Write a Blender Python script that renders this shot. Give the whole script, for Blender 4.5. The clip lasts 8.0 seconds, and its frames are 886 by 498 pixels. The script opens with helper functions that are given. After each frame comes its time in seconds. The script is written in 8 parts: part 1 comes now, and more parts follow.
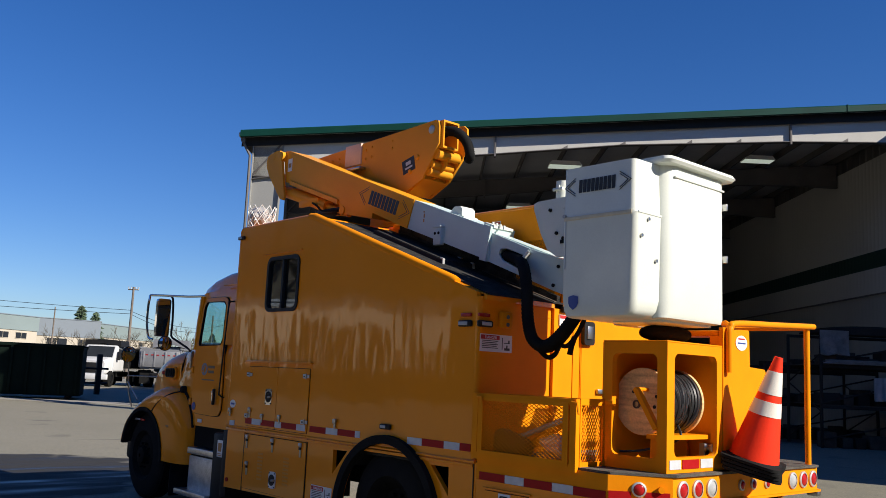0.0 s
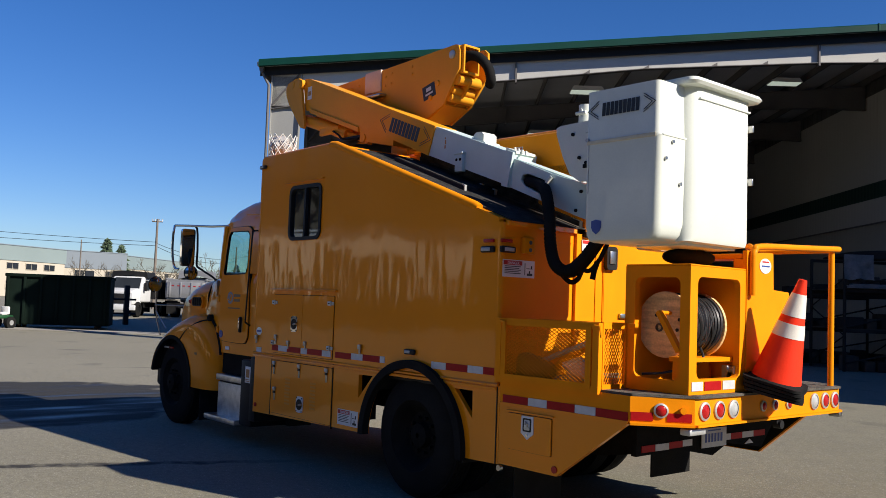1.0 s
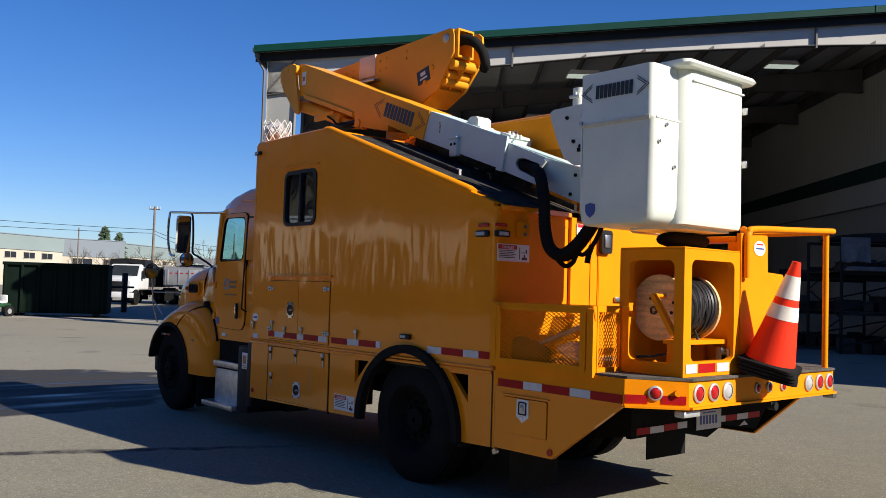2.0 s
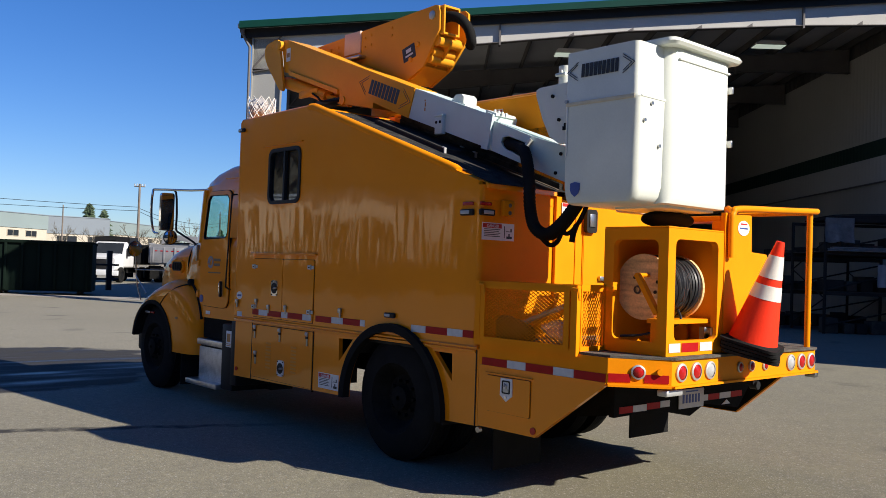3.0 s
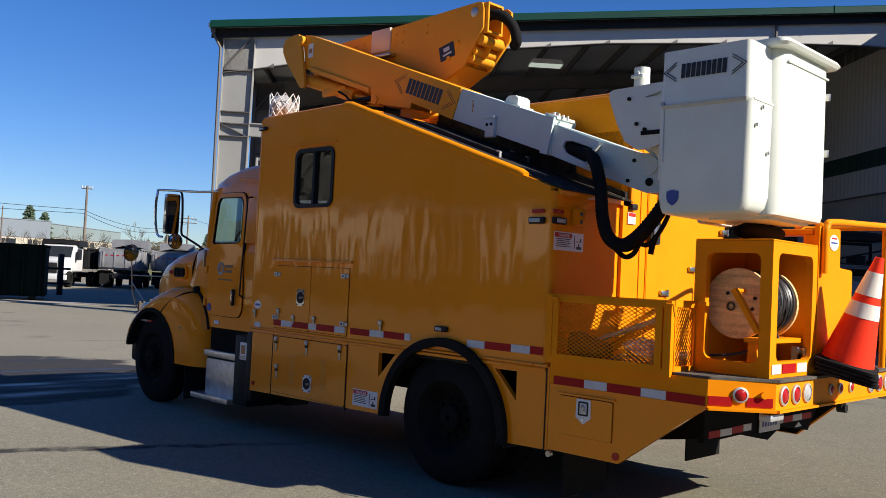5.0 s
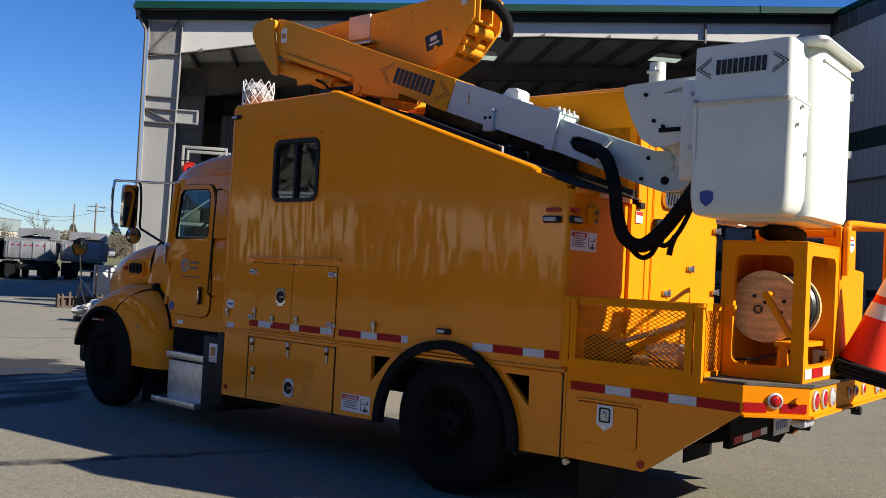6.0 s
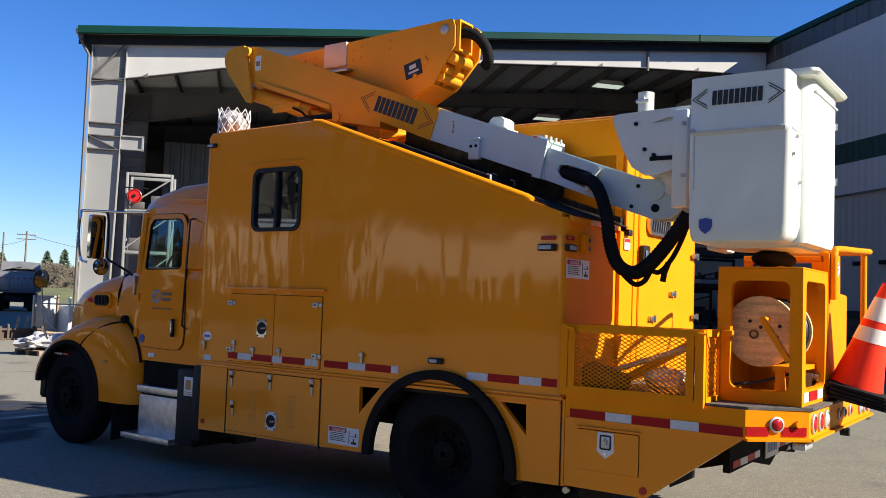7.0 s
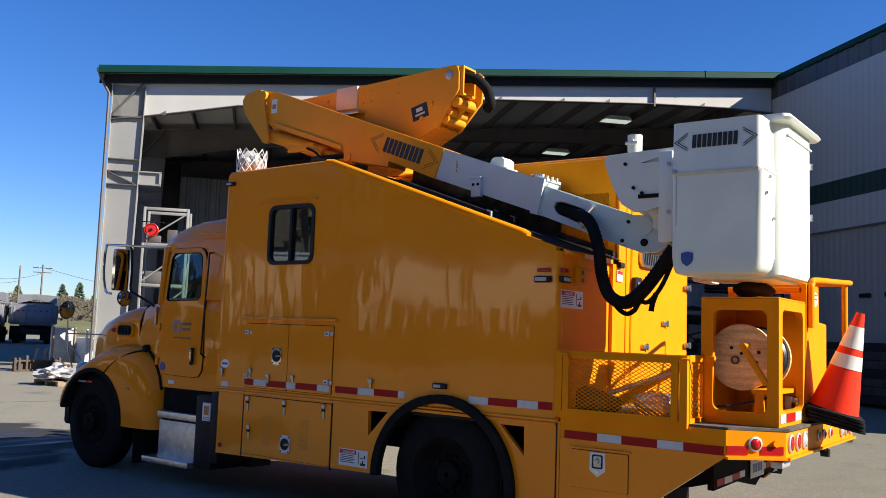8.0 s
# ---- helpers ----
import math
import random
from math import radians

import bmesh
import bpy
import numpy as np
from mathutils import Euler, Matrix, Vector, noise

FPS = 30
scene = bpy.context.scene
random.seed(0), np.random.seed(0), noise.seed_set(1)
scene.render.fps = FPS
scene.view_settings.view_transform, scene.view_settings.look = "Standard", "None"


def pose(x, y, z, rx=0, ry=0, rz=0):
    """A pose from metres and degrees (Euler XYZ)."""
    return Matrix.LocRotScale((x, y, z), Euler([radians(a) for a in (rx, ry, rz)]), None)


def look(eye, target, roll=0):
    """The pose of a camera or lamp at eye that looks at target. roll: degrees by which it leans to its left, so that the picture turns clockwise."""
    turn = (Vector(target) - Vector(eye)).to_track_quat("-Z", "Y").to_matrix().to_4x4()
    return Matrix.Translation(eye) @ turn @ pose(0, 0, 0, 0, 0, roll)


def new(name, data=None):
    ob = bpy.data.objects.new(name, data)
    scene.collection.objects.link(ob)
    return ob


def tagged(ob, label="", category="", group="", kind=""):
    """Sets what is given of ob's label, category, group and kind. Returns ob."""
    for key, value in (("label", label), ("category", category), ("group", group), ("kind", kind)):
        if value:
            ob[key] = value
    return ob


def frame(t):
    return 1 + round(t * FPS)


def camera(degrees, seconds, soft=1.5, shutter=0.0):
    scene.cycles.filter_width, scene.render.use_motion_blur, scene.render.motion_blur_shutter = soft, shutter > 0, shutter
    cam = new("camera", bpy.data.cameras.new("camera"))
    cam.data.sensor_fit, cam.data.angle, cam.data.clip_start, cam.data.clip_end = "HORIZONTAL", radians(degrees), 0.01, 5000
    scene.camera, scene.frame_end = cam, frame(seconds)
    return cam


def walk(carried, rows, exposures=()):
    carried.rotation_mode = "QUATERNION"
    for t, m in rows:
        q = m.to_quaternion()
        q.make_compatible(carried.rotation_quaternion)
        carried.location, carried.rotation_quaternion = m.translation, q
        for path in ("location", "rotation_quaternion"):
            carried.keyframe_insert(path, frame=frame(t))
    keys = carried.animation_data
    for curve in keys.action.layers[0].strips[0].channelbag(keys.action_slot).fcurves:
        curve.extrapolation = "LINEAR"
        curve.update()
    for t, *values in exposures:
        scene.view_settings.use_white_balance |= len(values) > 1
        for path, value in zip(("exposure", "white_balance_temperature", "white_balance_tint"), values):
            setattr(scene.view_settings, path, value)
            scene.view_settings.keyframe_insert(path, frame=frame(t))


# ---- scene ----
cam = camera(53.2, 8.0, soft=0.8)
PATH = [
    (0, (5.509, -4.775, 1.691), (4.032, -3.456, 1.973), 2.6),
    (0.5, (5.496, -4.781, 1.68), (3.989, -3.48, 1.875), 2.3),
    (1, (5.502, -4.778, 1.669), (3.985, -3.479, 1.79), 2.1),
    (1.5, (5.52, -4.774, 1.664), (4.004, -3.473, 1.769), 1.9),
    (3, (5.512, -4.725, 1.661), (4.017, -3.397, 1.703), 1.9),
    (3.5, (5.393, -4.796, 1.664), (3.925, -3.439, 1.699), 2.6),
    (4, (5.149, -4.938, 1.671), (3.697, -3.563, 1.709), 2.1),
    (4.5, (4.919, -5.0, 1.647), (3.468, -3.624, 1.704), 2.0),
    (4.7, (4.784, -5.002, 1.636), (3.343, -3.617, 1.702), 2.3),
    (5.8, (3.932, -5.27, 1.643), (2.637, -3.747, 1.697), 3.1),
    (6, (3.819, -5.285, 1.677), (2.553, -3.738, 1.733), 2.9),
    (6.5, (3.571, -5.327, 1.683), (2.373, -3.728, 1.779), 2.5),
    (7, (3.485, -5.505, 1.695), (2.328, -3.878, 1.812), 2.1),
    (7.5, (3.563, -5.663, 1.691), (2.406, -4.04, 1.864), 2.0),
    (8, (3.816, -5.844, 1.662), (2.637, -4.239, 1.852), 2.1),
]
walk(cam, [(t, look(eye, target, roll)) for t, eye, target, roll in PATH], exposures=((0, 0.64, 6500, 10), (0.5, 0.64, 6500, 10), (1.5, 0.74, 6500, 10), (3.0, 0.80, 6500, 10), (4.0, 0.78, 6500, 10), (4.5, 0.80, 6500, 10), (6, 0.92, 6500, 10), (6.5, 1.13, 6500, 10), (7, 1.22, 6500, 10), (8, 1.14, 6500, 10)))

# ---- light ----
SUN_DIR = Vector((1.46, 0.48, 1.0)).normalized()
SUN_EL = math.asin(SUN_DIR.z)
SUN_AZ = math.atan2(SUN_DIR.x, SUN_DIR.y)
world = bpy.data.worlds.new("world")
scene.world = world
world.use_nodes = True
wn = world.node_tree
sky = wn.nodes.new("ShaderNodeTexSky")
sky.sky_type = "NISHITA"
sky.sun_disc = False
sky.sun_elevation = SUN_EL
sky.sun_rotation = SUN_AZ
sky.air_density, sky.dust_density, sky.ozone_density = 1.0, 0.0, 2.5
vivid = wn.nodes.new("ShaderNodeHueSaturation")
vivid.inputs["Saturation"].default_value = 1.3
cool = wn.nodes.new("ShaderNodeMix")
cool.data_type, cool.blend_type = "RGBA", "MULTIPLY"
cool.inputs[0].default_value = 1.0
cool.inputs[7].default_value = (0.77, 0.94, 1.38, 1)
wn.links.new(sky.outputs["Color"], vivid.inputs["Color"])
wn.links.new(vivid.outputs["Color"], cool.inputs[6])
wn.links.new(cool.outputs[2], wn.nodes["Background"].inputs["Color"])
wn.nodes["Background"].inputs["Strength"].default_value = 0.049
sun_data = bpy.data.lights.new("sun", "SUN")
sun_data.energy, sun_data.angle, sun_data.color = 4.6, radians(0.53), (1.0, 0.92, 0.80)
sun = new("sun", sun_data)
sun.matrix_world = look(SUN_DIR * 60, (0, 0, 0))

# ---- helpers of this scene ----
from mathutils.geometry import tessellate_polygon


def material(name, color, rough=0.5, metal=0.0, vary=0.12, scale=1.5, fine=40.0, bump=0.05, coat=0.0,
             streak=(1, 1, 1), wave=0.0, emit=0.0, second=None, spec=0.5):
    """A Principled surface whose colour wanders at two scales, with fine relief."""
    m = bpy.data.materials.new(name)
    m.use_nodes = True
    nt = m.node_tree
    n, l = nt.nodes, nt.links
    p = n["Principled BSDF"]
    tc = n.new("ShaderNodeTexCoord")
    mp = n.new("ShaderNodeMapping")
    mp.inputs["Scale"].default_value = streak
    l.new(tc.outputs["Object"], mp.inputs["Vector"])
    big, small = n.new("ShaderNodeTexNoise"), n.new("ShaderNodeTexNoise")
    big.inputs["Scale"].default_value, big.inputs["Detail"].default_value = scale, 5
    small.inputs["Scale"].default_value, small.inputs["Detail"].default_value = fine, 3
    l.new(mp.outputs["Vector"], big.inputs["Vector"])
    l.new(tc.outputs["Object"], small.inputs["Vector"])
    add = n.new("ShaderNodeMath")
    add.operation = "MULTIPLY_ADD"
    l.new(small.outputs["Fac"], add.inputs[0])
    add.inputs[1].default_value = 0.4
    l.new(big.outputs["Fac"], add.inputs[2])
    rng = n.new("ShaderNodeMapRange")
    rng.inputs["From Min"].default_value, rng.inputs["From Max"].default_value = 0.45, 0.95
    l.new(add.outputs[0], rng.inputs["Value"])
    mix = n.new("ShaderNodeMix")
    mix.data_type = "RGBA"
    lo = [c * (1 - vary) for c in color]
    hi = [min(1, c * (1 + vary)) for c in color] if second is None else second
    mix.inputs[6].default_value, mix.inputs[7].default_value = (*lo, 1), (*hi, 1)
    l.new(rng.outputs["Result"], mix.inputs[0])
    l.new(mix.outputs[2], p.inputs["Base Color"])
    rr = n.new("ShaderNodeMapRange")
    rr.inputs["To Min"].default_value, rr.inputs["To Max"].default_value = max(0.02, rough * 0.8), min(1, rough * 1.2)
    l.new(big.outputs["Fac"], rr.inputs["Value"])
    l.new(rr.outputs["Result"], p.inputs["Roughness"])
    p.inputs["Metallic"].default_value, p.inputs["Specular IOR Level"].default_value = metal, spec
    if coat:
        p.inputs["Coat Weight"].default_value, p.inputs["Coat Roughness"].default_value = coat, 0.06 if wave else 0.04
        p.inputs["Specular IOR Level"].default_value, p.inputs["Coat IOR"].default_value = 0.04, 1.46
    last = None
    if bump:
        b = n.new("ShaderNodeBump")
        b.inputs["Strength"].default_value, b.inputs["Distance"].default_value = bump, 0.01
        l.new(small.outputs["Fac"], b.inputs["Height"])
        last = b
    if wave:
        wm = n.new("ShaderNodeMapping")
        wm.inputs["Scale"].default_value = (1.9, 1.9, 0.6)
        l.new(tc.outputs["Object"], wm.inputs["Vector"])
        wv = n.new("ShaderNodeTexNoise")
        wv.inputs["Scale"].default_value, wv.inputs["Detail"].default_value, wv.inputs["Roughness"].default_value = 1.6, 2.6, 0.36
        l.new(wm.outputs["Vector"], wv.inputs["Vector"])
        b2 = n.new("ShaderNodeBump")
        b2.inputs["Strength"].default_value, b2.inputs["Distance"].default_value = 1.0, wave
        l.new(wv.outputs["Fac"], b2.inputs["Height"])
        if last:
            l.new(last.outputs["Normal"], b2.inputs["Normal"])
        last = b2
        b3 = n.new("ShaderNodeBump")
        b3.inputs["Strength"].default_value, b3.inputs["Distance"].default_value = 1.0, wave
        l.new(wv.outputs["Fac"], b3.inputs["Height"])
        l.new(b3.outputs["Normal"], p.inputs["Coat Normal"])
    if last:
        l.new(last.outputs["Normal"], p.inputs["Normal"])
    if emit:
        p.inputs["Emission Color"].default_value, p.inputs["Emission Strength"].default_value = (*color, 1), emit
    return m


def glass(name, tint=(0.75, 0.85, 0.85), rough=0.02, gloss=0.05):
    m = bpy.data.materials.new(name)
    m.use_nodes = True
    nt = m.node_tree
    n, l = nt.nodes, nt.links
    p = n["Principled BSDF"]
    p.inputs["Base Color"].default_value = (*tint, 1)
    p.inputs["Roughness"].default_value = rough
    p.inputs["Transmission Weight"].default_value = 1.0
    p.inputs["IOR"].default_value = 1.02
    g = n.new("ShaderNodeBsdfGlossy")
    g.inputs["Roughness"].default_value = rough
    mix = n.new("ShaderNodeMixShader")
    fr = n.new("ShaderNodeLayerWeight")
    fr.inputs["Blend"].default_value = 0.5
    pw = n.new("ShaderNodeMath")
    pw.operation, pw.inputs[1].default_value = "POWER", 4.0
    l.new(fr.outputs["Facing"], pw.inputs[0])
    ma = n.new("ShaderNodeMath")
    ma.operation, ma.inputs[1].default_value, ma.inputs[2].default_value = "MULTIPLY_ADD", 0.6, gloss
    l.new(pw.outputs[0], ma.inputs[0])
    l.new(ma.outputs[0], mix.inputs[0])
    l.new(p.outputs[0], mix.inputs[1])
    l.new(g.outputs[0], mix.inputs[2])
    l.new(mix.outputs[0], n["Material Output"].inputs["Surface"])
    return m


ROOTS = {}


def thing(name, at, label, category, group="", m=None):
    """An Empty at the base of a thing, which its parts hang on."""
    ob = new(name)
    ob.empty_display_size = 0.2
    ob.matrix_world = m if m is not None else pose(*at)
    ROOTS[ob.name] = Matrix(ob.matrix_world) if m is None else Matrix.Identity(4)
    return tagged(ob, label, category, group)


def top_of(ob):
    while ob.parent is not None:
        ob = ob.parent
    return ob


def finish(name, bm, mat, smooth=40):
    bmesh.ops.recalc_face_normals(bm, faces=bm.faces)
    me = bpy.data.meshes.new(name)
    bm.to_mesh(me)
    bm.free()
    me.materials.append(mat)
    if smooth:
        me.shade_smooth()
        me.set_sharp_from_angle(angle=radians(smooth))
    return me


def part(name, bm, mat, parent, label="", smooth=40):
    """One mesh under a thing or under a part, given in the thing's outer coordinates."""
    inv = ROOTS[top_of(parent).name].inverted()
    bm.transform(inv)
    ob = new(name, finish(name, bm, mat, smooth))
    ob.parent = parent
    return tagged(ob, label)


def solo(name, bm, mat, label, category, kind="", group="", smooth=40):
    """A thing or a piece of the setting that is one mesh."""
    ob = new(name, finish(name, bm, mat, smooth))
    return tagged(ob, label, category, group, kind)


def at_axis(axis, u, v, w):
    """(u, v) across the axis, w along it: y -> (u, w, v); x -> (w, u, v); z -> (u, v, w)."""
    return {"y": (u, w, v), "x": (w, u, v), "z": (u, v, w)}[axis]


def plate(bm, loops, axis, a, b):
    """A plate from a to b along the axis, with the outline loops[0] and holes loops[1:]."""
    tris = tessellate_polygon([[Vector((u, v, 0)) for u, v in lp] for lp in loops])
    flat = [q for lp in loops for q in lp]
    lo = [bm.verts.new(at_axis(axis, u, v, a)) for u, v in flat]
    hi = [bm.verts.new(at_axis(axis, u, v, b)) for u, v in flat]
    for t in tris:
        for vs in (lo, hi):
            try:
                bm.faces.new([vs[i] for i in t])
            except ValueError:
                pass
    k = 0
    for lp in loops:
        c = len(lp)
        for i in range(c):
            j = (i + 1) % c
            bm.faces.new((lo[k + i], lo[k + j], hi[k + j], hi[k + i]))
        k += c
    return bm


def box(bm, x0, x1, y0, y1, z0, z1, bevel=0.0, seg=2):
    r = bmesh.ops.create_cube(bm, size=1.0, matrix=Matrix.Translation(((x0 + x1) / 2, (y0 + y1) / 2, (z0 + z1) / 2)) @ Matrix.Diagonal((abs(x1 - x0), abs(y1 - y0), abs(z1 - z0), 1)))
    if bevel:
        es = list({e for v in r["verts"] for e in v.link_edges})
        bmesh.ops.bevel(bm, geom=es, offset=bevel, segments=seg, affect="EDGES", profile=0.5, clamp_overlap=True)
    return bm


def cyl(bm, p0, p1, r0, r1=None, seg=16, caps=True):
    p0, p1 = Vector(p0), Vector(p1)
    d = p1 - p0
    m = Matrix.Translation((p0 + p1) / 2) @ d.to_track_quat("Z", "Y").to_matrix().to_4x4()
    bmesh.ops.create_cone(bm, cap_ends=caps, segments=seg, radius1=r0, radius2=r0 if r1 is None else r1, depth=d.length, matrix=m)
    return bm


def tube(bm, pts, r, seg=8, close=False, smooth=0):
    """A round bar along points; smooth: Catmull-Rom steps between them."""
    pts = [Vector(p) for p in pts]
    if smooth:
        out = []
        for i in range(len(pts) - 1):
            a, b, c, d = pts[max(i - 1, 0)], pts[i], pts[i + 1], pts[min(i + 2, len(pts) - 1)]
            for k in range(smooth):
                t = k / smooth
                out.append(0.5 * ((2 * b) + (c - a) * t + (2 * a - 5 * b + 4 * c - d) * t * t + (3 * b - a - 3 * c + d) * t ** 3))
        pts = out + [pts[-1]]
    rings = []
    n = len(pts)
    up = Vector((0.13, 0.31, 0.94))
    for i, p in enumerate(pts):
        t = (pts[(i + 1) % n] - pts[i - 1]) if close else (pts[min(i + 1, n - 1)] - pts[max(i - 1, 0)])
        t.normalize()
        s = t.cross(up)
        if s.length < 1e-3:
            s = t.cross(Vector((1, 0, 0)))
        s.normalize()
        up2 = s.cross(t)
        rad = r[i] if isinstance(r, (list, tuple)) else r
        rings.append([bm.verts.new(p + rad * (math.cos(2 * math.pi * k / seg) * s + math.sin(2 * math.pi * k / seg) * up2)) for k in range(seg)])
        up = up2
    m = n if close else n - 1
    for i in range(m):
        a, b = rings[i], rings[(i + 1) % n]
        for k in range(seg):
            bm.faces.new((a[k], a[(k + 1) % seg], b[(k + 1) % seg], b[k]))
    if not close:
        bm.faces.new(rings[0][::-1])
        bm.faces.new(rings[-1])
    return bm


def lathe(bm, profile, centre, axis="y", seg=32, caps=True):
    """A body of revolution: profile of (radius, place along the axis)."""
    c = Vector(centre)
    rings = []
    for r, h in profile:
        ring = []
        for k in range(seg):
            a = 2 * math.pi * k / seg
            ring.append(bm.verts.new(c + Vector(at_axis(axis, r * math.cos(a), r * math.sin(a), h))))
        rings.append(ring)
    for a, b in zip(rings, rings[1:]):
        for k in range(seg):
            bm.faces.new((a[k], a[(k + 1) % seg], b[(k + 1) % seg], b[k]))
    if caps:
        bm.faces.new(rings[0])
        bm.faces.new(rings[-1][::-1])
    return bm


def rrect(u0, u1, v0, v1, r, seg=4):
    """A rectangle with rounded corners, as a loop."""
    out = []
    for cu, cv, a0 in ((u1 - r, v1 - r, 0), (u0 + r, v1 - r, 90), (u0 + r, v0 + r, 180), (u1 - r, v0 + r, 270)):
        for k in range(seg + 1):
            a = radians(a0 + 90 * k / seg)
            out.append((cu + r * math.cos(a), cv + r * math.sin(a)))
    return out


def arc(cu, cv, r, a0, a1, seg=16):
    return [(cu + r * math.cos(radians(a0 + (a1 - a0) * k / seg)), cv + r * math.sin(radians(a0 + (a1 - a0) * k / seg))) for k in range(seg + 1)]


def loft(bm, rings, caps=True):
    rs = [[bm.verts.new(p) for p in ring] for ring in rings]
    n = len(rs[0])
    for a, b in zip(rs, rs[1:]):
        for k in range(n):
            bm.faces.new((a[k], a[(k + 1) % n], b[(k + 1) % n], b[k]))
    if caps:
        bm.faces.new(rs[0])
        bm.faces.new(rs[-1][::-1])
    return bm


def B():
    return bmesh.new()


def bars(bm, axis, w0, w1, rows):
    """Small flat bars, each (u0, u1, v0, v1)."""
    for u0, u1, v0, v1 in rows:
        plate(bm, [[(u0, v0), (u1, v0), (u1, v1), (u0, v1)]], axis, w0, w1)
    return bm


def lettering(word, size, m):
    """Built-in lettering as a thin mesh, at the pose m (baseline start, reading along local x, up local y)."""
    cu = bpy.data.curves.new("lettering", "FONT")
    cu.body, cu.size, cu.extrude = word, size, 0.0008
    ob = new("lettering", cu)
    me = bpy.data.meshes.new_from_object(ob.evaluated_get(bpy.context.evaluated_depsgraph_get()))
    bpy.data.objects.remove(ob)
    bpy.data.curves.remove(cu)
    bm = B()
    bm.from_mesh(me)
    bpy.data.meshes.remove(me)
    bm.transform(m)
    return bm


# ---- materials ----
YELLOW = (0.84, 0.266, 0.004)
paint = material("yellow truck paint", (0.86, 0.270, 0.005), 0.32, vary=0.05, scale=0.8, fine=200, bump=0.015, coat=0.85, wave=0.012)
paint_flat = material("yellow equipment paint", YELLOW, 0.42, vary=0.08, scale=3, fine=120, bump=0.05, spec=0.08)
paint_hood = material("yellow hood paint", (0.84, 0.262, 0.005), 0.35, vary=0.05, scale=1.5, fine=200, bump=0.004, coat=0.45)
paint_arm = material("orange-yellow boom paint", (0.78, 0.325, 0.020), 0.5, vary=0.08, scale=2, fine=120, bump=0.05, coat=0.15)
white_frp = material("white fibreglass", (0.71, 0.74, 0.67), 0.38, vary=0.06, scale=3, fine=90, bump=0.05, coat=0.2)
boom_grey = material("pale grey boom paint", (0.52, 0.65, 0.64), 0.45, vary=0.06, scale=3, fine=90, bump=0.05)
white_paint = material("white enamel", (0.78, 0.78, 0.76), 0.35, vary=0.06, scale=3, fine=80, bump=0.04)
black_rubber = material("black rubber", (0.014, 0.014, 0.014), 0.85, vary=0.3, scale=6, fine=90, bump=0.3, spec=0.08)
wheel_black = material("dull black wheel paint", (0.011, 0.011, 0.011), 0.7, vary=0.4, scale=8, fine=60, bump=0.1, spec=0.04)
black_paint = material("black chassis paint", (0.013, 0.013, 0.014), 0.55, vary=0.3, scale=5, fine=60, bump=0.1, spec=0.25)
grip = material("black non-skid coating", (0.042, 0.041, 0.039), 0.95, vary=0.6, scale=10, fine=150, bump=1.0, spec=0.06)
deck_grip = material("grey grit deck coating", (0.105, 0.094, 0.078), 0.95, vary=0.5, scale=9, fine=240, bump=1.0)
steel = material("brushed steel", (0.42, 0.42, 0.42), 0.3, 1.0, vary=0.12, scale=8, fine=120, bump=0.1)
chrome = material("chrome", (0.75, 0.75, 0.76), 0.08, 1.0, vary=0.03, bump=0.0)
alu = material("aluminium tread plate", (0.62, 0.62, 0.61), 0.35, 1.0, vary=0.2, scale=14, fine=90, bump=0.4)
dark_glass = glass("tinted glass", (0.8, 0.82, 0.82), gloss=0.22)
cab_glass = glass("cab glass", (0.62, 0.80, 0.76))
red_tape = material("red reflective tape", (0.36, 0.008, 0.010), 0.4, vary=0.1, scale=20, fine=300, bump=0.05, spec=0.15)
white_tape = material("silver reflective tape", (0.55, 0.56, 0.58), 0.35, vary=0.1, scale=20, fine=300, bump=0.05)
red_lens = material("red lamp lens", (0.40, 0.012, 0.012), 0.2, vary=0.1, scale=30, fine=200, bump=0.2, coat=0.8)
clear_lens = material("clear lamp lens", (0.42, 0.43, 0.43), 0.15, vary=0.1, scale=30, fine=200, bump=0.2, coat=0.8)
decal_black = material("black vinyl", (0.012, 0.012, 0.013), 0.4, vary=0.1)
decal_white = material("white vinyl label", (0.75, 0.75, 0.74), 0.4, vary=0.05)
decal_red = material("red vinyl", (0.5, 0.02, 0.015), 0.4, vary=0.05)
decal_blue = material("blue vinyl", (0.03, 0.07, 0.30), 0.4, vary=0.1)
decal_grey = material("faded blue-grey vinyl", (0.42, 0.20, 0.06), 0.5, vary=0.2)
emblem_grey = material("blue-grey door emblem", (0.26, 0.25, 0.27), 0.5, vary=0.1)
emblem_dark = material("dark door lettering", (0.16, 0.10, 0.06), 0.5, vary=0.1)
plywood = material("reel plywood", (0.74, 0.50, 0.22), 0.7, vary=0.4, scale=4, fine=70, bump=0.2, streak=(1.0, 1, 7.0))
mirror_face = material("mirror", (0.55, 0.55, 0.55), 0.03, 1.0, vary=0.0, bump=0.0)
cable_black = material("black cable jacket", (0.02, 0.02, 0.021), 0.4, vary=0.2, fine=100, bump=0.05)
cone_red = material("fluorescent orange-red cone", (0.88, 0.038, 0.010), 0.5, vary=0.08, scale=4, fine=60, bump=0.1, spec=0.2)
cone_white = material("reflective white collar", (0.74, 0.70, 0.63), 0.4, vary=0.1, scale=6, fine=200, bump=0.1)
hall_white = material("off-white painted steel", (0.48, 0.47, 0.435), 0.5, vary=0.08, scale=0.7, fine=25, bump=0.03)
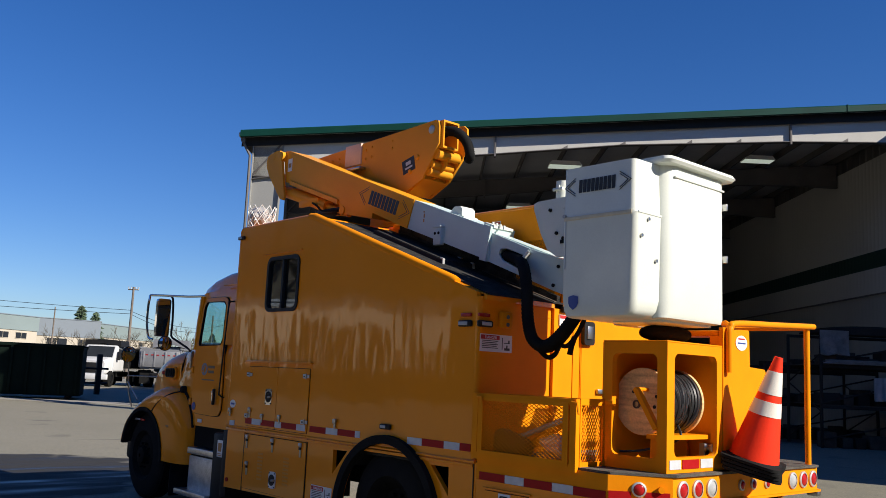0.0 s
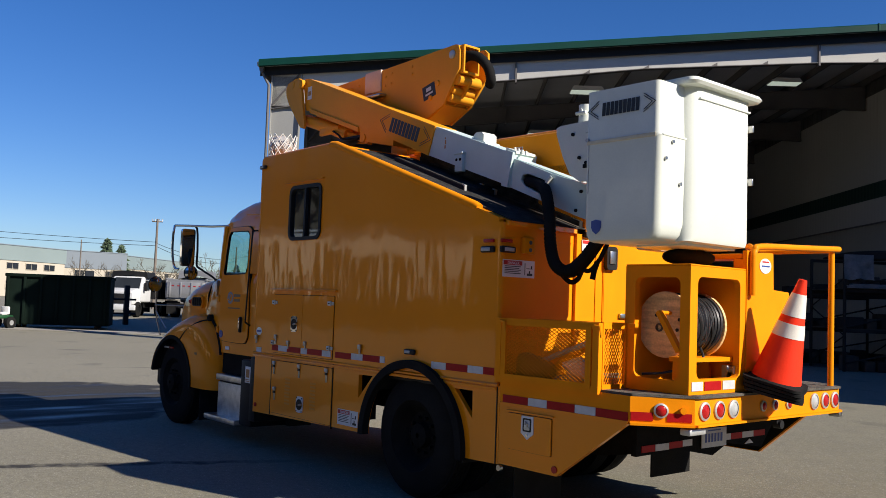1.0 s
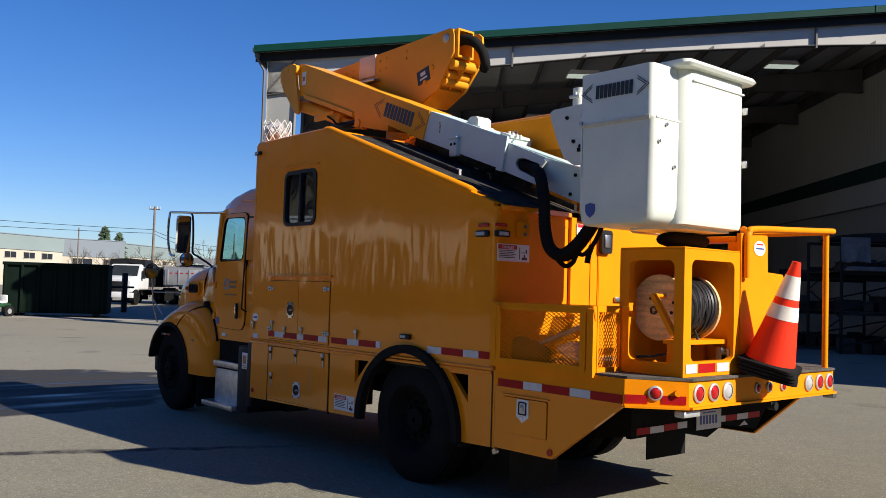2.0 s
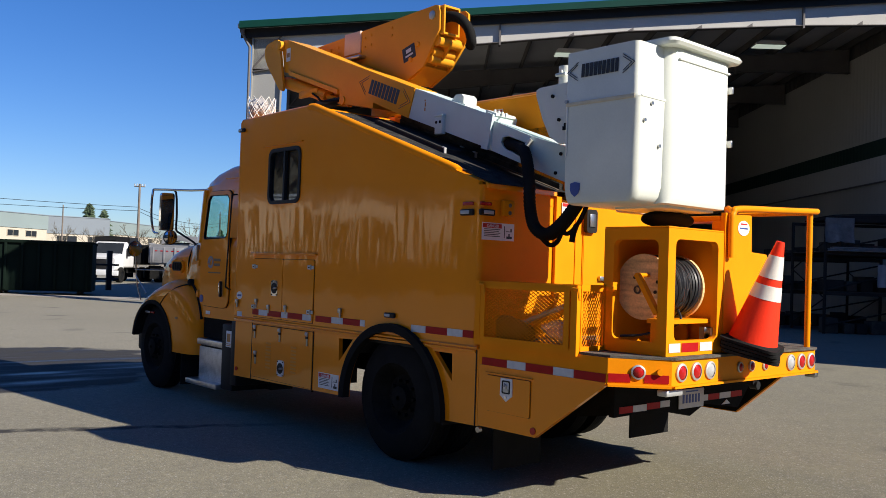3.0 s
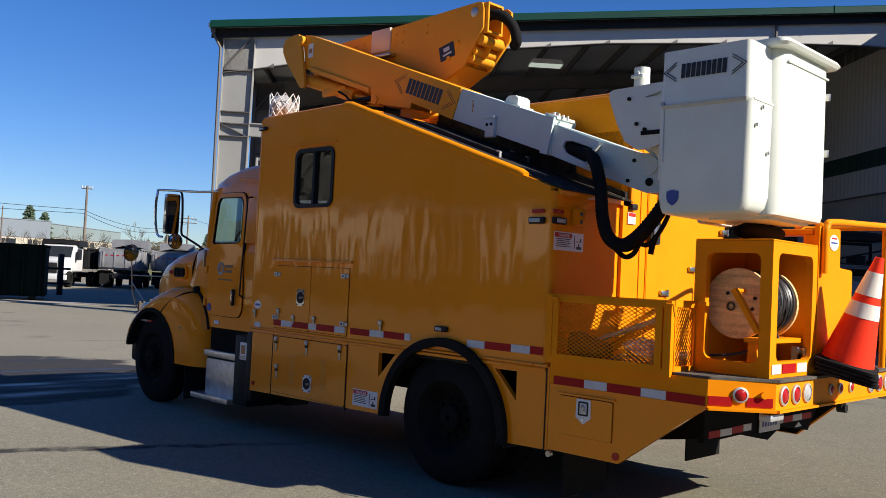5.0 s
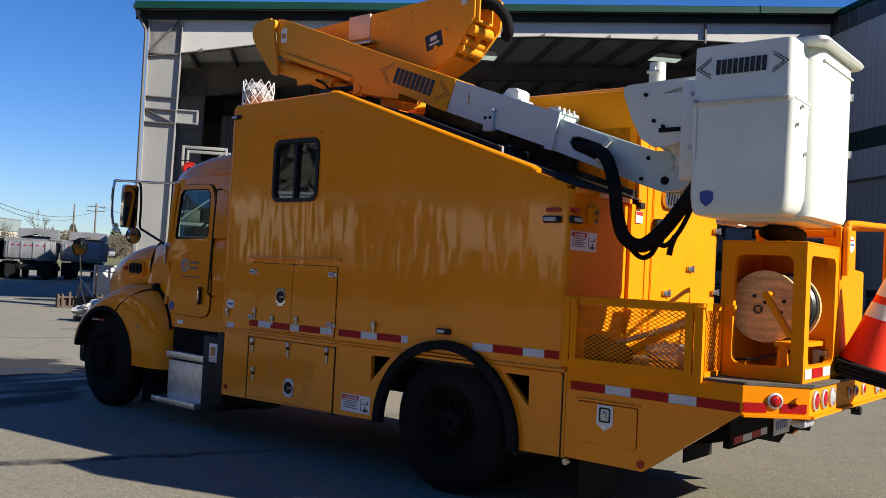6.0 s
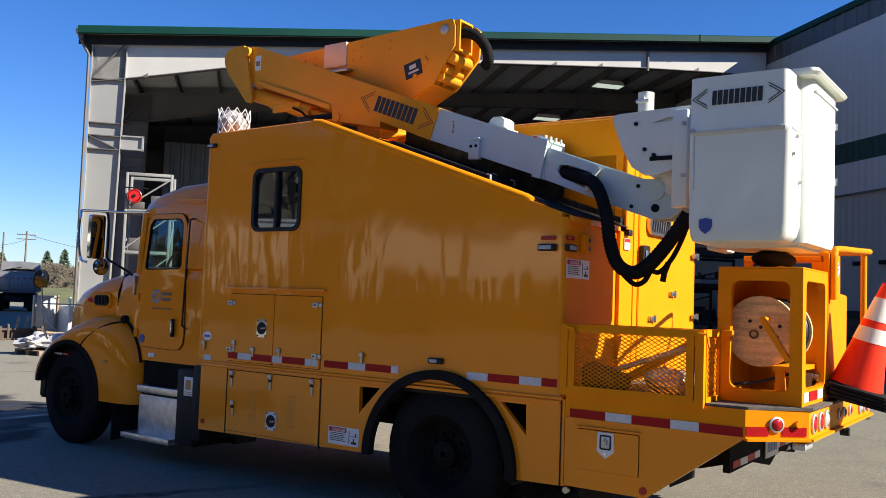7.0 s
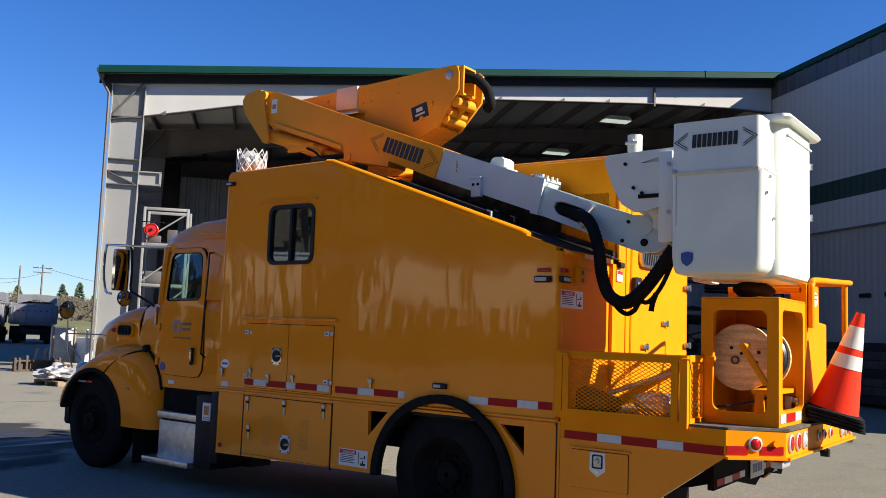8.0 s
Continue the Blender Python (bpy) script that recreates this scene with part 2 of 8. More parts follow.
hall_grey = material("grey painted column steel", (0.29, 0.29, 0.275), 0.55, vary=0.1, scale=0.7, fine=25, bump=0.03)
hall_dark = material("dark brown steel", (0.12, 0.11, 0.105), 0.6, vary=0.2, scale=1, fine=25, bump=0.05)
rack_dark = material("near-black brown rack steel", (0.035, 0.030, 0.026), 0.8, vary=0.3, scale=1, fine=25, bump=0.05, spec=0.1)
rack_board = material("dull dark brown boards", (0.075, 0.062, 0.05), 0.9, vary=0.35, scale=3, fine=25, bump=0.1, spec=0.1)
green_trim = material("dark green trim", (0.002, 0.042, 0.030), 0.55, vary=0.2, scale=0.8, fine=20, bump=0.02, spec=0.2)
cladding = material("white corrugated cladding", (0.48, 0.475, 0.44), 0.5, vary=0.06, scale=0.4, fine=20, bump=0.03, streak=(1, 1, 0.15))
cladding_door = material("grey sliding door cladding", (0.37, 0.355, 0.31), 0.55, vary=0.08, scale=0.4, fine=20, bump=0.03, streak=(1, 1, 0.15))
cladding_green = material("green cladding stripe", (0.02, 0.048, 0.037), 0.5, vary=0.15, scale=0.4, fine=20, bump=0.03)
cladding_brown = material("dark streaked cladding", (0.085, 0.08, 0.075), 0.5, vary=0.4, scale=0.6, fine=20, bump=0.03, streak=(2, 2, 0.1))
roof_under = material("roof underside", (0.50, 0.50, 0.50), 0.7, vary=0.15, scale=0.5, fine=20)
lamp_glow = material("hall lamp diffuser", (0.75, 0.85, 0.72), 0.5, vary=0.02, bump=0.0, emit=0.3)
galv = material("galvanised steel", (0.52, 0.53, 0.53), 0.45, 0.6, vary=0.15, scale=6, fine=60, bump=0.1)
rust = material("rusty steel", (0.085, 0.062, 0.046), 0.85, vary=0.4, scale=6, fine=60, bump=0.4)
wood = material("weathered wood", (0.26, 0.19, 0.12), 0.85, vary=0.3, scale=5, fine=60, bump=0.3)
red_paint = material("red enamel", (0.6, 0.02, 0.015), 0.35, vary=0.1)
bin_green = material("dark green bin steel", (0.005, 0.011, 0.008), 0.8, vary=0.3, scale=1.2, fine=20, bump=0.1, spec=0.08)
plastic_film = material("crumpled white plastic film", (0.38, 0.37, 0.37), 0.3, vary=0.12, scale=9, fine=25, bump=0.8)
silver = material("dulled silver dump body", (0.24, 0.245, 0.26), 0.45, 0.3, vary=0.15, scale=1.5, fine=20, bump=0.03)
concrete = material("concrete", (0.29, 0.27, 0.235), 0.9, vary=0.2, scale=0.6, fine=30, bump=0.3)
white_stucco = material("white-washed block wall", (0.88, 0.80, 0.64), 0.85, vary=0.06, scale=0.1, fine=5)
stucco = material("cream stucco", (0.46, 0.41, 0.33), 0.85, vary=0.06, scale=0.1, fine=5)
grey_clad = material("grey-green facade panels", (0.20, 0.25, 0.25), 0.7, vary=0.08, scale=0.1, fine=5)
grey_dark = material("slate facade panels", (0.17, 0.20, 0.23), 0.7, vary=0.08, scale=0.1, fine=5)
window_far = material("far window glass", (0.022, 0.026, 0.032), 0.3, vary=0.2, spec=0.08)
conifer_green = material("grey-green conifer needles", (0.065, 0.092, 0.055), 0.85, vary=0.4, scale=0.8, fine=6, spec=0.1)
needles = material("dark winter wood", (0.050, 0.050, 0.042), 0.8, vary=0.4, scale=0.8, fine=6)
bark = material("grey bark", (0.17, 0.14, 0.115), 0.9, vary=0.3, scale=2, fine=20, bump=0.3)
twigs = material("bare brown scrub", (0.105, 0.088, 0.058), 0.9, vary=0.35, scale=0.3, fine=5)
grass_mat = material("winter grass", (0.12, 0.125, 0.045), 0.95, vary=0.35, scale=0.4, fine=12, bump=0.5)
skin_white = material("white truck paint", (0.6, 0.61, 0.62), 0.3, vary=0.05, scale=1, fine=20, bump=0.02, coat=0.5)


def asphalt_material():
    """Old grey-tan asphalt: aggregate, patches, a sealed crack, and a wet run-off patch."""
    m = bpy.data.materials.new("old asphalt")
    m.use_nodes = True
    nt = m.node_tree
    n, l = nt.nodes, nt.links
    p = n["Principled BSDF"]
    tc = n.new("ShaderNodeTexCoord")

    def noise_of(scale, detail=4):
        q = n.new("ShaderNodeTexNoise")
        q.inputs["Scale"].default_value, q.inputs["Detail"].default_value = scale, detail
        l.new(tc.outputs["Object"], q.inputs["Vector"])
        return q.outputs["Fac"]

    def calc(op, a, b, c=None):
        q = n.new("ShaderNodeMath")
        q.operation = op
        for i, v in enumerate((a, b, c)):
            if v is None:
                continue
            if isinstance(v, (int, float)):
                q.inputs[i].default_value = v
            else:
                l.new(v, q.inputs[i])
        return q.outputs[0]

    def ramp(v, a, b, lo=0.0, hi=1.0):
        q = n.new("ShaderNodeMapRange")
        q.inputs["From Min"].default_value, q.inputs["From Max"].default_value = a, b
        q.inputs["To Min"].default_value, q.inputs["To Max"].default_value = lo, hi
        l.new(v, q.inputs["Value"])
        return q.outputs["Result"]

    def blend(f, a, b):
        q = n.new("ShaderNodeMix")
        q.data_type = "RGBA"
        l.new(f, q.inputs[0])
        for i, v in ((6, a), (7, b)):
            if isinstance(v, tuple):
                q.inputs[i].default_value = (*v, 1)
            else:
                l.new(v, q.inputs[i])
        return q.outputs[2]

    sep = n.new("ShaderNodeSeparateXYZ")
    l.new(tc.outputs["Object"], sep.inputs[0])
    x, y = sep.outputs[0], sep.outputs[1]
    patch, mid, fine = noise_of(0.16, 6), noise_of(2.2, 6), noise_of(70, 4)
    vor = n.new("ShaderNodeTexVoronoi")
    vor.inputs["Scale"].default_value = 95
    l.new(tc.outputs["Object"], vor.inputs["Vector"])
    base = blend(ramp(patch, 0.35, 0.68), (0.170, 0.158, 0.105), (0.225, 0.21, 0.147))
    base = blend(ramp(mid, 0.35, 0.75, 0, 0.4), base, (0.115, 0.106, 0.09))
    # base paler towards -x: the brighter sunlit yard put into the colour
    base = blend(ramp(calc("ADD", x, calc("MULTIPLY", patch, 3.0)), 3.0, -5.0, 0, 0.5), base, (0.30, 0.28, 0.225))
    stone = blend(ramp(vor.outputs["Color"], 0.72, 0.95, 0, 0.8), base, (0.40, 0.375, 0.33))
    col = blend(ramp(fine, 0.5, 0.7, 0, 0.6), stone, (0.062, 0.058, 0.052))
    col = blend(ramp(noise_of(16, 4), 0.42, 0.72, 0, 0.35), col, (0.085, 0.08, 0.066))
    # oil drips and stains
    col = blend(ramp(noise_of(0.7, 5), 0.62, 0.74, 0, 0.55), col, (0.05, 0.048, 0.046))
    # sealed crack that runs along the bay
    wob = calc("MULTIPLY_ADD", mid, 0.3, -0.15)
    off = calc("ABSOLUTE", calc("ADD", calc("ADD", calc("MULTIPLY", x, 0.924), calc("MULTIPLY", y, -0.385)), calc("ADD", wob, 2.265)), 0)
    crack = calc("MULTIPLY", calc("MULTIPLY", ramp(off, 0.05, 0.11, 1, 0), ramp(noise_of(6, 4), 0.4, 0.55, 0.45, 0.95)), ramp(y, -0.6, 0.4, 1, 0))
    col = blend(crack, col, (0.025, 0.023, 0.022))
    off2 = calc("ABSOLUTE", calc("ADD", calc("ADD", calc("MULTIPLY", x, 0.97), calc("MULTIPLY", y, -0.236)), calc("ADD", wob, 13.93)), 0)
    crack2 = calc("MULTIPLY", ramp(off2, 0.02, 0.05, 1, 0), ramp(y, 2.0, 3.2, 0, 0.7))
    col = blend(crack2, col, (0.03, 0.028, 0.026))
    # wet patch beyond the cab
    ex = calc("POWER", calc("DIVIDE", calc("ADD", x, 8.7), 2.9), 2.0)
    ey = calc("POWER", calc("DIVIDE", calc("ADD", y, 1.8), 3.7), 2.0)
    edge = calc("ADD", calc("ADD", ex, ey), calc("MULTIPLY_ADD", noise_of(0.9, 5), 1.1, -0.55))
    wet = ramp(edge, 1.05, 0.92, 0, 1)
    mp = n.new("ShaderNodeMapping")
    mp.inputs["Rotation"].default_value = (0, 0, radians(-5))
    mp.inputs["Scale"].default_value = (2.2, 0.3, 1)
    l.new(tc.outputs["Object"], mp.inputs["Vector"])
    st = n.new("ShaderNodeTexNoise")
    st.inputs["Scale"].default_value, st.inputs["Detail"].default_value = 1.3, 5
    l.new(mp.outputs["Vector"], st.inputs["Vector"])
    pool = calc("MULTIPLY", wet, ramp(st.outputs["Fac"], 0.46, 0.70, 0, 0.75))
    col = blend(calc("MULTIPLY", wet, 0.95), col, (0.02, 0.02, 0.022))
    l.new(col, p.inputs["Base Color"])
    rough = n.new("ShaderNodeMix")
    rough.data_type = "FLOAT"
    l.new(pool, rough.inputs[0])
    rough.inputs[2].default_value, rough.inputs[3].default_value = 0.9, 0.14
    l.new(rough.outputs[0], p.inputs["Roughness"])
    p.inputs["Specular IOR Level"].default_value = 0.35
    b = n.new("ShaderNodeBump")
    b.inputs["Distance"].default_value = 0.004
    l.new(calc("MULTIPLY_ADD", pool, -0.75, 0.8), b.inputs["Strength"])
    h = calc("ADD", calc("MULTIPLY", vor.outputs["Distance"], 0.6), calc("ADD", fine, calc("MULTIPLY", mid, 1.5)))
    l.new(h, b.inputs["Height"])
    l.new(b.outputs["Normal"], p.inputs["Normal"])
    return m


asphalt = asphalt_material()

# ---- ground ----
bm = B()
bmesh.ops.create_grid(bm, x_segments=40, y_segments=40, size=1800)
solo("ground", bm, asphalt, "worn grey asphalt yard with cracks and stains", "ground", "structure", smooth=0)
bm = B()
FAR_EYE, FAR_DIR = Vector((3.8, -5.8, 0)), Vector((-0.86, 0.51, 0))
FAR_SIDE = Vector((0.51, 0.86, 0))


def far_at(u, v, z=0.0):
    """A place u out towards the far field and v across it."""
    return FAR_EYE + FAR_DIR * u + FAR_SIDE * v + Vector((0, 0, z))


def bank_z(u):
    f = min(1, max(0, (u - 98) / 30))
    return 0.01 + 1.5 * f * f * (3 - 2 * f)


loft(bm, [[far_at(u, -9 - 0.02 * u, -0.02), far_at(u, -6 - 0.02 * u, bank_z(u)), far_at(u, 30, bank_z(u)), far_at(u, 90, bank_z(u)), far_at(u, 95, -0.02)] for u in (98, 102, 106, 110, 115, 120, 128, 160, 260)])
solo("grass_verge", bm, grass_mat, "dry winter grass beyond the yard", "grass", "structure", smooth=0)
bm = B()
plate(bm, [[(-46, -8), (-30.2, 9.3), (-29.2, 9.9), (-27.6, 9.4), (-28.4, 8.7), (-44, -8)]], "z", 0.004, 0.03)
solo("concrete_strip", bm, concrete, "pale concrete strip across the asphalt yard", "pavement", "structure", smooth=0)

# ---- storage hall: s along the front, w into the depth ----
HM = Matrix(((0.667, -0.745, 0, -21.3), (0.745, 0.667, 0, 9.8), (0, 0, 1, 0), (0, 0, 0, 1)))
SLOPE = 0.0885
S_END = 23.7
DEPTH = 40.0
hall = thing("storage_hall", None, "open-fronted steel storage hall with green roof edge", "building", m=HM)


def rafter_bottom(s):
    pts = ((0.3, 8.05), (1.5, 8.26), (4.2, 8.83), (8.7, 9.33), (13, 9.84), (18.8, 10.22), (21.7, 10.33), (23.7, 10.30))
    for (a, b), (c, d) in zip(pts, pts[1:]):
        if s <= c:
            return b + (d - b) * (s - a) / (c - a)
    return pts[-1][1]


def rafter_top(s):
    return 9.20 + SLOPE * s


def hall_frame(w, label=""):
    """One rigid frame: tapered column, tapered rafter, stiffeners and end plates."""
    ss = [0.3, 1.25, 2.5, 4.2, 6.4, 8.7, 13, 18.8, 21.7, S_END - 0.1]
    bm = B()
    plate(bm, [[(s, rafter_bottom(s)) for s in ss] + [(s, rafter_top(s)) for s in reversed(ss)]], "y", w + 0.11, w + 0.13)
    # inner frames take the dark steel: the unlit interior put into their colour
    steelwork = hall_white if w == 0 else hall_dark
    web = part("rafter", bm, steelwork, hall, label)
    bm = B()
    for a, b in zip(ss, ss[1:]):
        for f in (rafter_bottom, rafter_top):
            plate(bm, [[(a, f(a) - 0.012), (b, f(b) - 0.012), (b, f(b) + 0.012), (a, f(a) + 0.012)]], "y", w, w + 0.24)
    part("rafter_flange", bm, hall_dark, web)
    for s in (8.63, 18.85):
        bm = B()
        box(bm, s - 0.03, s + 0.03, w - 0.01, w + 0.25, rafter_bottom(s) - 0.1, rafter_top(s) + 0.03)
        part("end_plate", bm, hall_dark, web)
    bm = B()
    col = [(0.32, 0), (1.14, 0), (1.2, 3), (1.25, 6), (1.31, 9.2), (0.32, 9.2)]
    plate(bm, [col], "y", w + 0.11, w + 0.13)
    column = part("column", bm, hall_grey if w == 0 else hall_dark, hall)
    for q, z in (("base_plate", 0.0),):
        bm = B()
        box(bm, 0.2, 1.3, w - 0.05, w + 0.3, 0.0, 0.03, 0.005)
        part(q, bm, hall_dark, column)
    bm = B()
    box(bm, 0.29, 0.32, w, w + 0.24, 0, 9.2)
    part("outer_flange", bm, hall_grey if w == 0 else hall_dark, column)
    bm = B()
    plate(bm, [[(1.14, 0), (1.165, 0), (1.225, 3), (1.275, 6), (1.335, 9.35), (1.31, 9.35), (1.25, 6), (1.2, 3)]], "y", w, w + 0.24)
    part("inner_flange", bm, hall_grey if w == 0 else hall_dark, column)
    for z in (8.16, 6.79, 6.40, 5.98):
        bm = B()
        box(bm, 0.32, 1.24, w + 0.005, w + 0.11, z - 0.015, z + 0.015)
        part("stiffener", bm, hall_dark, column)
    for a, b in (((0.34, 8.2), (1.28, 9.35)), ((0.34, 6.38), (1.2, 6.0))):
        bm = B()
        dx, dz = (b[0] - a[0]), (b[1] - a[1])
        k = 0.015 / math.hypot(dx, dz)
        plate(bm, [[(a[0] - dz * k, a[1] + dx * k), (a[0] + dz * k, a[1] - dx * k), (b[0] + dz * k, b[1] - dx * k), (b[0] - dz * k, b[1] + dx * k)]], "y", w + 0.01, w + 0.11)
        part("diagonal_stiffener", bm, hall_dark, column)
    return column


front = hall_frame(0.0, "off-white tapered steel rafter")
for w in (7.0, 14.0, 21.0):
    hall_frame(w)
bm = B()
for z in (6.03, 6.43):
    box(bm, 1.25, 1.95, 0.03, 0.2, z - 0.02, z + 0.02)
box(bm, 1.9, 1.95, 0.03, 0.2, 6.0, 6.46)
box(bm, 1.25, 1.95, 0.1, 0.12, 6.0, 6.46)
part("crane_bracket", bm, hall_grey, hall, "short steel bracket on the column")
# clips under the rafter
for s in (1.75, 6.2, 10.9, 12.9, 15.2, 16.9, 20.6):
    bm = B()
    plate(bm, [[(s, rafter_bottom(s)), (s + 0.22, rafter_bottom(s)), (s + 0.22, rafter_bottom(s) + 0.14)]], "y", 0.0, 0.02)
    part("fly_brace_clip", bm, hall_dark, hall)

# roof sheet, purlins, trims
bm = B()
plate(bm, [[(-0.16, 9.48 - 0.16 * SLOPE), (S_END, 9.48 + S_END * SLOPE), (S_END, 9.60 + S_END * SLOPE), (-0.16, 9.60 - 0.16 * SLOPE)]], "y", -0.28, DEPTH)
part("roof_sheet", bm, roof_under, hall)
s = 0.9
while s < S_END:
    bm = B()
    z = 9.21 + SLOPE * s
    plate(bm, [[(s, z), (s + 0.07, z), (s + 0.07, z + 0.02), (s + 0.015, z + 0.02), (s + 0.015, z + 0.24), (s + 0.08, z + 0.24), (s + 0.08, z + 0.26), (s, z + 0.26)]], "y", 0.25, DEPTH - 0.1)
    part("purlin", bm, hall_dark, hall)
    s += 1.5
# closure plate coloured black for the shade below the trim
bm = B()
plate(bm, [[(-0.1, 9.16), (S_END - 0.1, 9.16 + S_END * SLOPE), (S_END - 0.1, 9.47 + S_END * SLOPE), (-0.1, 9.47)]], "y", -0.03, -0.012)
part("rake_fascia", bm, black_paint, hall)
bm = B()
prof = [(-0.42, -0.04), (-0.42, 0.16), (-0.38, 0.2), (-0.27, 0.2), (-0.27, -0.04)]
rings = []
for s in (-0.08, 20.6, 20.62, 20.66, 20.68, S_END + 0.05):
    k = 0.02 if s in (20.62, 20.66) else 0.0
    rings.append([(s, w - k, 9.46 + SLOPE * s + z + (k if z > 0.1 else 0)) for w, z in prof])
loft(bm, rings)
part("rake_trim", bm, green_trim, hall, "dark green metal roof edge trim")
bm = B()
rings = []
for w in (-0.24, DEPTH):
    rings.append([(-0.02 + 0.07 * math.cos(radians(a)), w, 9.38 + 0.14 * math.sin(radians(a))) for a in range(150, 391, 30)] + [(0.06, w, 9.48), (-0.08, w, 9.48)])
loft(bm, rings)
part("eave_gutter", bm, hall_dark, hall)
bm = B()
tube(bm, [(-0.02, -0.1, 9.3), (0.05, -0.06, 9.15), (0.22, -0.05, 8.85), (0.24, -0.05, 0.1)], 0.045, 8)
part("downpipe", bm, hall_dark, hall)


def corrugated(bm, w0, w1, z0, z1, s, pitch=0.3, deep=0.02):
    """Ribbed sheet in the plane of constant s."""
    prev = None
    w = w0
    k = 0
    steps = ((0.0, 0.0), (0.58, 0.0), (0.68, -deep), (0.9, -deep))
    while w < w1:
        for f, dp in steps:
            ww = min(w + f * pitch, w1)
            cur = (bm.verts.new((s + dp, ww, z0)), bm.verts.new((s + dp, ww, z1)))
            if prev:
                bm.faces.new((prev[0], cur[0], cur[1], prev[1]))
            prev = cur
        w += pitch
    return bm


def ribbed_s(bm, s0, s1, z0, z1, w, pitch=0.3, deep=0.035):
    """Ribbed sheet in the plane of constant w."""
    prev = None
    s = s0
    while s < s1:
        for f, dp in ((0.0, 0.0), (0.58, 0.0), (0.68, -deep), (0.9, -deep)):
            ss = min(s + f * pitch, s1)
            cur = (bm.verts.new((ss, w + dp, z0)), bm.verts.new((ss, w + dp, z1)))
            if prev:
                bm.faces.new((prev[0], cur[0], cur[1], prev[1]))
            prev = cur
        s += pitch
    return bm


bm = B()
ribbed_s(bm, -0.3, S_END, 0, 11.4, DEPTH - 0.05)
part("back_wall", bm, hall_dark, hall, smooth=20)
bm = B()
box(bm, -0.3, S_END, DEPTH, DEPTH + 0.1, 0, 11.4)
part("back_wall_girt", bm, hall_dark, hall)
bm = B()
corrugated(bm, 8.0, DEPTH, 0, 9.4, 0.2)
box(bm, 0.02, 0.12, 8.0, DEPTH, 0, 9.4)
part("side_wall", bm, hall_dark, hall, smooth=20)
bm = B()
ribbed_s(bm, 1.7, 9.5, 5.6, 7.95, 10.0, 0.42, 0.06)
box(bm, 1.7, 9.5, 10.05, 10.1, 5.6, 7.95)
part("sheet_partition", bm, material("dull sheet metal", (0.16, 0.165, 0.165), 0.6, vary=0.2, scale=1.5, fine=30), hall, smooth=20)
for s, w, z in ((11.36, 2.4, 9.55), (19.5, 5.1, 10.8), (18.95, 11.1, 10.55), (10.5, 12.0, 9.8)):
    bm = B()
    plate(bm, [[(s - 0.62, z), (s + 0.62, z), (s + 0.5, z + 0.16), (s - 0.5, z + 0.16)]], "y", w - 0.32, w + 0.32)
    lamp = thing("hall_lamp", None, "pale rectangular hall lamp under the roof purlins", "lamp", "hall lamps", m=HM)
    part("housing", bm, white_paint, lamp)
    bm = B()
    box(bm, s - 0.58, s + 0.58, w - 0.28, w + 0.28, z - 0.02, z - 0.004)
    part("diffuser", bm, lamp_glow, lamp, "glowing lamp diffuser")

# ---- warehouse wing on the hall's side ----
W0 = -17.2
wing = thing("warehouse_wing", None, "white corrugated warehouse with a dark green stripe", "building", m=HM)
for nm, z0, z1, mt, off in (("wall_base", 0.0, 5.5, cladding_door, 0.0), ("wall_middle", 5.5, 6.52, cladding, 0.03), ("wall_stripe", 6.52, 7.18, cladding_green, 0.03),
                            ("wall_upper", 7.18, 10.84, cladding, 0.03), ("wall_top_band", 10.84, 11.45, cladding_brown, 0.03)):
    bm = B()
    corrugated(bm, W0, DEPTH, z0, z1, S_END - off, *((0.55, 0.03) if nm == "wall_top_band" else (0.3, 0.006)))
    part(nm, bm, mt, wing, smooth=20)
# unseen dark length of core, added to keep bright sky out of reflections
bm = B()
box(bm, S_END + 0.06, S_END + 62, W0, DEPTH, 0, 11.43)
part("core", bm, hall_dark, wing)
bm = B()
box(bm, S_END - 0.12, S_END + 62.2, W0 - 0.1, DEPTH, 11.45, 11.67, 0.03)
part("roof_edge", bm, green_trim, wing)
bm = B()
box(bm, S_END - 0.09, S_END - 0.04, W0, DEPTH, 5.47, 5.53)
part("flashing", bm, hall_dark, wing)
for w in (-7.0, -13.0):
    bm = B()
    box(bm, S_END - 0.09, S_END - 0.045, w, w + 0.06, 0, 5.47)
    part("door_edge", bm, hall_dark, wing)
bm = B()
box(bm, S_END - 0.1, S_END - 0.04, -5.2, -4.7, 3.25, 3.38, 0.02)
part("door_slot", bm, black_paint, wing)
bm = B()
box(bm, S_END - 0.1, S_END - 0.04, -6.6, -5.85, 3.25, 3.38, 0.02)
part("door_slot", bm, black_paint, wing)


bm = B()
# floor slab coloured dark to carry the hall's shade
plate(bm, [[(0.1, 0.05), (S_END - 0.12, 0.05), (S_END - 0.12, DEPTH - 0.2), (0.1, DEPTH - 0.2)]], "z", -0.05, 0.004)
solo("hall_floor", bm, material("shade-dark hall concrete", (0.075, 0.07, 0.063), 0.8, vary=0.35, scale=0.5, fine=20, bump=0.1), "hall concrete floor coloured dark for the shade under the roof", "floor", "structure", smooth=0).matrix_world = HM

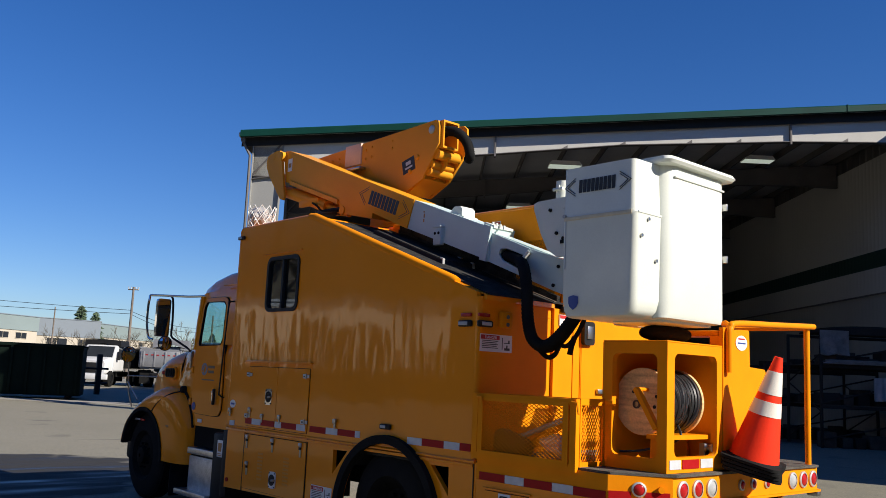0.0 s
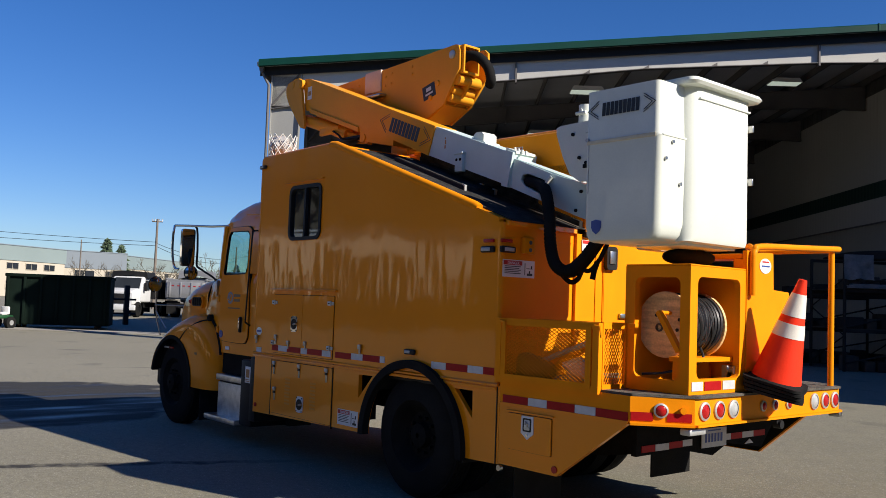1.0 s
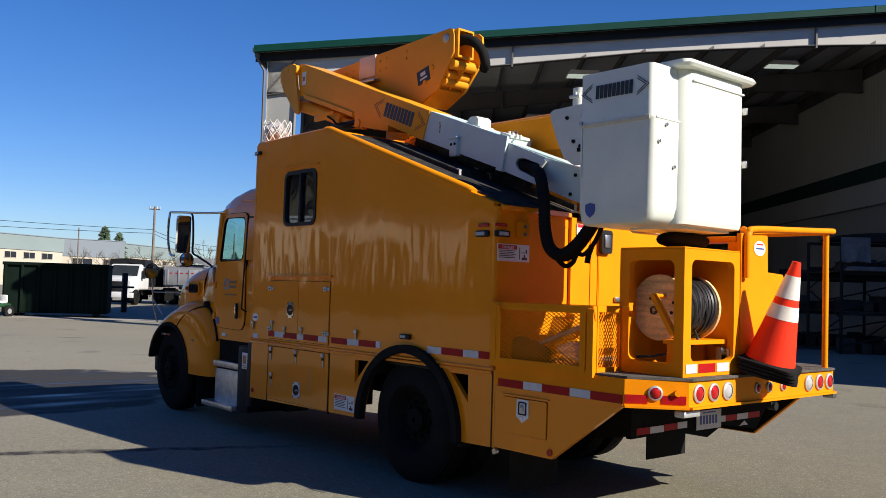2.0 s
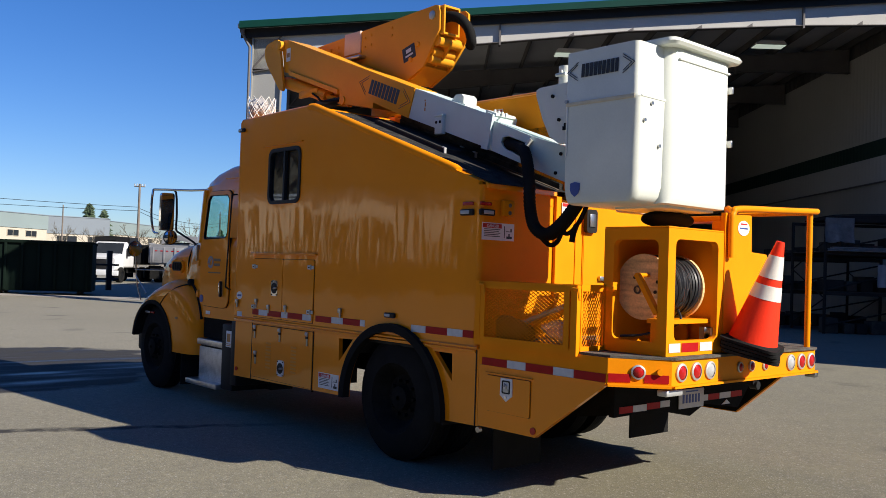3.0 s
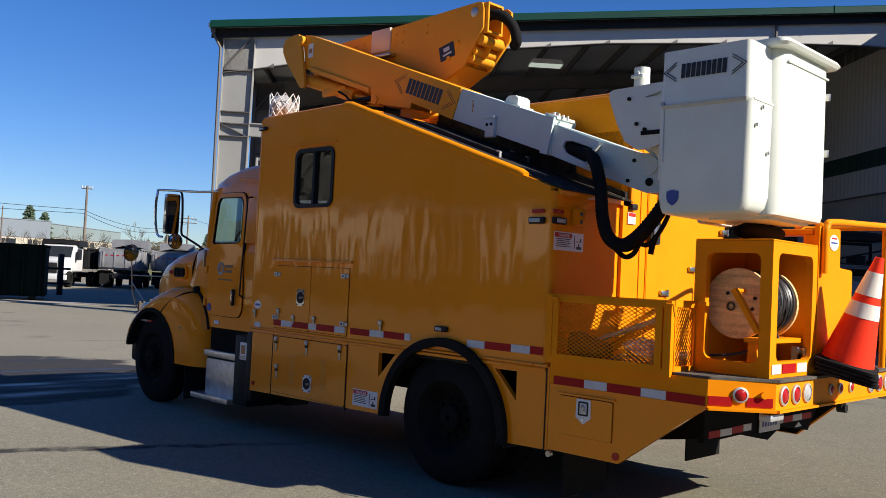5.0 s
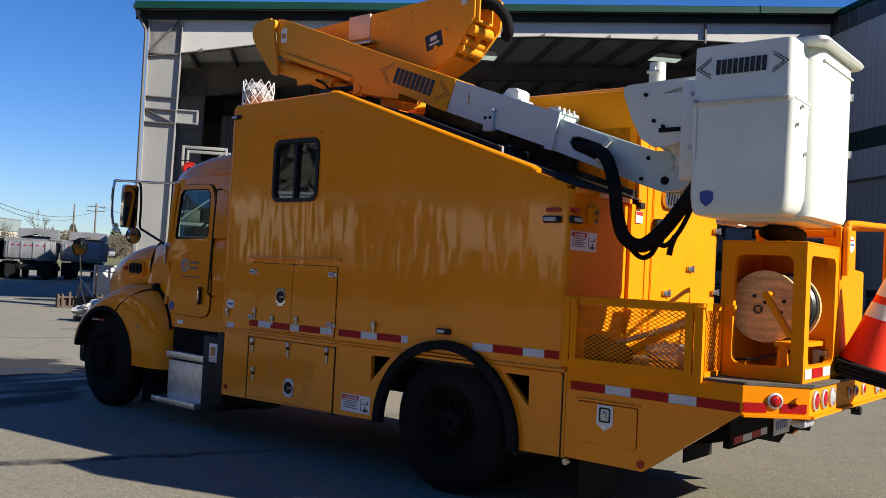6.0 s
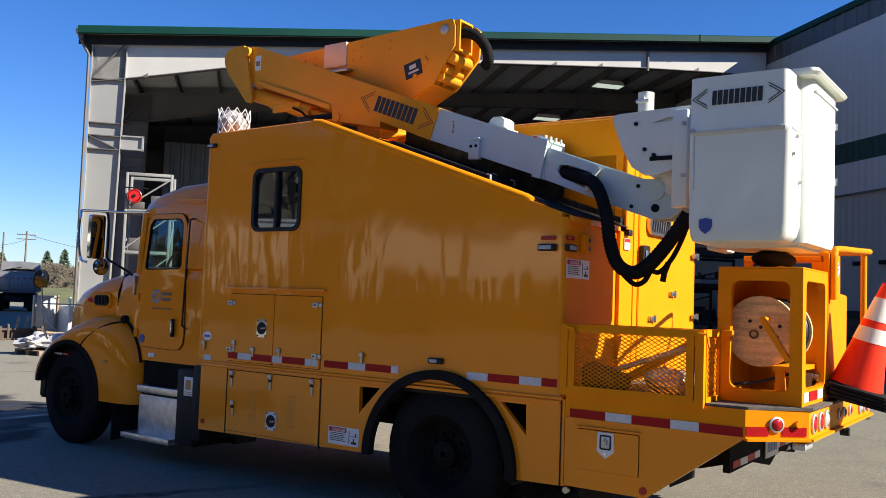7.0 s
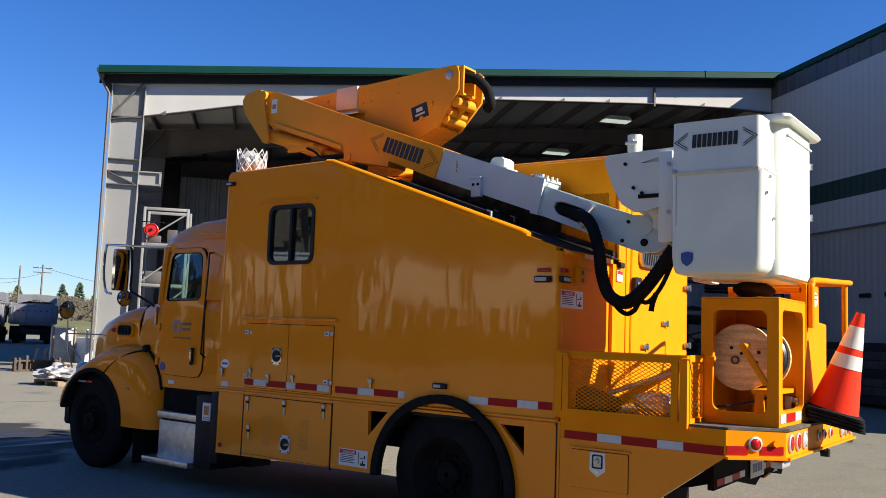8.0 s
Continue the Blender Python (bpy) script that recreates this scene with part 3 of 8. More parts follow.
# ---- storage racks in the hall ----
def storage_rack(s0, s1, w0, w1, levels, top, label, loads, frame_mat):
    r = thing("storage_rack", None, label, "rack", "storage racks", m=HM)
    for s in (s0, s1):
        for w in (w0, w1):
            bm = B()
            box(bm, s - 0.04, s + 0.04, w - 0.04, w + 0.04, 0, top, 0.008)
            part("upright", bm, frame_mat, r)
        k = 0
        z = 0.2
        while z + 0.9 < top:
            a, b = ((w0, z), (w1, z + 0.9)) if k % 2 else ((w1, z), (w0, z + 0.9))
            bm = B()
            tube(bm, [(s, a[0], a[1]), (s, b[0], b[1])], 0.022, 6)
            part("end_brace", bm, frame_mat, r)
            z += 0.9
            k += 1
    for w in (w0, w1):
        for z in list(levels) + [top - 0.05]:
            bm = B()
            box(bm, s0, s1, w - 0.03, w + 0.03, z - 0.05, z + 0.05, 0.008)
            part("beam", bm, frame_mat, r)
    for z in levels:
        bm = B()
        box(bm, s0, s1, w0, w1, z + 0.052, z + 0.08)
        part("shelf", bm, rack_board, r)
    for z0, z1 in zip([0.15] + list(levels), list(levels) + [top]):
        bm = B()
        tube(bm, [(s0, w0 - 0.02, z0 + 0.1), (s1, w0 - 0.02, z1 - 0.15)], 0.028, 6)
        part("front_brace", bm, frame_mat, r)
    rnd = random.Random(int(s0 * 100))
    for z in [0.0] + list(levels):
        s = s0 + 0.12
        while s < s1 - 0.35:
            wd = rnd.uniform(0.3, 0.6)
            h = rnd.uniform(0.2, 0.55)
            if s + wd > s1 - 0.08:
                break
            zz = z + 0.084 if z else 0.002
            bm = B()
            box(bm, s, s + wd, w0 + 0.12, w0 + 0.12 + rnd.uniform(0.5, 0.8), zz, zz + h, 0.02)
            solo("stored_crate", bm, loads[rnd.randrange(len(loads))], "dusty crate stored on the hall rack", "crate", group="stored crates").matrix_world = HM
            s += wd + rnd.uniform(0.06, 0.3)


storage_rack(1.36, 2.75, 1.5, 2.7, (1.5, 2.9, 4.25), 5.5, "tall galvanised storage rack with braces beside the column", (hall_dark, black_paint, hall_dark, rust), hall_grey)
hose_reel = thing("hose_reel", None, "red hose reel mounted high on the storage rack", "hose reel", m=HM)
bm = B()
for w in (1.28, 1.46):
    lathe(bm, [(0.02, w), (0.17, w), (0.17, w + 0.02), (0.02, w + 0.02)], (1.62, 0, 4.72), "y", 28)
part("flange", bm, red_paint, hose_reel)
bm = B()
for k in range(5):
    ring = [(1.62 + 0.21 * math.cos(2 * math.pi * i / 24), 1.315 + 0.032 * k, 4.72 + 0.21 * math.sin(2 * math.pi * i / 24)) for i in range(24)]
    tube(bm, ring, 0.02, 6, close=True)
part("hose", bm, red_paint, hose_reel, "coiled red hose")
bm = B()
cyl(bm, (1.62, 1.25, 4.72), (1.62, 1.5, 4.72), 0.05)
part("hub", bm, black_paint, hose_reel)
bm = B()
tube(bm, [(1.3, 1.3, 4.98), (2.0, 1.3, 4.98), (2.0, 1.5, 4.98)], 0.02, 6)
part("reel_bracket", bm, black_paint, hose_reel)

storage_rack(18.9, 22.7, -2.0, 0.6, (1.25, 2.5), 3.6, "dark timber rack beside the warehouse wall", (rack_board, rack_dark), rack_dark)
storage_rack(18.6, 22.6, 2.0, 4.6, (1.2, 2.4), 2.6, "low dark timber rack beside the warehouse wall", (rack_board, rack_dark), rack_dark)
tarp_mat = material("dusty tarpaulin", (0.20, 0.195, 0.185), 0.6, vary=0.3, scale=4, fine=20, bump=0.5)


def draped(s0, s1, w, z0, z1, folds, seed):
    """A hanging sheet with soft folds and an uneven hem."""
    bm = B()
    front, back = [], []
    n_s, n_z = 14, 8
    for j in range(n_z + 1):
        for i in range(n_s + 1):
            f, g = i / n_s, j / n_z
            hem = 0.12 * (z1 - z0) * noise.noise(Vector((f * 3.1, seed, 0)))
            u = s0 + (s1 - s0) * f
            v = z1 - (z1 - z0 + hem) * g
            d = 0.05 * math.sin(f * folds * 2 * math.pi + 2 * noise.noise(Vector((f, g, seed)))) * g + 0.04 * noise.noise(Vector((f * 4, g * 4, seed)))
            front.append(bm.verts.new((u, w + d, v)))
            back.append(bm.verts.new((u, w + d + 0.012, v)))
    k = n_s + 1
    for j in range(n_z):
        for i in range(n_s):
            for vs in (front, back):
                bm.faces.new((vs[j * k + i], vs[j * k + i + 1], vs[(j + 1) * k + i + 1], vs[(j + 1) * k + i]))
    return bm


solo("tarpaulin", draped(18.85, 19.75, -2.08, 2.85, 3.62, 1.5, 3.3), tarp_mat, "dusty grey tarpaulin draped over the end of the rack", "tarpaulin").matrix_world = HM
solo("plastic_sheet", draped(20.5, 20.98, -2.09, 1.5, 2.2, 2.0, 7.1), plastic_film, "torn white plastic sheet hanging from the rack", "plastic sheet").matrix_world = HM
bundle = thing("board_bundle", None, "white-wrapped bundle of long boards along the rack front", "boards", m=HM)
for k in range(3):
    bm = B(); box(bm, 18.95 + 0.07 * k, 22.6 - 0.05 * k, -2.16, -1.75, 2.585 + 0.045 * k, 2.625 + 0.045 * k, 0.006); part("board", bm, tarp_mat, bundle)


def timber_pile(s0, s1, w0, w1, rows, label):
    """Long dark timbers stacked on bearers against the wall."""
    r = thing("timber_pile", None, label, "timber", "timber piles", m=HM)
    rnd = random.Random(int(-w0 * 10))
    for q in (0.1, 0.9):
        bm = B(); box(bm, s0, s1, w0 + (w1 - w0) * q - 0.06, w0 + (w1 - w0) * q + 0.06, 0.0, 0.1); part("bearer", bm, wood, r)
    for j in range(rows):
        for i in range(4):
            a0 = s0 + (s1 - s0) * i / 4
            e = rnd.uniform(-0.25, 0.15)
            bm = B(); box(bm, a0 + 0.01, a0 + (s1 - s0) / 4 - 0.01, w0 + e, w1 + rnd.uniform(-0.2, 0.2), 0.1 + 0.25 * j, 0.34 + 0.25 * j, 0.012)
            part("timber", bm, rack_board if (i + j) % 3 else rack_dark, r)


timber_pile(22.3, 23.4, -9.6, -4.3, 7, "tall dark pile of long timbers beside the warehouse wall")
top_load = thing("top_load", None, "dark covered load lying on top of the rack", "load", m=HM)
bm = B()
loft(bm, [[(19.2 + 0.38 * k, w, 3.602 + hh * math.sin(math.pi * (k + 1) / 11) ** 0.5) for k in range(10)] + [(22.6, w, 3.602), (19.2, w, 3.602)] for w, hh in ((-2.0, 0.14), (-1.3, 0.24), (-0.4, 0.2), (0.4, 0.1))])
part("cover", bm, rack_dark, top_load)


# ---- yard: bins, trucks, attachments ----
def roll_off_bin(x, y, rz, length, h, label):
    r = thing("waste_bin", (x, y, 0, 0, 0, rz), label, "waste bin", "waste bins")
    M = ROOTS[r.name]

    def pt(name, b, mt, lab=""):
        b.transform(M)
        return part(name, b, mt, r, lab)
    bm = B()
    plate(bm, [[(-length / 2, -1.2), (length / 2, -1.2), (length / 2, 1.2), (-length / 2, 1.2)], [(-length / 2 + .06, -1.14), (length / 2 - .06, -1.14), (length / 2 - .06, 1.14), (-length / 2 + .06, 1.14)]], "z", 0.2, h)
    body = pt("bin_shell", bm, bin_green)
    bm = B()
    box(bm, -length / 2, length / 2, -1.2, 1.2, 0.16, 0.22)
    pt("floor_pan", bm, bin_green)
    for sy in (-1.24, 1.24):
        k = -length / 2 + 0.05
        while k < length / 2:
            bm = B()
            box(bm, k, k + 0.1, sy - 0.06, sy + 0.06, 0.2, h - 0.02, 0.01)
            pt("rib", bm, bin_green)
            k += 0.62
        bm = B()
        box(bm, -length / 2 - 0.03, length / 2 + 0.03, sy - 0.07, sy + 0.07, h - 0.05, h + 0.08, 0.02)
        pt("top_rail", bm, bin_green)
    for sx in (-length / 2 + 0.5, length / 2 - 0.5):
        for sy in (-0.7, 0.7):
            bm = B()
            cyl(bm, (sx, sy - 0.1, 0.09), (sx, sy + 0.1, 0.09), 0.09)
            pt("roller", bm, rust)
    return r


roll_off_bin(-34.4, 1.4, 76, 6.4, 1.75, "dark green ribbed steel waste bin")
roll_off_bin(-33.6, 7.5, 66, 4.0, 2.15, "short dark green ribbed steel waste bin")


def dump_truck(x, y, rz, cab_mat, box_mat, label, tarp):
    r = thing("dump_truck", (x, y, 0, 0, 0, rz), label, "dump truck", "parked dump trucks")
    M = ROOTS[r.name] @ Matrix.Scale(1.05 if tarp else 1.0, 4)

    def pt(name, b, mt, parent=None, lab=""):
        b.transform(M)
        return part(name, b, mt, parent or r, lab)
    bm = B()
    rings = []
    for xx, hw, z1 in ((0.75, 1.02, 2.6), (1.55, 1.05, 2.72), (2.0, 1.05, 2.62), (2.45, 1.03, 1.85)):
        rings.append([(xx, u, v) for u, v in rrect(-hw, hw, 0.95, z1, 0.14)])
    loft(bm, rings)
    cab = pt("cab", bm, cab_mat)
    bm = B()
    rings = []
    for xx, hw, z1 in ((2.3, 0.98, 1.9), (3.0, 0.92, 1.78), (3.5, 0.85, 1.62)):
        rings.append([(xx, u, v) for u, v in rrect(-hw, hw, 0.75, z1, 0.16)])
    loft(bm, rings)
    hood = pt("hood", bm, cab_mat)
    bm = B()
    box(bm, 3.5, 3.54, -0.5, 0.5, 0.85, 1.5, 0.03)
    pt("grille", bm, black_paint, hood)
    for sy in (-0.68, 0.68):
        bm = B()
        box(bm, 3.46, 3.54, sy - 0.15, sy + 0.15, 1.12, 1.32, 0.04)
        pt("headlight", bm, clear_lens, hood)
        bm = B()
        box(bm, 2.0, 2.2, sy * 1.75 - 0.08, sy * 1.75 + 0.08, 1.7, 2.25, 0.03)
        tube(bm, [(2.1, sy * 1.5, 2.2), (2.1, sy * 1.7, 2.2)], 0.02, 6)
        pt("wing_mirror", bm, black_paint, cab)
        bm = B()
        plate(bm, [[(1.05, 1.75), (1.95, 1.75), (1.85, 2.42), (1.05, 2.42)]], "y", math.copysign(1.045, sy) - 0.012, math.copysign(1.045, sy) + 0.012)
        pt("side_window", bm, window_far, cab)
    bm = B()
    p = [(2.475, -0.9, 1.84), (2.475, 0.9, 1.84), (2.04, 0.86, 2.56), (2.04, -0.86, 2.56)]
    q = [(a + 0.02, b, c) for a, b, c in p]
    loft(bm, [p, q])
    pt("windscreen", bm, window_far, cab)
    bm = B()
    box(bm, 3.45, 3.72, -1.12, 1.12, 0.45, 0.78, 0.04)
    pt("bumper", bm, cab_mat)
    bm = B()
    box(bm, -3.6, 3.4, -0.45, 0.45, 0.6, 0.9)
    pt("chassis", bm, black_paint)
    for xx in (2.75, -1.2, -2.5):
        for sy in (-1, 1):
            bm = B()
            lathe(bm, [(0.2, sy * 0.72), (0.42, sy * 0.72), (0.5, sy * 0.76), (0.5, sy * 1.04), (0.42, sy * 1.08), (0.28, sy * 1.08), (0.26, sy * 1.0), (0.08, sy * 1.0)], (xx, 0, 0.5), "y", 24)
            wheel = pt("wheel", bm, black_rubber)
            bm = B()
            lathe(bm, [(0.06, sy * 0.98), (0.25, sy * 1.0), (0.25, sy * 1.05), (0.06, sy * 1.02)], (xx, 0, 0.5), "y", 16)
            pt("rim", bm, steel, wheel)
    bm = B()
    plate(bm, [[(-3.7, -1.22), (0.55, -1.22), (0.55, 1.22), (-3.7, 1.22)], [(-3.6, -1.14), (0.45, -1.14), (0.45, 1.14), (-3.6, 1.14)]], "z", 1.3, 2.45)
    tub = pt("dump_box", bm, box_mat)
    bm = B()
    box(bm, -3.7, 0.55, -1.2, 1.2, 1.17, 1.31)
    pt("box_floor", bm, box_mat, tub)
    for sy in (-1.25, 1.25):
        for xx in (-3.65, -2.6, -1.55, -0.5, 0.45):
            bm = B()
            box(bm, xx - 0.06, xx + 0.06, sy - 0.05, sy + 0.05, 1.25, 2.42, 0.01)
            pt("box_rib", bm, box_mat, tub)
        bm = B()
        box(bm, -3.75, 0.6, sy - 0.07, sy + 0.07, 2.42, 2.54, 0.02)
        pt("box_rail", bm, box_mat, tub)
    bm = B()
    box(bm, -3.82, -3.72, -1.2, 1.2, 1.27, 2.3, 0.03)
    gate = pt("tailgate", bm, box_mat, tub)
    for sy in (-0.88, 0.88):
        bm = B()
        box(bm, -3.45, -3.42, sy - 0.34, sy + 0.34, 0.22, 1.1)
        pt("mud_flap", bm, black_rubber)
    for sy in (-1.0, -0.33, 0.33, 1.0):
        bm = B()
        box(bm, -3.86, -3.82, sy - 0.05, sy + 0.05, 1.3, 2.28, 0.01)
        pt("tailgate_rib", bm, box_mat, tub)
    bm = B()
    box(bm, -3.5, -3.4, -0.6, 0.6, 0.62, 0.92, 0.02)
    pt("rear_crossmember", bm, black_paint)
    for k in range(6):
        bm = B()
        box(bm, -3.835, -3.822, -0.95 + k * 0.34, -0.8 + k * 0.34, 2.02, 2.08)
        pt("tape_piece", bm, red_tape, tub)
    bm = B()
    rings = []
    up = 0.5 if tarp else 0.32
    for xx in (0.45, 1.9):
        rings.append([(xx, -1.2, 2.56), (xx, -1.15, 2.64 + up), (xx, 0, 2.7 + up), (xx, 1.15, 2.64 + up), (xx, 1.2, 2.56), (xx, 0, 2.6 + up * 0.5)])
    loft(bm, rings)
    pt("cab_shield", bm, box_mat, tub)
    return r


dump_truck(-53.7, 18.9, -43, skin_white, black_paint, "white dump truck with a black tipper box", False)
dump_truck(-54.7, 23.3, 147, silver, silver, "silver dump truck parked tail outwards beside the hall", True)
dump_truck(-55.6, 27.4, 147, silver, silver, "silver dump truck parked tail outwards beside the hall", True)

# black pipe stand by the bins
ps = thing("pipe_stand", (-38.2, 11.6, 0), "black steel pipe stand beside the waste bins", "stand")
for q in (0.0, 1.35):
    bm = B(); box(bm, -38.3, -38.1, 10.7 + q - 0.12, 10.7 + q + 0.12, 0.0, 1.95 if q else 1.2, 0.02); part("stand_post", bm, black_paint, ps)
for z in (0.55, 1.25):
    bm = B(); tube(bm, [(-38.15, 9.9, z), (-38.15, 12.5, z)], 0.05, 8); part("stand_rail", bm, black_paint, ps)
bm = B(); tube(bm, [(-38.15, 10.0, 0.1), (-38.15, 10.9, 1.2)], 0.045, 8); part("stand_brace", bm, black_paint, ps)

# lawn tractor by the bins
tr = thing("lawn_tractor", (-32.7, 4.75, 0, 0, 0, -60), "small green lawn tractor beside the bins", "tractor")
TM = ROOTS[tr.name] @ Matrix.Scale(0.8, 4)


def tpt(name, b, mt, lab=""):
    b.transform(TM)
    return part(name, b, mt, tr, lab)


bm = B(); box(bm, 0.1, 0.9, -0.3, 0.3, 0.35, 0.8, 0.1); tpt("hood", bm, bin_green)
bm = B(); box(bm, -0.7, 0.2, -0.42, 0.42, 0.5, 0.68, 0.06); tpt("fender", bm, material("green enamel", (0.008, 0.06, 0.02), 0.5))
bm = B(); box(bm, -0.5, -0.1, -0.25, 0.25, 0.68, 0.8, 0.05); box(bm, -0.62, -0.5, -0.25, 0.25, 0.7, 1.1, 0.05); tpt("seat", bm, white_paint, "pale tractor seat")
for xx, rr in ((-0.45, 0.3), (0.65, 0.22)):
    for sy in (-0.45, 0.45):
        bm = B(); lathe(bm, [(0.12, sy - 0.1), (rr, sy - 0.09), (rr, sy + 0.09), (0.12, sy + 0.1)], (xx, 0, rr), "y", 20); w = tpt("wheel", bm, black_rubber)
        bm = B(); lathe(bm, [(0.03, sy - 0.105), (0.13, sy - 0.11), (0.13, sy + 0.11), (0.03, sy + 0.105)], (xx, 0, rr), "y", 14); tpt("rim", bm, galv)

# standing boards, appliance, fork attachment, wrapped pallet
bd = thing("display_board", (-25.3, 11.4, 0), "grey panel board leaning beside a white cabinet", "board")
bm = B(); box(bm, -25.42, -25.34, 11.1, 12.0, 0.05, 1.38, 0.01); tmp = part("board_panel", bm, galv, bd)
for yy in (11.14, 11.96):
    bm = B(); box(bm, -25.34, -25.28, yy - 0.03, yy + 0.03, 0.0, 1.4, 0.005); part("board_post", bm, wood, bd)
cb = thing("white_cabinet", (-25.0, 12.4, 0), "plain white metal cabinet standing in the yard", "cabinet")
bm = B(); box(bm, -25.5, -24.7, 12.05, 12.75, 0.04, 1.05, 0.02); part("cabinet_body", bm, white_paint, cb)
bm = B(); box(bm, -24.7, -24.67, 12.08, 12.72, 0.1, 1.0, 0.01); part("cabinet_door", bm, white_paint, cb)
bm = B(); box(bm, -24.72, -24.65, 11.98, 12.05, 0.0, 1.35, 0.008); part("cabinet_post", bm, white_paint, cb)
for xx in (-25.45, -24.75):
    for yy in (12.1, 12.7):
        bm = B(); box(bm, xx - 0.03, xx + 0.03, yy - 0.03, yy + 0.03, 0, 0.05); part("foot", bm, black_paint, cb)
fk = thing("fork_attachment", (-23.2, 9.6, 0), "rusty loader fork attachment lying in the yard", "attachment")
bm = B(); box(bm, -23.35, -23.2, 8.7, 10.25, 0.30, 0.36, 0.01); box(bm, -23.35, -23.2, 8.7, 10.25, 0.0, 0.06, 0.01); part("carriage_bar", bm, rust, fk)
bm = B(); box(bm, -23.34, -23.30, 8.9, 10.1, 0.06, 0.30); part("back_plate", bm, rust, fk)
for yy in (8.72, 8.86, 9.1, 9.95, 10.2):
    bm = B(); box(bm, -23.3, -23.18, yy - 0.04, yy + 0.04, 0.0, 0.43 if yy != 9.1 else 0.5, 0.02); part("hook", bm, rust, fk)
for yy in (9.35, 9.65):
    bm = B(); tube(bm, [(-23.25, yy, 0.3), (-23.3, yy + 0.12, 0.72)], 0.04, 6); part("tine", bm, wood, fk)
pl = thing("pallet", (-17.4, 7.1, 0), "wooden pallet with scrap lying on the asphalt", "pallet")
for k in range(5):
    bm = B(); box(bm, -18.0, -16.9, 6.45 + 0.27 * k, 6.6 + 0.27 * k, 0.1, 0.125, 0.003); part("slat", bm, wood, pl)
for k in range(3):
    bm = B(); box(bm, -18.0 + 0.5 * k, -17.9 + 0.5 * k, 6.45, 7.68, 0.0, 0.1, 0.003); part("runner", bm, wood, pl)
bm = B()
bmesh.ops.create_icosphere(bm, subdivisions=4, radius=1.0)
for v in bm.verts:
    nz = noise.noise(v.co * 2.3) * 0.28 + noise.noise(v.co * 6.1) * 0.12
    v.co = Vector((v.co.x * (0.62 + nz), v.co.y * (0.62 + nz), max(-0.4, v.co.z) * (0.22 + 0.5 * nz))) + Vector((-17.5, 6.95, 0.26))
solo("plastic_wrap", bm, plastic_film, "crumpled white plastic wrap heaped on the pallet", "plastic wrap", smooth=25)
for k, (a, b) in enumerate((((-17.9, 6.9, 0.4), (-17.2, 7.6, 0.52)), ((-17.7, 7.3, 0.36), (-17.0, 7.1, 0.5)), ((-17.6, 7.5, 0.5), (-17.3, 6.8, 0.55)))):
    bm = B(); tube(bm, [a, b], 0.035, 6)
    solo("scrap_timber", bm, wood, "short scrap timber lying on the wrapped pallet", "timber", group="scrap timber")


# ---- far buildings ----
def facade(name, p0, p1, h, depth, band_z, upper, lower, windows, label):
    """A flat-roofed far building: lower wall, upper band, parapet and separate windows."""
    d = Vector((p1[0] - p0[0], p1[1] - p0[1], 0))
    L = d.length
    d.normalize()
    nrm = Vector((-d.y, d.x, 0))
    if nrm.dot(Vector((p0[0], p0[1], 0))) < 0:
        nrm = -nrm
        p0, d = p1, -d
    M = Matrix(((d.x, nrm.x, 0, p0[0]), (d.y, nrm.y, 0, p0[1]), (0, 0, 1, 0), (0, 0, 0, 1)))
    r = thing(name, None, label, "building", m=M)
    bm = B(); box(bm, 0, L, 0.15, depth, 0, band_z); low = part("lower_wall", bm, lower, r)
    bm = B(); box(bm, -0.2, L + 0.2, 0, depth, band_z, h); part("upper_band", bm, upper, r)
    bm = B(); box(bm, -0.3, L + 0.3, -0.1, depth, h, h + 0.15); part("parapet", bm, grey_dark, r)
    for u0, u1, z0, z1 in windows:
        bm = B(); box(bm, u0, u1, 0.05, 0.16, z0, z1); wd = part("window", bm, stucco, r)
        bm = B()
        half = (u0 + u1) / 2
        box(bm, u0 + 0.1, half - 0.06, 0.0, 0.06, z0 + 0.1, z1 - 0.1)
        box(bm, half + 0.06, u1 - 0.1, 0.0, 0.06, z0 + 0.1, z1 - 0.1)
        part("pane", bm, window_far, wd)
    return r


facade("office_building", (-156.0, 22.0), (-174.5, 52.0), 9.2, 25, 6.5, grey_clad, stucco,
       [(k * 4.6 + 2, k * 4.6 + 4.9, 4.9, 6.15) for k in range(7)] + [(k * 4.6 + 2, k * 4.6 + 4.9, 1.2, 2.8) for k in range(7)],
       "cream office building with a grey-green upper band")
facade("entrance_building", (-177.0, 52.5), (-176.0, 64.5), 9.3, 20, 5.9, grey_dark, stucco, [(2, 6, 3.8, 5.6), (8, 10, 3.8, 5.6)], "slate and cream entrance block of the offices")
facade("long_building", (-182, 62.0), (-212, 96.0), 9.4, 25, 6.6, grey_clad, stucco, [(k * 6.5 + 3, k * 6.5 + 5.2, 4.6, 6.3) for k in range(6)], "long grey-green commercial building")


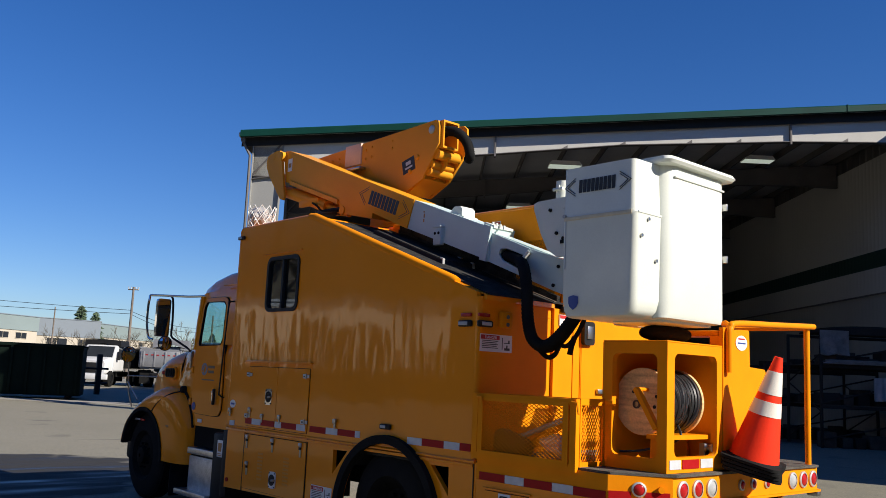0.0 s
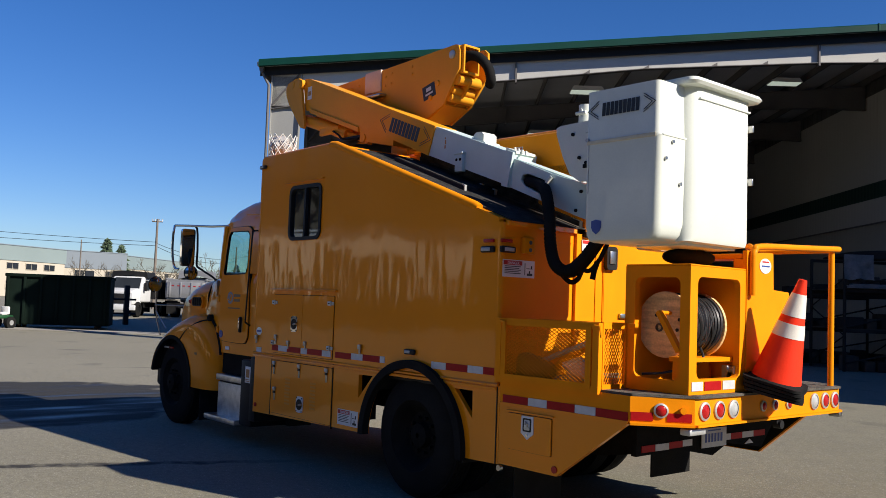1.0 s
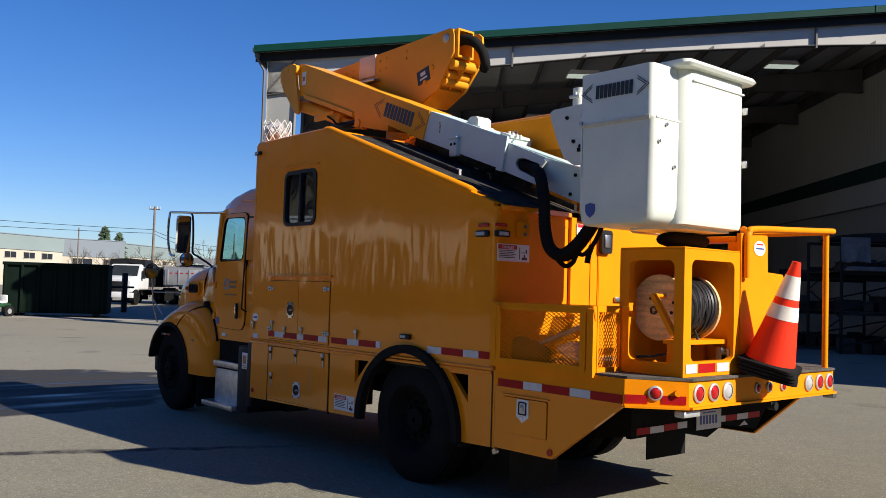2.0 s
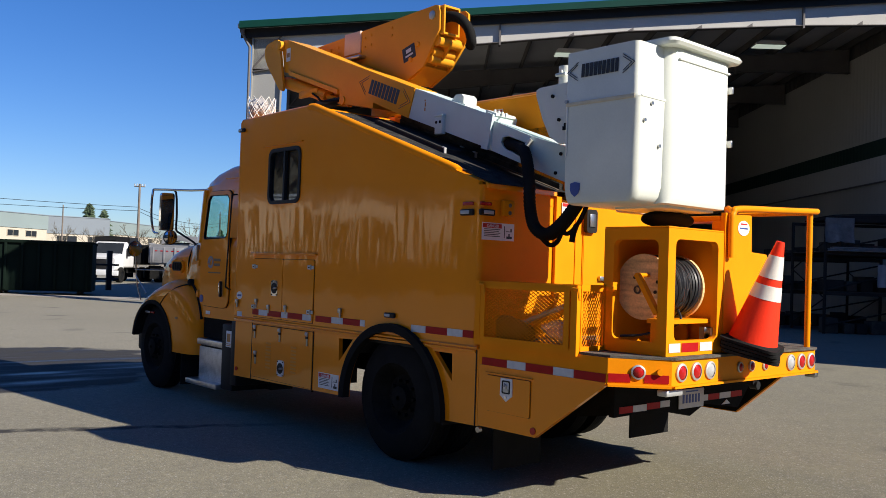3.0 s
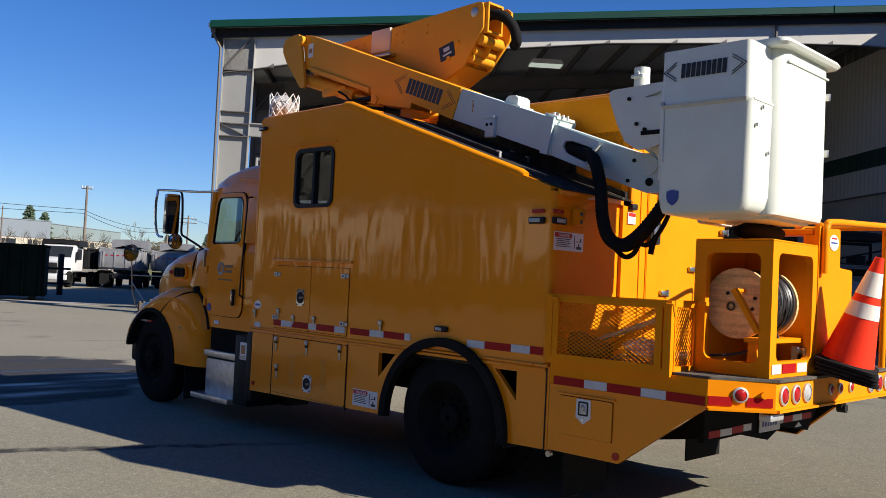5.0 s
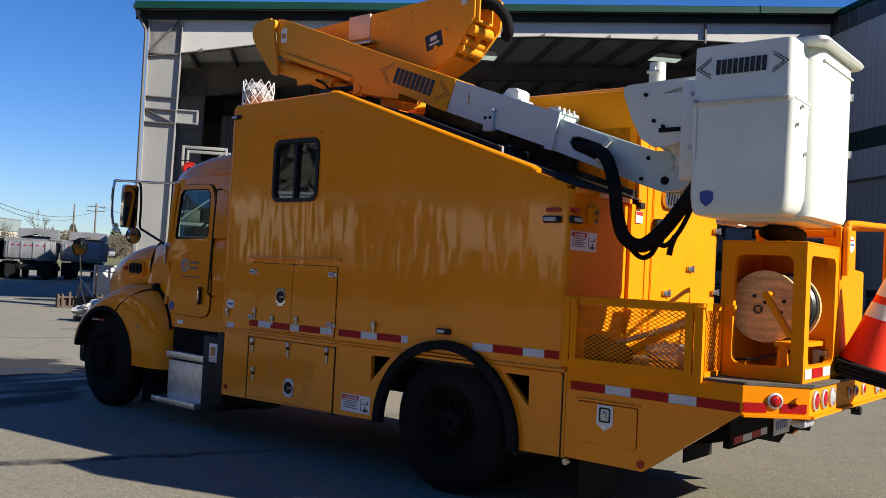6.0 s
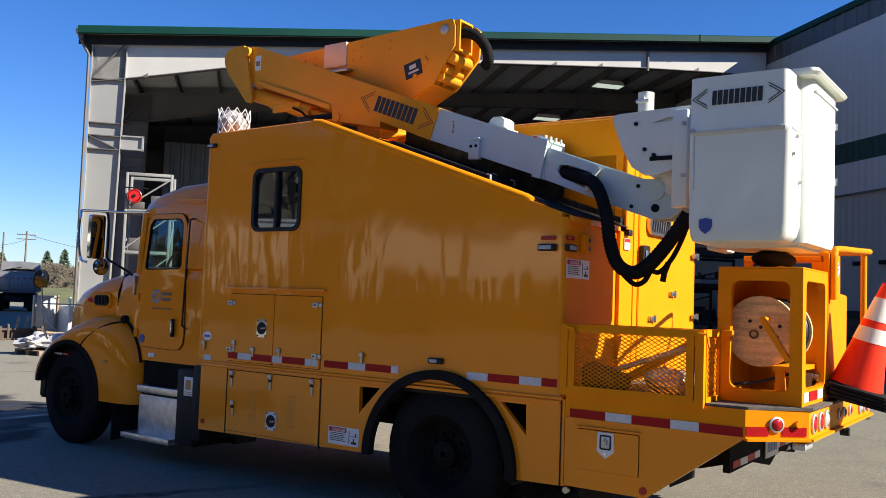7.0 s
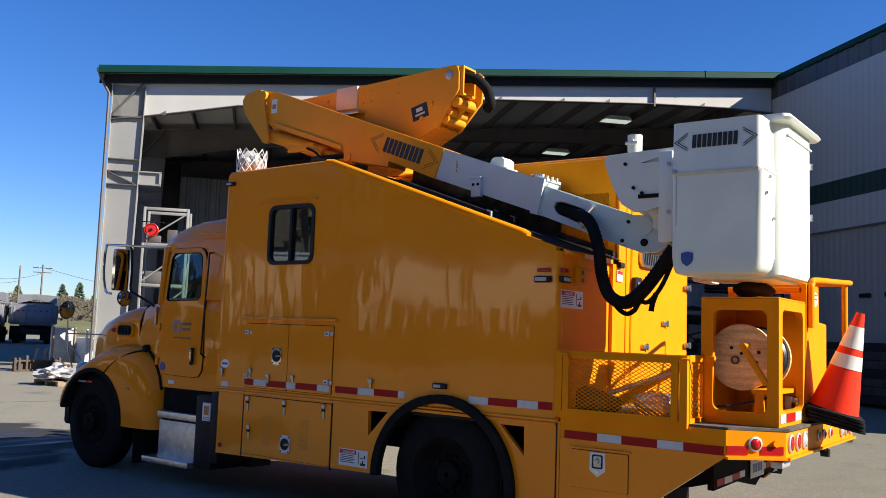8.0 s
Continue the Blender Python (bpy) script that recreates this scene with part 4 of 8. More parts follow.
# ---- trees and scrub ----
def conifer(x, y, z, h, seed):
    rnd = random.Random(seed)
    r = thing("conifer", (x, y, z), "dark green conifer with ragged branches", "tree", "conifers")
    bm = B(); cyl(bm, (x, y, z), (x, y, z + h * 0.95), h * 0.03, h * 0.006, 8); part("trunk", bm, bark, r)
    bm = B()
    for k in range(900):
        f = rnd.random() ** 0.8
        zz = z + h * (0.12 + 0.88 * f)
        lim = h * 0.34 * (1 - f) ** 0.85 * (0.7 + 0.9 * noise.noise(Vector((f * 13, seed, k % 5))))
        a = rnd.uniform(0, 2 * math.pi)
        rr = lim * math.sqrt(rnd.random()) + 0.02 * h * (1 - f)
        c = Vector((x + rr * math.cos(a), y + rr * math.sin(a), zz - 0.25 * rr))
        s = h * 0.026 * rnd.uniform(0.6, 1.7)
        out = Vector((math.cos(a), math.sin(a), rnd.uniform(-0.5, 0.1))) * s * 1.8
        side = Vector((-math.sin(a), math.cos(a), rnd.uniform(-0.4, 0.4))) * s
        vs = [bm.verts.new(c + q) for q in (-side * 0.6, out, side * 0.6, Vector((0, 0, s * 0.8)))]
        bm.faces.new((vs[0], vs[1], vs[3]))
        bm.faces.new((vs[1], vs[2], vs[3]))
        bm.faces.new((vs[0], vs[2], vs[1]))
    part("crown", bm, conifer_green, r, smooth=0)


for k, (x, y, z, h) in enumerate(((-182.7, 62.9, 0, 12.4), (-181.7, 65.6, 0, 11.2), (-123.7, 69.4, 1.4, 5.6), (-122.6, 71.6, 1.4, 6.0), (-127.6, 64.5, 1.4, 5.2), (-125.1, 70.9, 1.4, 4.4), (-123.5, 74.6, 1.4, 4.2))):
    conifer(x, y, z, h, 11 + k)


def bare_tree(x, y, h, seed):
    rnd = random.Random(seed)
    r = thing("bare_tree", (x, y, 0), "leafless winter tree with fine twigs", "tree", "bare trees")
    trunk, crown = B(), B()
    tube(trunk, [(x, y, 0), (x + 0.02 * h, y, h * 0.3), (x, y + 0.02 * h, h * 0.55)], [h * 0.022, h * 0.017, h * 0.012], 6)

    def grow(p, d, ln, rad, lev):
        q = p + d * ln
        tube(crown, [p, p + d * ln * 0.5 + Vector((rnd.uniform(-1, 1), rnd.uniform(-1, 1), 0)) * ln * 0.06, q], [rad, rad * 0.8, rad * 0.6], 3)
        if lev:
            for _ in range(3):
                nd = (d + Vector((rnd.uniform(-0.8, 0.8), rnd.uniform(-0.8, 0.8), rnd.uniform(-0.15, 0.6)))).normalized()
                grow(p + d * ln * rnd.uniform(0.45, 1.0), nd, ln * rnd.uniform(0.55, 0.75), rad * 0.6, lev - 1)
    for k in range(5):
        a = k * 1.26 + rnd.random()
        grow(Vector((x, y, h * rnd.uniform(0.25, 0.55))), Vector((math.cos(a) * 0.6, math.sin(a) * 0.6, 0.8)).normalized(), h * 0.27, h * 0.008, 3)
    part("trunk", trunk, bark, r)
    part("crown", crown, twigs, r)


for k, (x, y, h) in enumerate(((-129, 60.5, 6.6), (-120, 40.5, 5.2), (-122, 43.5, 5.0), (-118, 36.0, 4.8), (-124, 48.5, 5.4), (-126, 52, 5.2), (-135, 59, 5.6))):
    bare_tree(x, y, h * 1.25, 31 + k)
TWIG_U, TWIG_V = Vector((0.45, 0.86, 0.2)), Vector((-0.45, 0.15, 0.88))


def twig_leaf(bm, c, s):
    """One ragged scrap of scrub, turned roughly to the open yard."""
    bm.faces.new([bm.verts.new(c + TWIG_U * rnd.uniform(-s, s) + TWIG_V * rnd.uniform(-s, s) + Vector((rnd.uniform(-s, s), rnd.uniform(-s, s), rnd.uniform(-s, s))) * 0.35) for _ in range(3)])


bm = B()
rnd = random.Random(5)
for k in range(34000):
    t = rnd.random()
    if k % 2:
        c = Vector((-170 + 95 * t + rnd.uniform(-4, 4), 68 + 62 * t + rnd.uniform(-4, 4), 0))
        h, base = 5.4, 0.0
    else:
        c = far_at(140 + rnd.uniform(-4, 4), -9 + 62 * t)
        h, base = 3.5, 1.4
    h += 0.9 * noise.noise(Vector((t * 14, 0.3 + k % 2, 0))) + 0.5 * noise.noise(Vector((t * 60, 1.3, 0)))
    c.z = base + h * rnd.random() ** 0.75
    s = rnd.uniform(0.13, 0.32)
    twig_leaf(bm, c, s)
for k in range(34000):
    t = rnd.random()
    h = 3.3 + 0.5 * noise.noise(Vector((t * 17, 4.1, 0)))
    c = Vector((-119 + 14 * t + rnd.uniform(-1.2, 1.2), 57 + 42 * t + rnd.uniform(-1.2, 1.2), 1.2 + h * rnd.random() ** 0.8))
    s = rnd.uniform(0.07, 0.18)
    twig_leaf(bm, c, s)
loft(bm, [[(-119 + 14 * t + o, 57 + 42 * t, z) for o, z in ((0.7, 1.2), (0.4, 2.6 + 0.3 * noise.noise(Vector((t * 23, 4.1, 0)))), (-0.3, 3.0 + 0.3 * noise.noise(Vector((t * 31, 2.1, 0)))), (-1.5, 1.2))] for t in [q / 60 for q in range(61)]])
loft(bm, [[far_at(140 + o, -9 + 62 * t, z) for o, z in ((-1.5, 1.4), (-1, 3.6 + 0.3 * noise.noise(Vector((t * 33, 0.3, 0)))), (1, 3.9 + 0.3 * noise.noise(Vector((t * 47, 0.9, 0)))), (3, 1.4))] for t in [q / 60 for q in range(61)]])
solo("scrub_hedge", bm, twigs, "brown leafless scrub along the far field edge", "scrub", kind="stuff", smooth=0)


# ---- utility poles and wires ----
def utility_pole(x, y, h, arms, yaw, label, half=1.2):
    r = thing("utility_pole", (x, y, 0), label, "utility pole", "utility poles")
    bm = B(); cyl(bm, (x, y, 0), (x, y, h), 0.16, 0.1, 10); part("pole", bm, bark, r)
    cx, cy = math.cos(radians(yaw)), math.sin(radians(yaw))
    for z in arms:
        bm = B(); tube(bm, [(x - half * cx, y - half * cy, z), (x + half * cx, y + half * cy, z)], 0.06, 4); part("crossarm", bm, bark, r)
        for k in (-0.92 * half, 0.92 * half, -0.4 * half, 0.4 * half):
            bm = B(); cyl(bm, (x + k * cx, y + k * cy, z), (x + k * cx, y + k * cy, z + 0.25), 0.05, seg=6); part("insulator", bm, galv, r)


utility_pole(-77.6, 29.8, 8.75, (8.5,), 60, "tall wooden utility pole with a short crossarm", 0.5)
utility_pole(-109.5, 58.0, 8.9, (8.45, 7.85), 60, "wooden utility pole with two crossarms")
utility_pole(-110.8, 55.6, 8.6, (), 0, "plain wooden pole beside young conifers")
utility_pole(-146.4, 45.5, 10.0, (), 0, "plain wooden pole beside the offices")
for k, (a, b, sag) in enumerate((((-77.6, 29.8, 6.5), (-95, -10, 8.6), 0.5), ((-77.6, 29.8, 6.15), (-95, -10, 7.6), 0.5), ((-77.6, 29.8, 6.4), (-109.5, 58.0, 7.8), 1.2), ((-109.5, 58.0, 8.5), (-150, 118, 8.3), 1.2), ((-77.6, 29.8, 6.1), (-110.8, 55.6, 6.6), 0.9))):
    bm = B()
    a, b = Vector(a), Vector(b)
    tube(bm, [a.lerp(b, t / 16) - Vector((0, 0, sag * 4 * (t / 16) * (1 - t / 16))) for t in range(17)], 0.022, 4)
    solo("overhead_wire", bm, black_rubber, "thin dark overhead wire between utility poles", "wire", group="overhead wires")


# far parked cars
def far_car(x, y, rz, mt, label):
    r = thing("parked_car", (x, y, 1.49, 0, 0, rz), label, "car", "far parked cars")
    M = ROOTS[r.name]
    for nm, f, mat_ in (("car_body", lambda b: box(b, -2.1, 2.1, -0.85, 0.85, 0.3, 0.95, 0.15), mt), ("cabin", lambda b: loft(b, [[(xx, u, v) for u, v in rrect(-hw, hw, 0.9, zz, 0.1)] for xx, hw, zz in ((-1.5, 0.75, 1.0), (-0.9, 0.68, 1.5), (0.5, 0.68, 1.5), (1.2, 0.75, 1.0))]), window_far)):
        bm = B(); f(bm); bm.transform(M); part(nm, bm, mat_, r)
    for xx in (-1.3, 1.3):
        for sy in (-0.8, 0.8):
            bm = B(); lathe(bm, [(0.1, sy - 0.1), (0.31, sy - 0.1), (0.31, sy + 0.1), (0.1, sy + 0.1)], (xx, 0, 0.32), "y", 14); bm.transform(M); part("wheel", bm, black_rubber, r)


far_car(-108.6, 59.7, -31, silver, "silver car parked beyond the grass")
far_car(-103.6, 67.4, -35, silver, "silver car parked beyond the grass")

# ---- unseen sheds, rise and block behind the camera: close the yard, shape its light ----
facade("warehouse_row", (-52.0, -20.0), (14.0, -53.0), 5.8, 12, 5.5, grey_dark, white_stucco, [], "unseen white warehouse row added for the body's reflections")
row = bpy.data.objects["warehouse_row"]
rnd = random.Random(17)
# dark base and bays added only to break up the row's reflection
bm = B(); box(bm, -0.2, 74.0, -0.4, 0.1, 0, 1.75); part("reflected_dark_base", bm, window_far, row, "dark base added for the row's reflection")
u = 0.6
while u < 70:
    w, h = rnd.uniform(0.7, 3.4), rnd.choice((3.2, 4.2, 5.0, 5.45, 5.48))
    bm = B(); box(bm, u, u + w, -0.05, 0.3, 0, h); part("dark_bay", bm, window_far, row)
    u += w + rnd.choice((0.3, 0.4, 0.6, 0.9, 1.4))
# unseen block, added to hold back sky light and deepen the shade
facade("skylight_blocker", (28.0, -70.0), (28.0, 14.0), 12.0, 12, 10.5, grey_dark, grey_clad, [], "unseen grey block added to cut sky light in the yard")
# unseen rise, its height set by how dark the body should reflect
bm = B()
rnd = random.Random(21)
ridge = []
for k in range(61):
    t = k / 60
    x0, y0 = -150 + 260 * t, -22 - 95 * t
    h = (19 if t < 0.375 else 22) + 2 * noise.noise(Vector((t * 9, 0.7, 0))) + 2.5 * noise.noise(Vector((t * 41, 2.7, 0)))
    ridge.append([(x0, y0, 0), (x0, y0 + 1, h * 0.7), (x0 - 1, y0 - 4, h), (x0 - 8, y0 - 16, h * 0.9), (x0 - 10, y0 - 20, 0)])
loft(bm, ridge)
for k in range(3000):
    t = rnd.random()
    c = Vector((-150 + 260 * t, -21 - 95 * t + rnd.uniform(-2, 2), (19 if t < 0.375 else 22) * rnd.random() ** 0.7))
    s = rnd.uniform(0.8, 2.2)
    bm.faces.new([bm.verts.new(c + Vector((rnd.uniform(-s, s), rnd.uniform(-s, s), rnd.uniform(-s, s) * 1.4))) for _ in range(3)])
solo("wooded_rise", bm, needles, "unseen dark wooded rise added for reflections and less sky light", "trees", kind="stuff", smooth=0)

# ---- bucket truck: x to the rear, y to its far side ----
WID = 2.5
XR = 0.65
XN, YN = 0.62, 0.84
truck = thing("bucket_truck", (-2.0, 1.25, 0), "yellow-orange utility bucket truck with a white lift bucket", "truck")


def tp(name, bm, mt, parent=None, label="", smooth=40):
    return part(name, bm, mt, parent or truck, label, smooth)


def roof_z(x):
    return 3.19 - (x + 1.80) * 0.354


# chassis and axles
bm = B()
for y in (0.78, 1.62):
    box(bm, -6.0, 1.2, y, y + 0.1, 0.58, 0.86, 0.01)
for x in (-5.2, -3.6, -2.0, -0.9, 0.3, 1.05):
    box(bm, x, x + 0.12, 0.86, 1.64, 0.62, 0.82)
chassis = tp("chassis", bm, black_paint)
bm = B()
cyl(bm, (-0.42, 0.4, 0.5), (-0.42, 2.1, 0.5), 0.1)
cyl(bm, (-5.5, 0.3, 0.48), (-5.5, 2.2, 0.48), 0.07)
lathe(bm, [(0.08, -0.2), (0.22, -0.1), (0.22, 0.1), (0.08, 0.2)], (-0.42, 1.25, 0.5), "y", 20)
tp("axle", bm, black_paint, chassis)
bm = B()
box(bm, -3.1, 0.6, 0.05, 2.45, 0.98, 1.04)
tp("body_floor", bm, black_paint, chassis)
for q0, q1, z0 in ((-3.1, -1.75, 0.47), (0.34, 0.62, 0.5)):
    for y0 in (0.07, 1.88):
        bm = B(); box(bm, q0, q1, y0, y0 + 0.55, z0, 0.97); tp("locker_box", bm, black_paint, chassis)


def road_wheel(x, y0, y1, outer, parent):
    """Tyre with tread grooves, dished steel rim, hub and nuts. outer: -1 faces -y, 1 faces +y."""
    a, b = (y0, y1) if outer > 0 else (y1, y0)
    t = 1 if outer > 0 else -1
    wdt = abs(y1 - y0)
    bm = B()
    pr = [(0.29, a)]
    pr += [(0.36, a + t * 0.005), (0.44, a + t * 0.02), (0.485, a + t * 0.045)]
    steps = 5
    for k in range(steps):
        u = a + t * (0.05 + (wdt - 0.1) * k / steps)
        v = a + t * (0.05 + (wdt - 0.1) * (k + 0.8) / steps)
        pr += [(0.502, u), (0.502, v), (0.488, v + t * 0.002), (0.488, a + t * (0.05 + (wdt - 0.1) * (k + 1) / steps) - t * 0.002)]
    pr += [(0.485, b - t * 0.045), (0.44, b - t * 0.02), (0.36, b - t * 0.005), (0.29, b), (0.27, b - t * 0.04), (0.27, a + t * 0.04)]
    K = 1.05
    hub = 0.502 * K
    lathe(bm, [(r * K, q) for r, q in pr], (x, 0, hub), "y", 40)
    wheel = tp("wheel", bm, black_rubber, None, "black truck tyre")
    bm = B()
    dish = 0.03 if x < -2 else 0.12
    lathe(bm, [(0.305, b - t * 0.01), (0.28, b - t * 0.02), (0.255, b - t * 0.05), (0.2, b - t * dish), (0.11, b - t * dish), (0.10, b - t * (dish - 0.06)), (0.02, b - t * (dish - 0.07))], (x, 0, hub), "y", 32, caps=False)
    tp("rim", bm, wheel_black, wheel)
    if 0.3 < y0 < 0.6 or 1.6 < y0 < 1.9:
        return wheel
    for k in range(10):
        an = 2 * math.pi * k / 10
        bm = B()
        c = (x + 0.15 * math.cos(an), 0, hub + 0.15 * math.sin(an))
        cyl(bm, (c[0], b - t * dish, c[2]), (c[0], b - t * (dish - 0.035), c[2]), 0.016, seg=6)
        tp("wheel_nut", bm, wheel_black, wheel)
    return wheel


road_wheel(-5.45, 0.10, 0.38, -1, truck)
road_wheel(-5.45, 2.12, 2.40, 1, truck)
road_wheel(-0.42, 0.03, 0.31, -1, truck)
road_wheel(-0.42, 0.35, 0.63, -1, truck)
road_wheel(-0.42, 2.19, 2.47, 1, truck)
road_wheel(-0.42, 1.87, 2.15, 1, truck)

# ---- utility body ----
side_loop = [(-3.2, 1.06)] + arc(-0.42, 0.47, 0.655, 115.7, 64.3, 12) + [(XN - 0.04, 1.06), (XN - 0.04, roof_z(XN - 0.04)), (-1.80, 3.195), (-3.17, 3.19), (-3.2, 3.16)]
bm = B()
plate(bm, [side_loop, rrect(-2.55, -1.97, 2.27, 2.81, 0.07)], "y", 0.0, 0.04)
body = tp("utility_body", bm, paint, None, "glossy yellow service body with a sloping roof")
bm = B()
plate(bm, [[(-3.2, 1.06), (XR, 1.06), (XR, 3.22), (-3.2, 3.22)]], "y", WID - 0.04, WID)
tp("far_side_wall", bm, paint, body)
bm = B()
box(bm, -3.2, -3.16, 0.04, WID - 0.04, 1.06, 3.2, 0.0)
tp("front_wall", bm, paint, body)
bm = B()
plate(bm, [[(YN, 1.06), (WID - 0.04, 1.06), (WID - 0.04, 3.21), (0.97, 3.21), (0.97, roof_z(XR)), (YN, roof_z(XR))]], "x", XR - 0.04, XR)
rear_wall = tp("rear_wall", bm, paint_flat, body, "bright yellow rear wall with a door")
bm = B()
plate(bm, [[(0.04, 1.06), (YN - 0.004, 1.06), (YN - 0.004, roof_z(XN)), (0.04, roof_z(XN))]], "x", XN - 0.03, XN)
plate(bm, [[(0.03, 2.197), (YN, 2.197), (YN, 2.203), (0.03, 2.203)]], "x", XN, XN + 0.003)
tp("near_rear_wall", bm, paint_flat, body, "glossy rear end of the sloping compartment")
bm = B()
tube(bm, [(XN - 0.04, 0.04, 1.06), (XN - 0.04, 0.04, roof_z(XN) - 0.02)], 0.04, 20)
tp("rear_corner_trim", bm, paint, body)
bm = B()
plate(bm, [[(-1.78, 3.19), (XR - 0.04, roof_z(XR - 0.04)), (XR - 0.04, 3.215)]], "y", 0.95, 0.985)
tp("inner_wall", bm, paint_flat, body, "tall inner wall above the sloping roof")
bm = B()
box(bm, -3.17, -1.80, 0.04, 0.985, 3.165, 3.197)
box(bm, -3.17, XR, 0.985, WID - 0.04, 3.19, 3.222)
tp("flat_roof", bm, paint, body)
bm = B()
plate(bm, [[(-1.80, 3.15), (XR, roof_z(XR) - 0.04), (XR, roof_z(XR)), (-1.80, 3.19)]], "y", 0.04, 0.95)
tp("sloping_roof", bm, paint, body)
# black cover drawn for a walkway mat and the shade behind the boom
bm = B(); box(bm, -3.1, 0.55, 1.0, 2.38, 3.224, 3.232); tp("roof_mat", bm, grip, body, "black gritty covering for the flat roof's walkway mat and shade")
# rounded edge trims
bm = B()
tube(bm, [(-1.86, 0.03, 3.19), (-1.78, 0.03, roof_z(-1.78)), (0.27, 0.03, roof_z(0.27)), (0.31, 0.035, roof_z(0.31) - 0.01)], 0.04, 12)
tp("roof_edge_trim", bm, paint_flat, body, "bright yellow rounded roof edge")
bm = B()
tube(bm, [(-3.175, 0.03, 3.18), (-1.86, 0.03, 3.19)], 0.03, 10)
tp("front_roof_trim", bm, paint, body)
bm = B()
tube(bm, [(-3.18, 0.022, 1.06), (-3.18, 0.022, 3.14), (-3.17, 0.03, 3.18)], 0.026, 10)
tp("corner_trim", bm, paint, body)
bm = B()
tube(bm, [(XR - 0.01, 0.968, roof_z(XR)), (XR - 0.01, 0.968, 3.2), (-1.7, 0.968, 3.215)], 0.022, 8)
tp("inner_wall_trim", bm, paint, body)
# non-skid covering and rails on the slope
bm = B()


def slope_strip(bm, x0, x1, y0, y1, lift, thick):
    plate(bm, [[(x0, roof_z(x0) + lift), (x1, roof_z(x1) + lift), (x1, roof_z(x1) + lift + thick), (x0, roof_z(x0) + lift + thick)]], "y", y0, y1)


slope_strip(bm, -1.7, XR + 0.01, 0.075, 0.94, 0.003, 0.008)
tp("non_skid_mat", bm, grip, body, "black gritty walkway covering on the roof slope")
bm = B()
slope_strip(bm, -1.30, -0.29, 0.41, 0.80, 0.012, 0.04)
tp("roof_hatch", bm, grip, body, "flat black hatch on the roof slope")
bm = B()
slope_strip(bm, -1.31, -0.28, 0.40, 0.412, 0.012, 0.034)
tp("hatch_rim", bm, black_paint, body)
bm = B()
slope_strip(bm, -1.55, 0.62, 0.90, 0.945, 0.012, 0.05)
# raised dark strip added to hide the wall, as shade under the boom
slope_strip(bm, -1.55, 0.10, 0.915, 0.945, 0.062, 0.17)
tp("hose_tray", bm, grip, body, "black hose tray beside the inner wall")
bm = B()
slope_strip(bm, -0.26, 0.64, 0.84, 0.875, 0.012, 0.006)
tp("tread_strip", bm, rack_board, body, "worn pale strip on the walkway covering")
for x, y in ((-0.30, 0.40), (-0.48, 0.78), (-0.30, 0.775)):
    bm = B()
    slope_strip(bm, x - 0.02, x + 0.02, y, y + 0.025, 0.05, 0.012)
    slope_strip(bm, x + 0.012, x + 0.022, y - 0.004, y + 0.02, 0.012, 0.048)
    tp("hatch_latch", bm, galv, body, "small bright hatch latch")
bm = B(); bars(bm, "y", 0.9475, 0.95, [(-0.22, -0.12, 3.05, 3.115)]); tp("wall_label", bm, decal_white, body)
bm = B(); bars(bm, "y", 0.946, 0.9475, [(-0.215, -0.125, 3.09, 3.11)]); tp("wall_label_heading", bm, decal_red, body)

# side window
bm = B()
plate(bm, [rrect(-2.565, -1.955, 2.255, 2.825, 0.085), rrect(-2.53, -1.99, 2.29, 2.79, 0.06)], "y", -0.014, 0.045)
win = tp("window", bm, black_paint, body, "black-framed sliding side window")
bm = B(); box(bm, -2.28, -2.25, -0.008, 0.03, 2.27, 2.81); tp("window_divider", bm, black_paint, body)
for a, b, y in ((-2.54, -2.27, 0.012), (-2.26, -1.98, 0.022)):
    bm = B(); plate(bm, [rrect(a, b, 2.28, 2.80, 0.05)], "y", y, y + 0.004)
    tp("pane", bm, dark_glass, body).visible_shadow = False
bm = B(); box(bm, -2.68, -1.93, -0.018, 0.0, 2.86, 2.872); tp("drip_rail", bm, paint, body)
bm = B()
box(bm, -3.1, 0.55, 0.95, 1.0, 1.1, 2.9); box(bm, -2.7, -1.8, 0.6, 0.9, 1.1, 2.2, 0.02)
tp("interior_cabinet", bm, hall_dark, body)

# lower panels with wheel arch and triangular openings
lower = [(-3.16, 0.42), (-1.07, 0.46)] + arc(-0.42, 0.47, 0.655, 180, 0, 28) + [(0.25, 0.45), (0.645, 0.46), (0.645, 1.05), (-3.16, 1.05)]
for y0, y1 in ((0.004, 0.045), (WID - 0.045, WID - 0.004)):
    bm = B()
    plate(bm, [lower, [(-1.21, 0.98), (-0.995, 0.985), (-1.205, 0.765)], [(0.125, 0.985), (0.34, 0.985), (0.345, 0.768)]], "y", y0, y1)
    lowp = tp("lower_panel", bm, paint, body)
bm = B()
tube(bm, [(-3.18, 0.0, 1.055), (0.63, 0.0, 1.055)], 0.014, 6)
tp("body_moulding", bm, paint, body)
bm = B(); box(bm, -3.18, 0.61, -0.009, 0.002, 1.012, 1.036, 0.003); tp("lower_moulding", bm, paint, body)
for x in (-3.0, -2.55, -2.1, -1.65, -1.1, -0.9, 0.2, 0.5):
    bm = B(); lathe(bm, [(0.002, -0.019), (0.006, -0.018), (0.008, -0.012), (0.002, -0.012)], (x, 0, 1.056), "y", 8); tp("rivet", bm, paint, body)
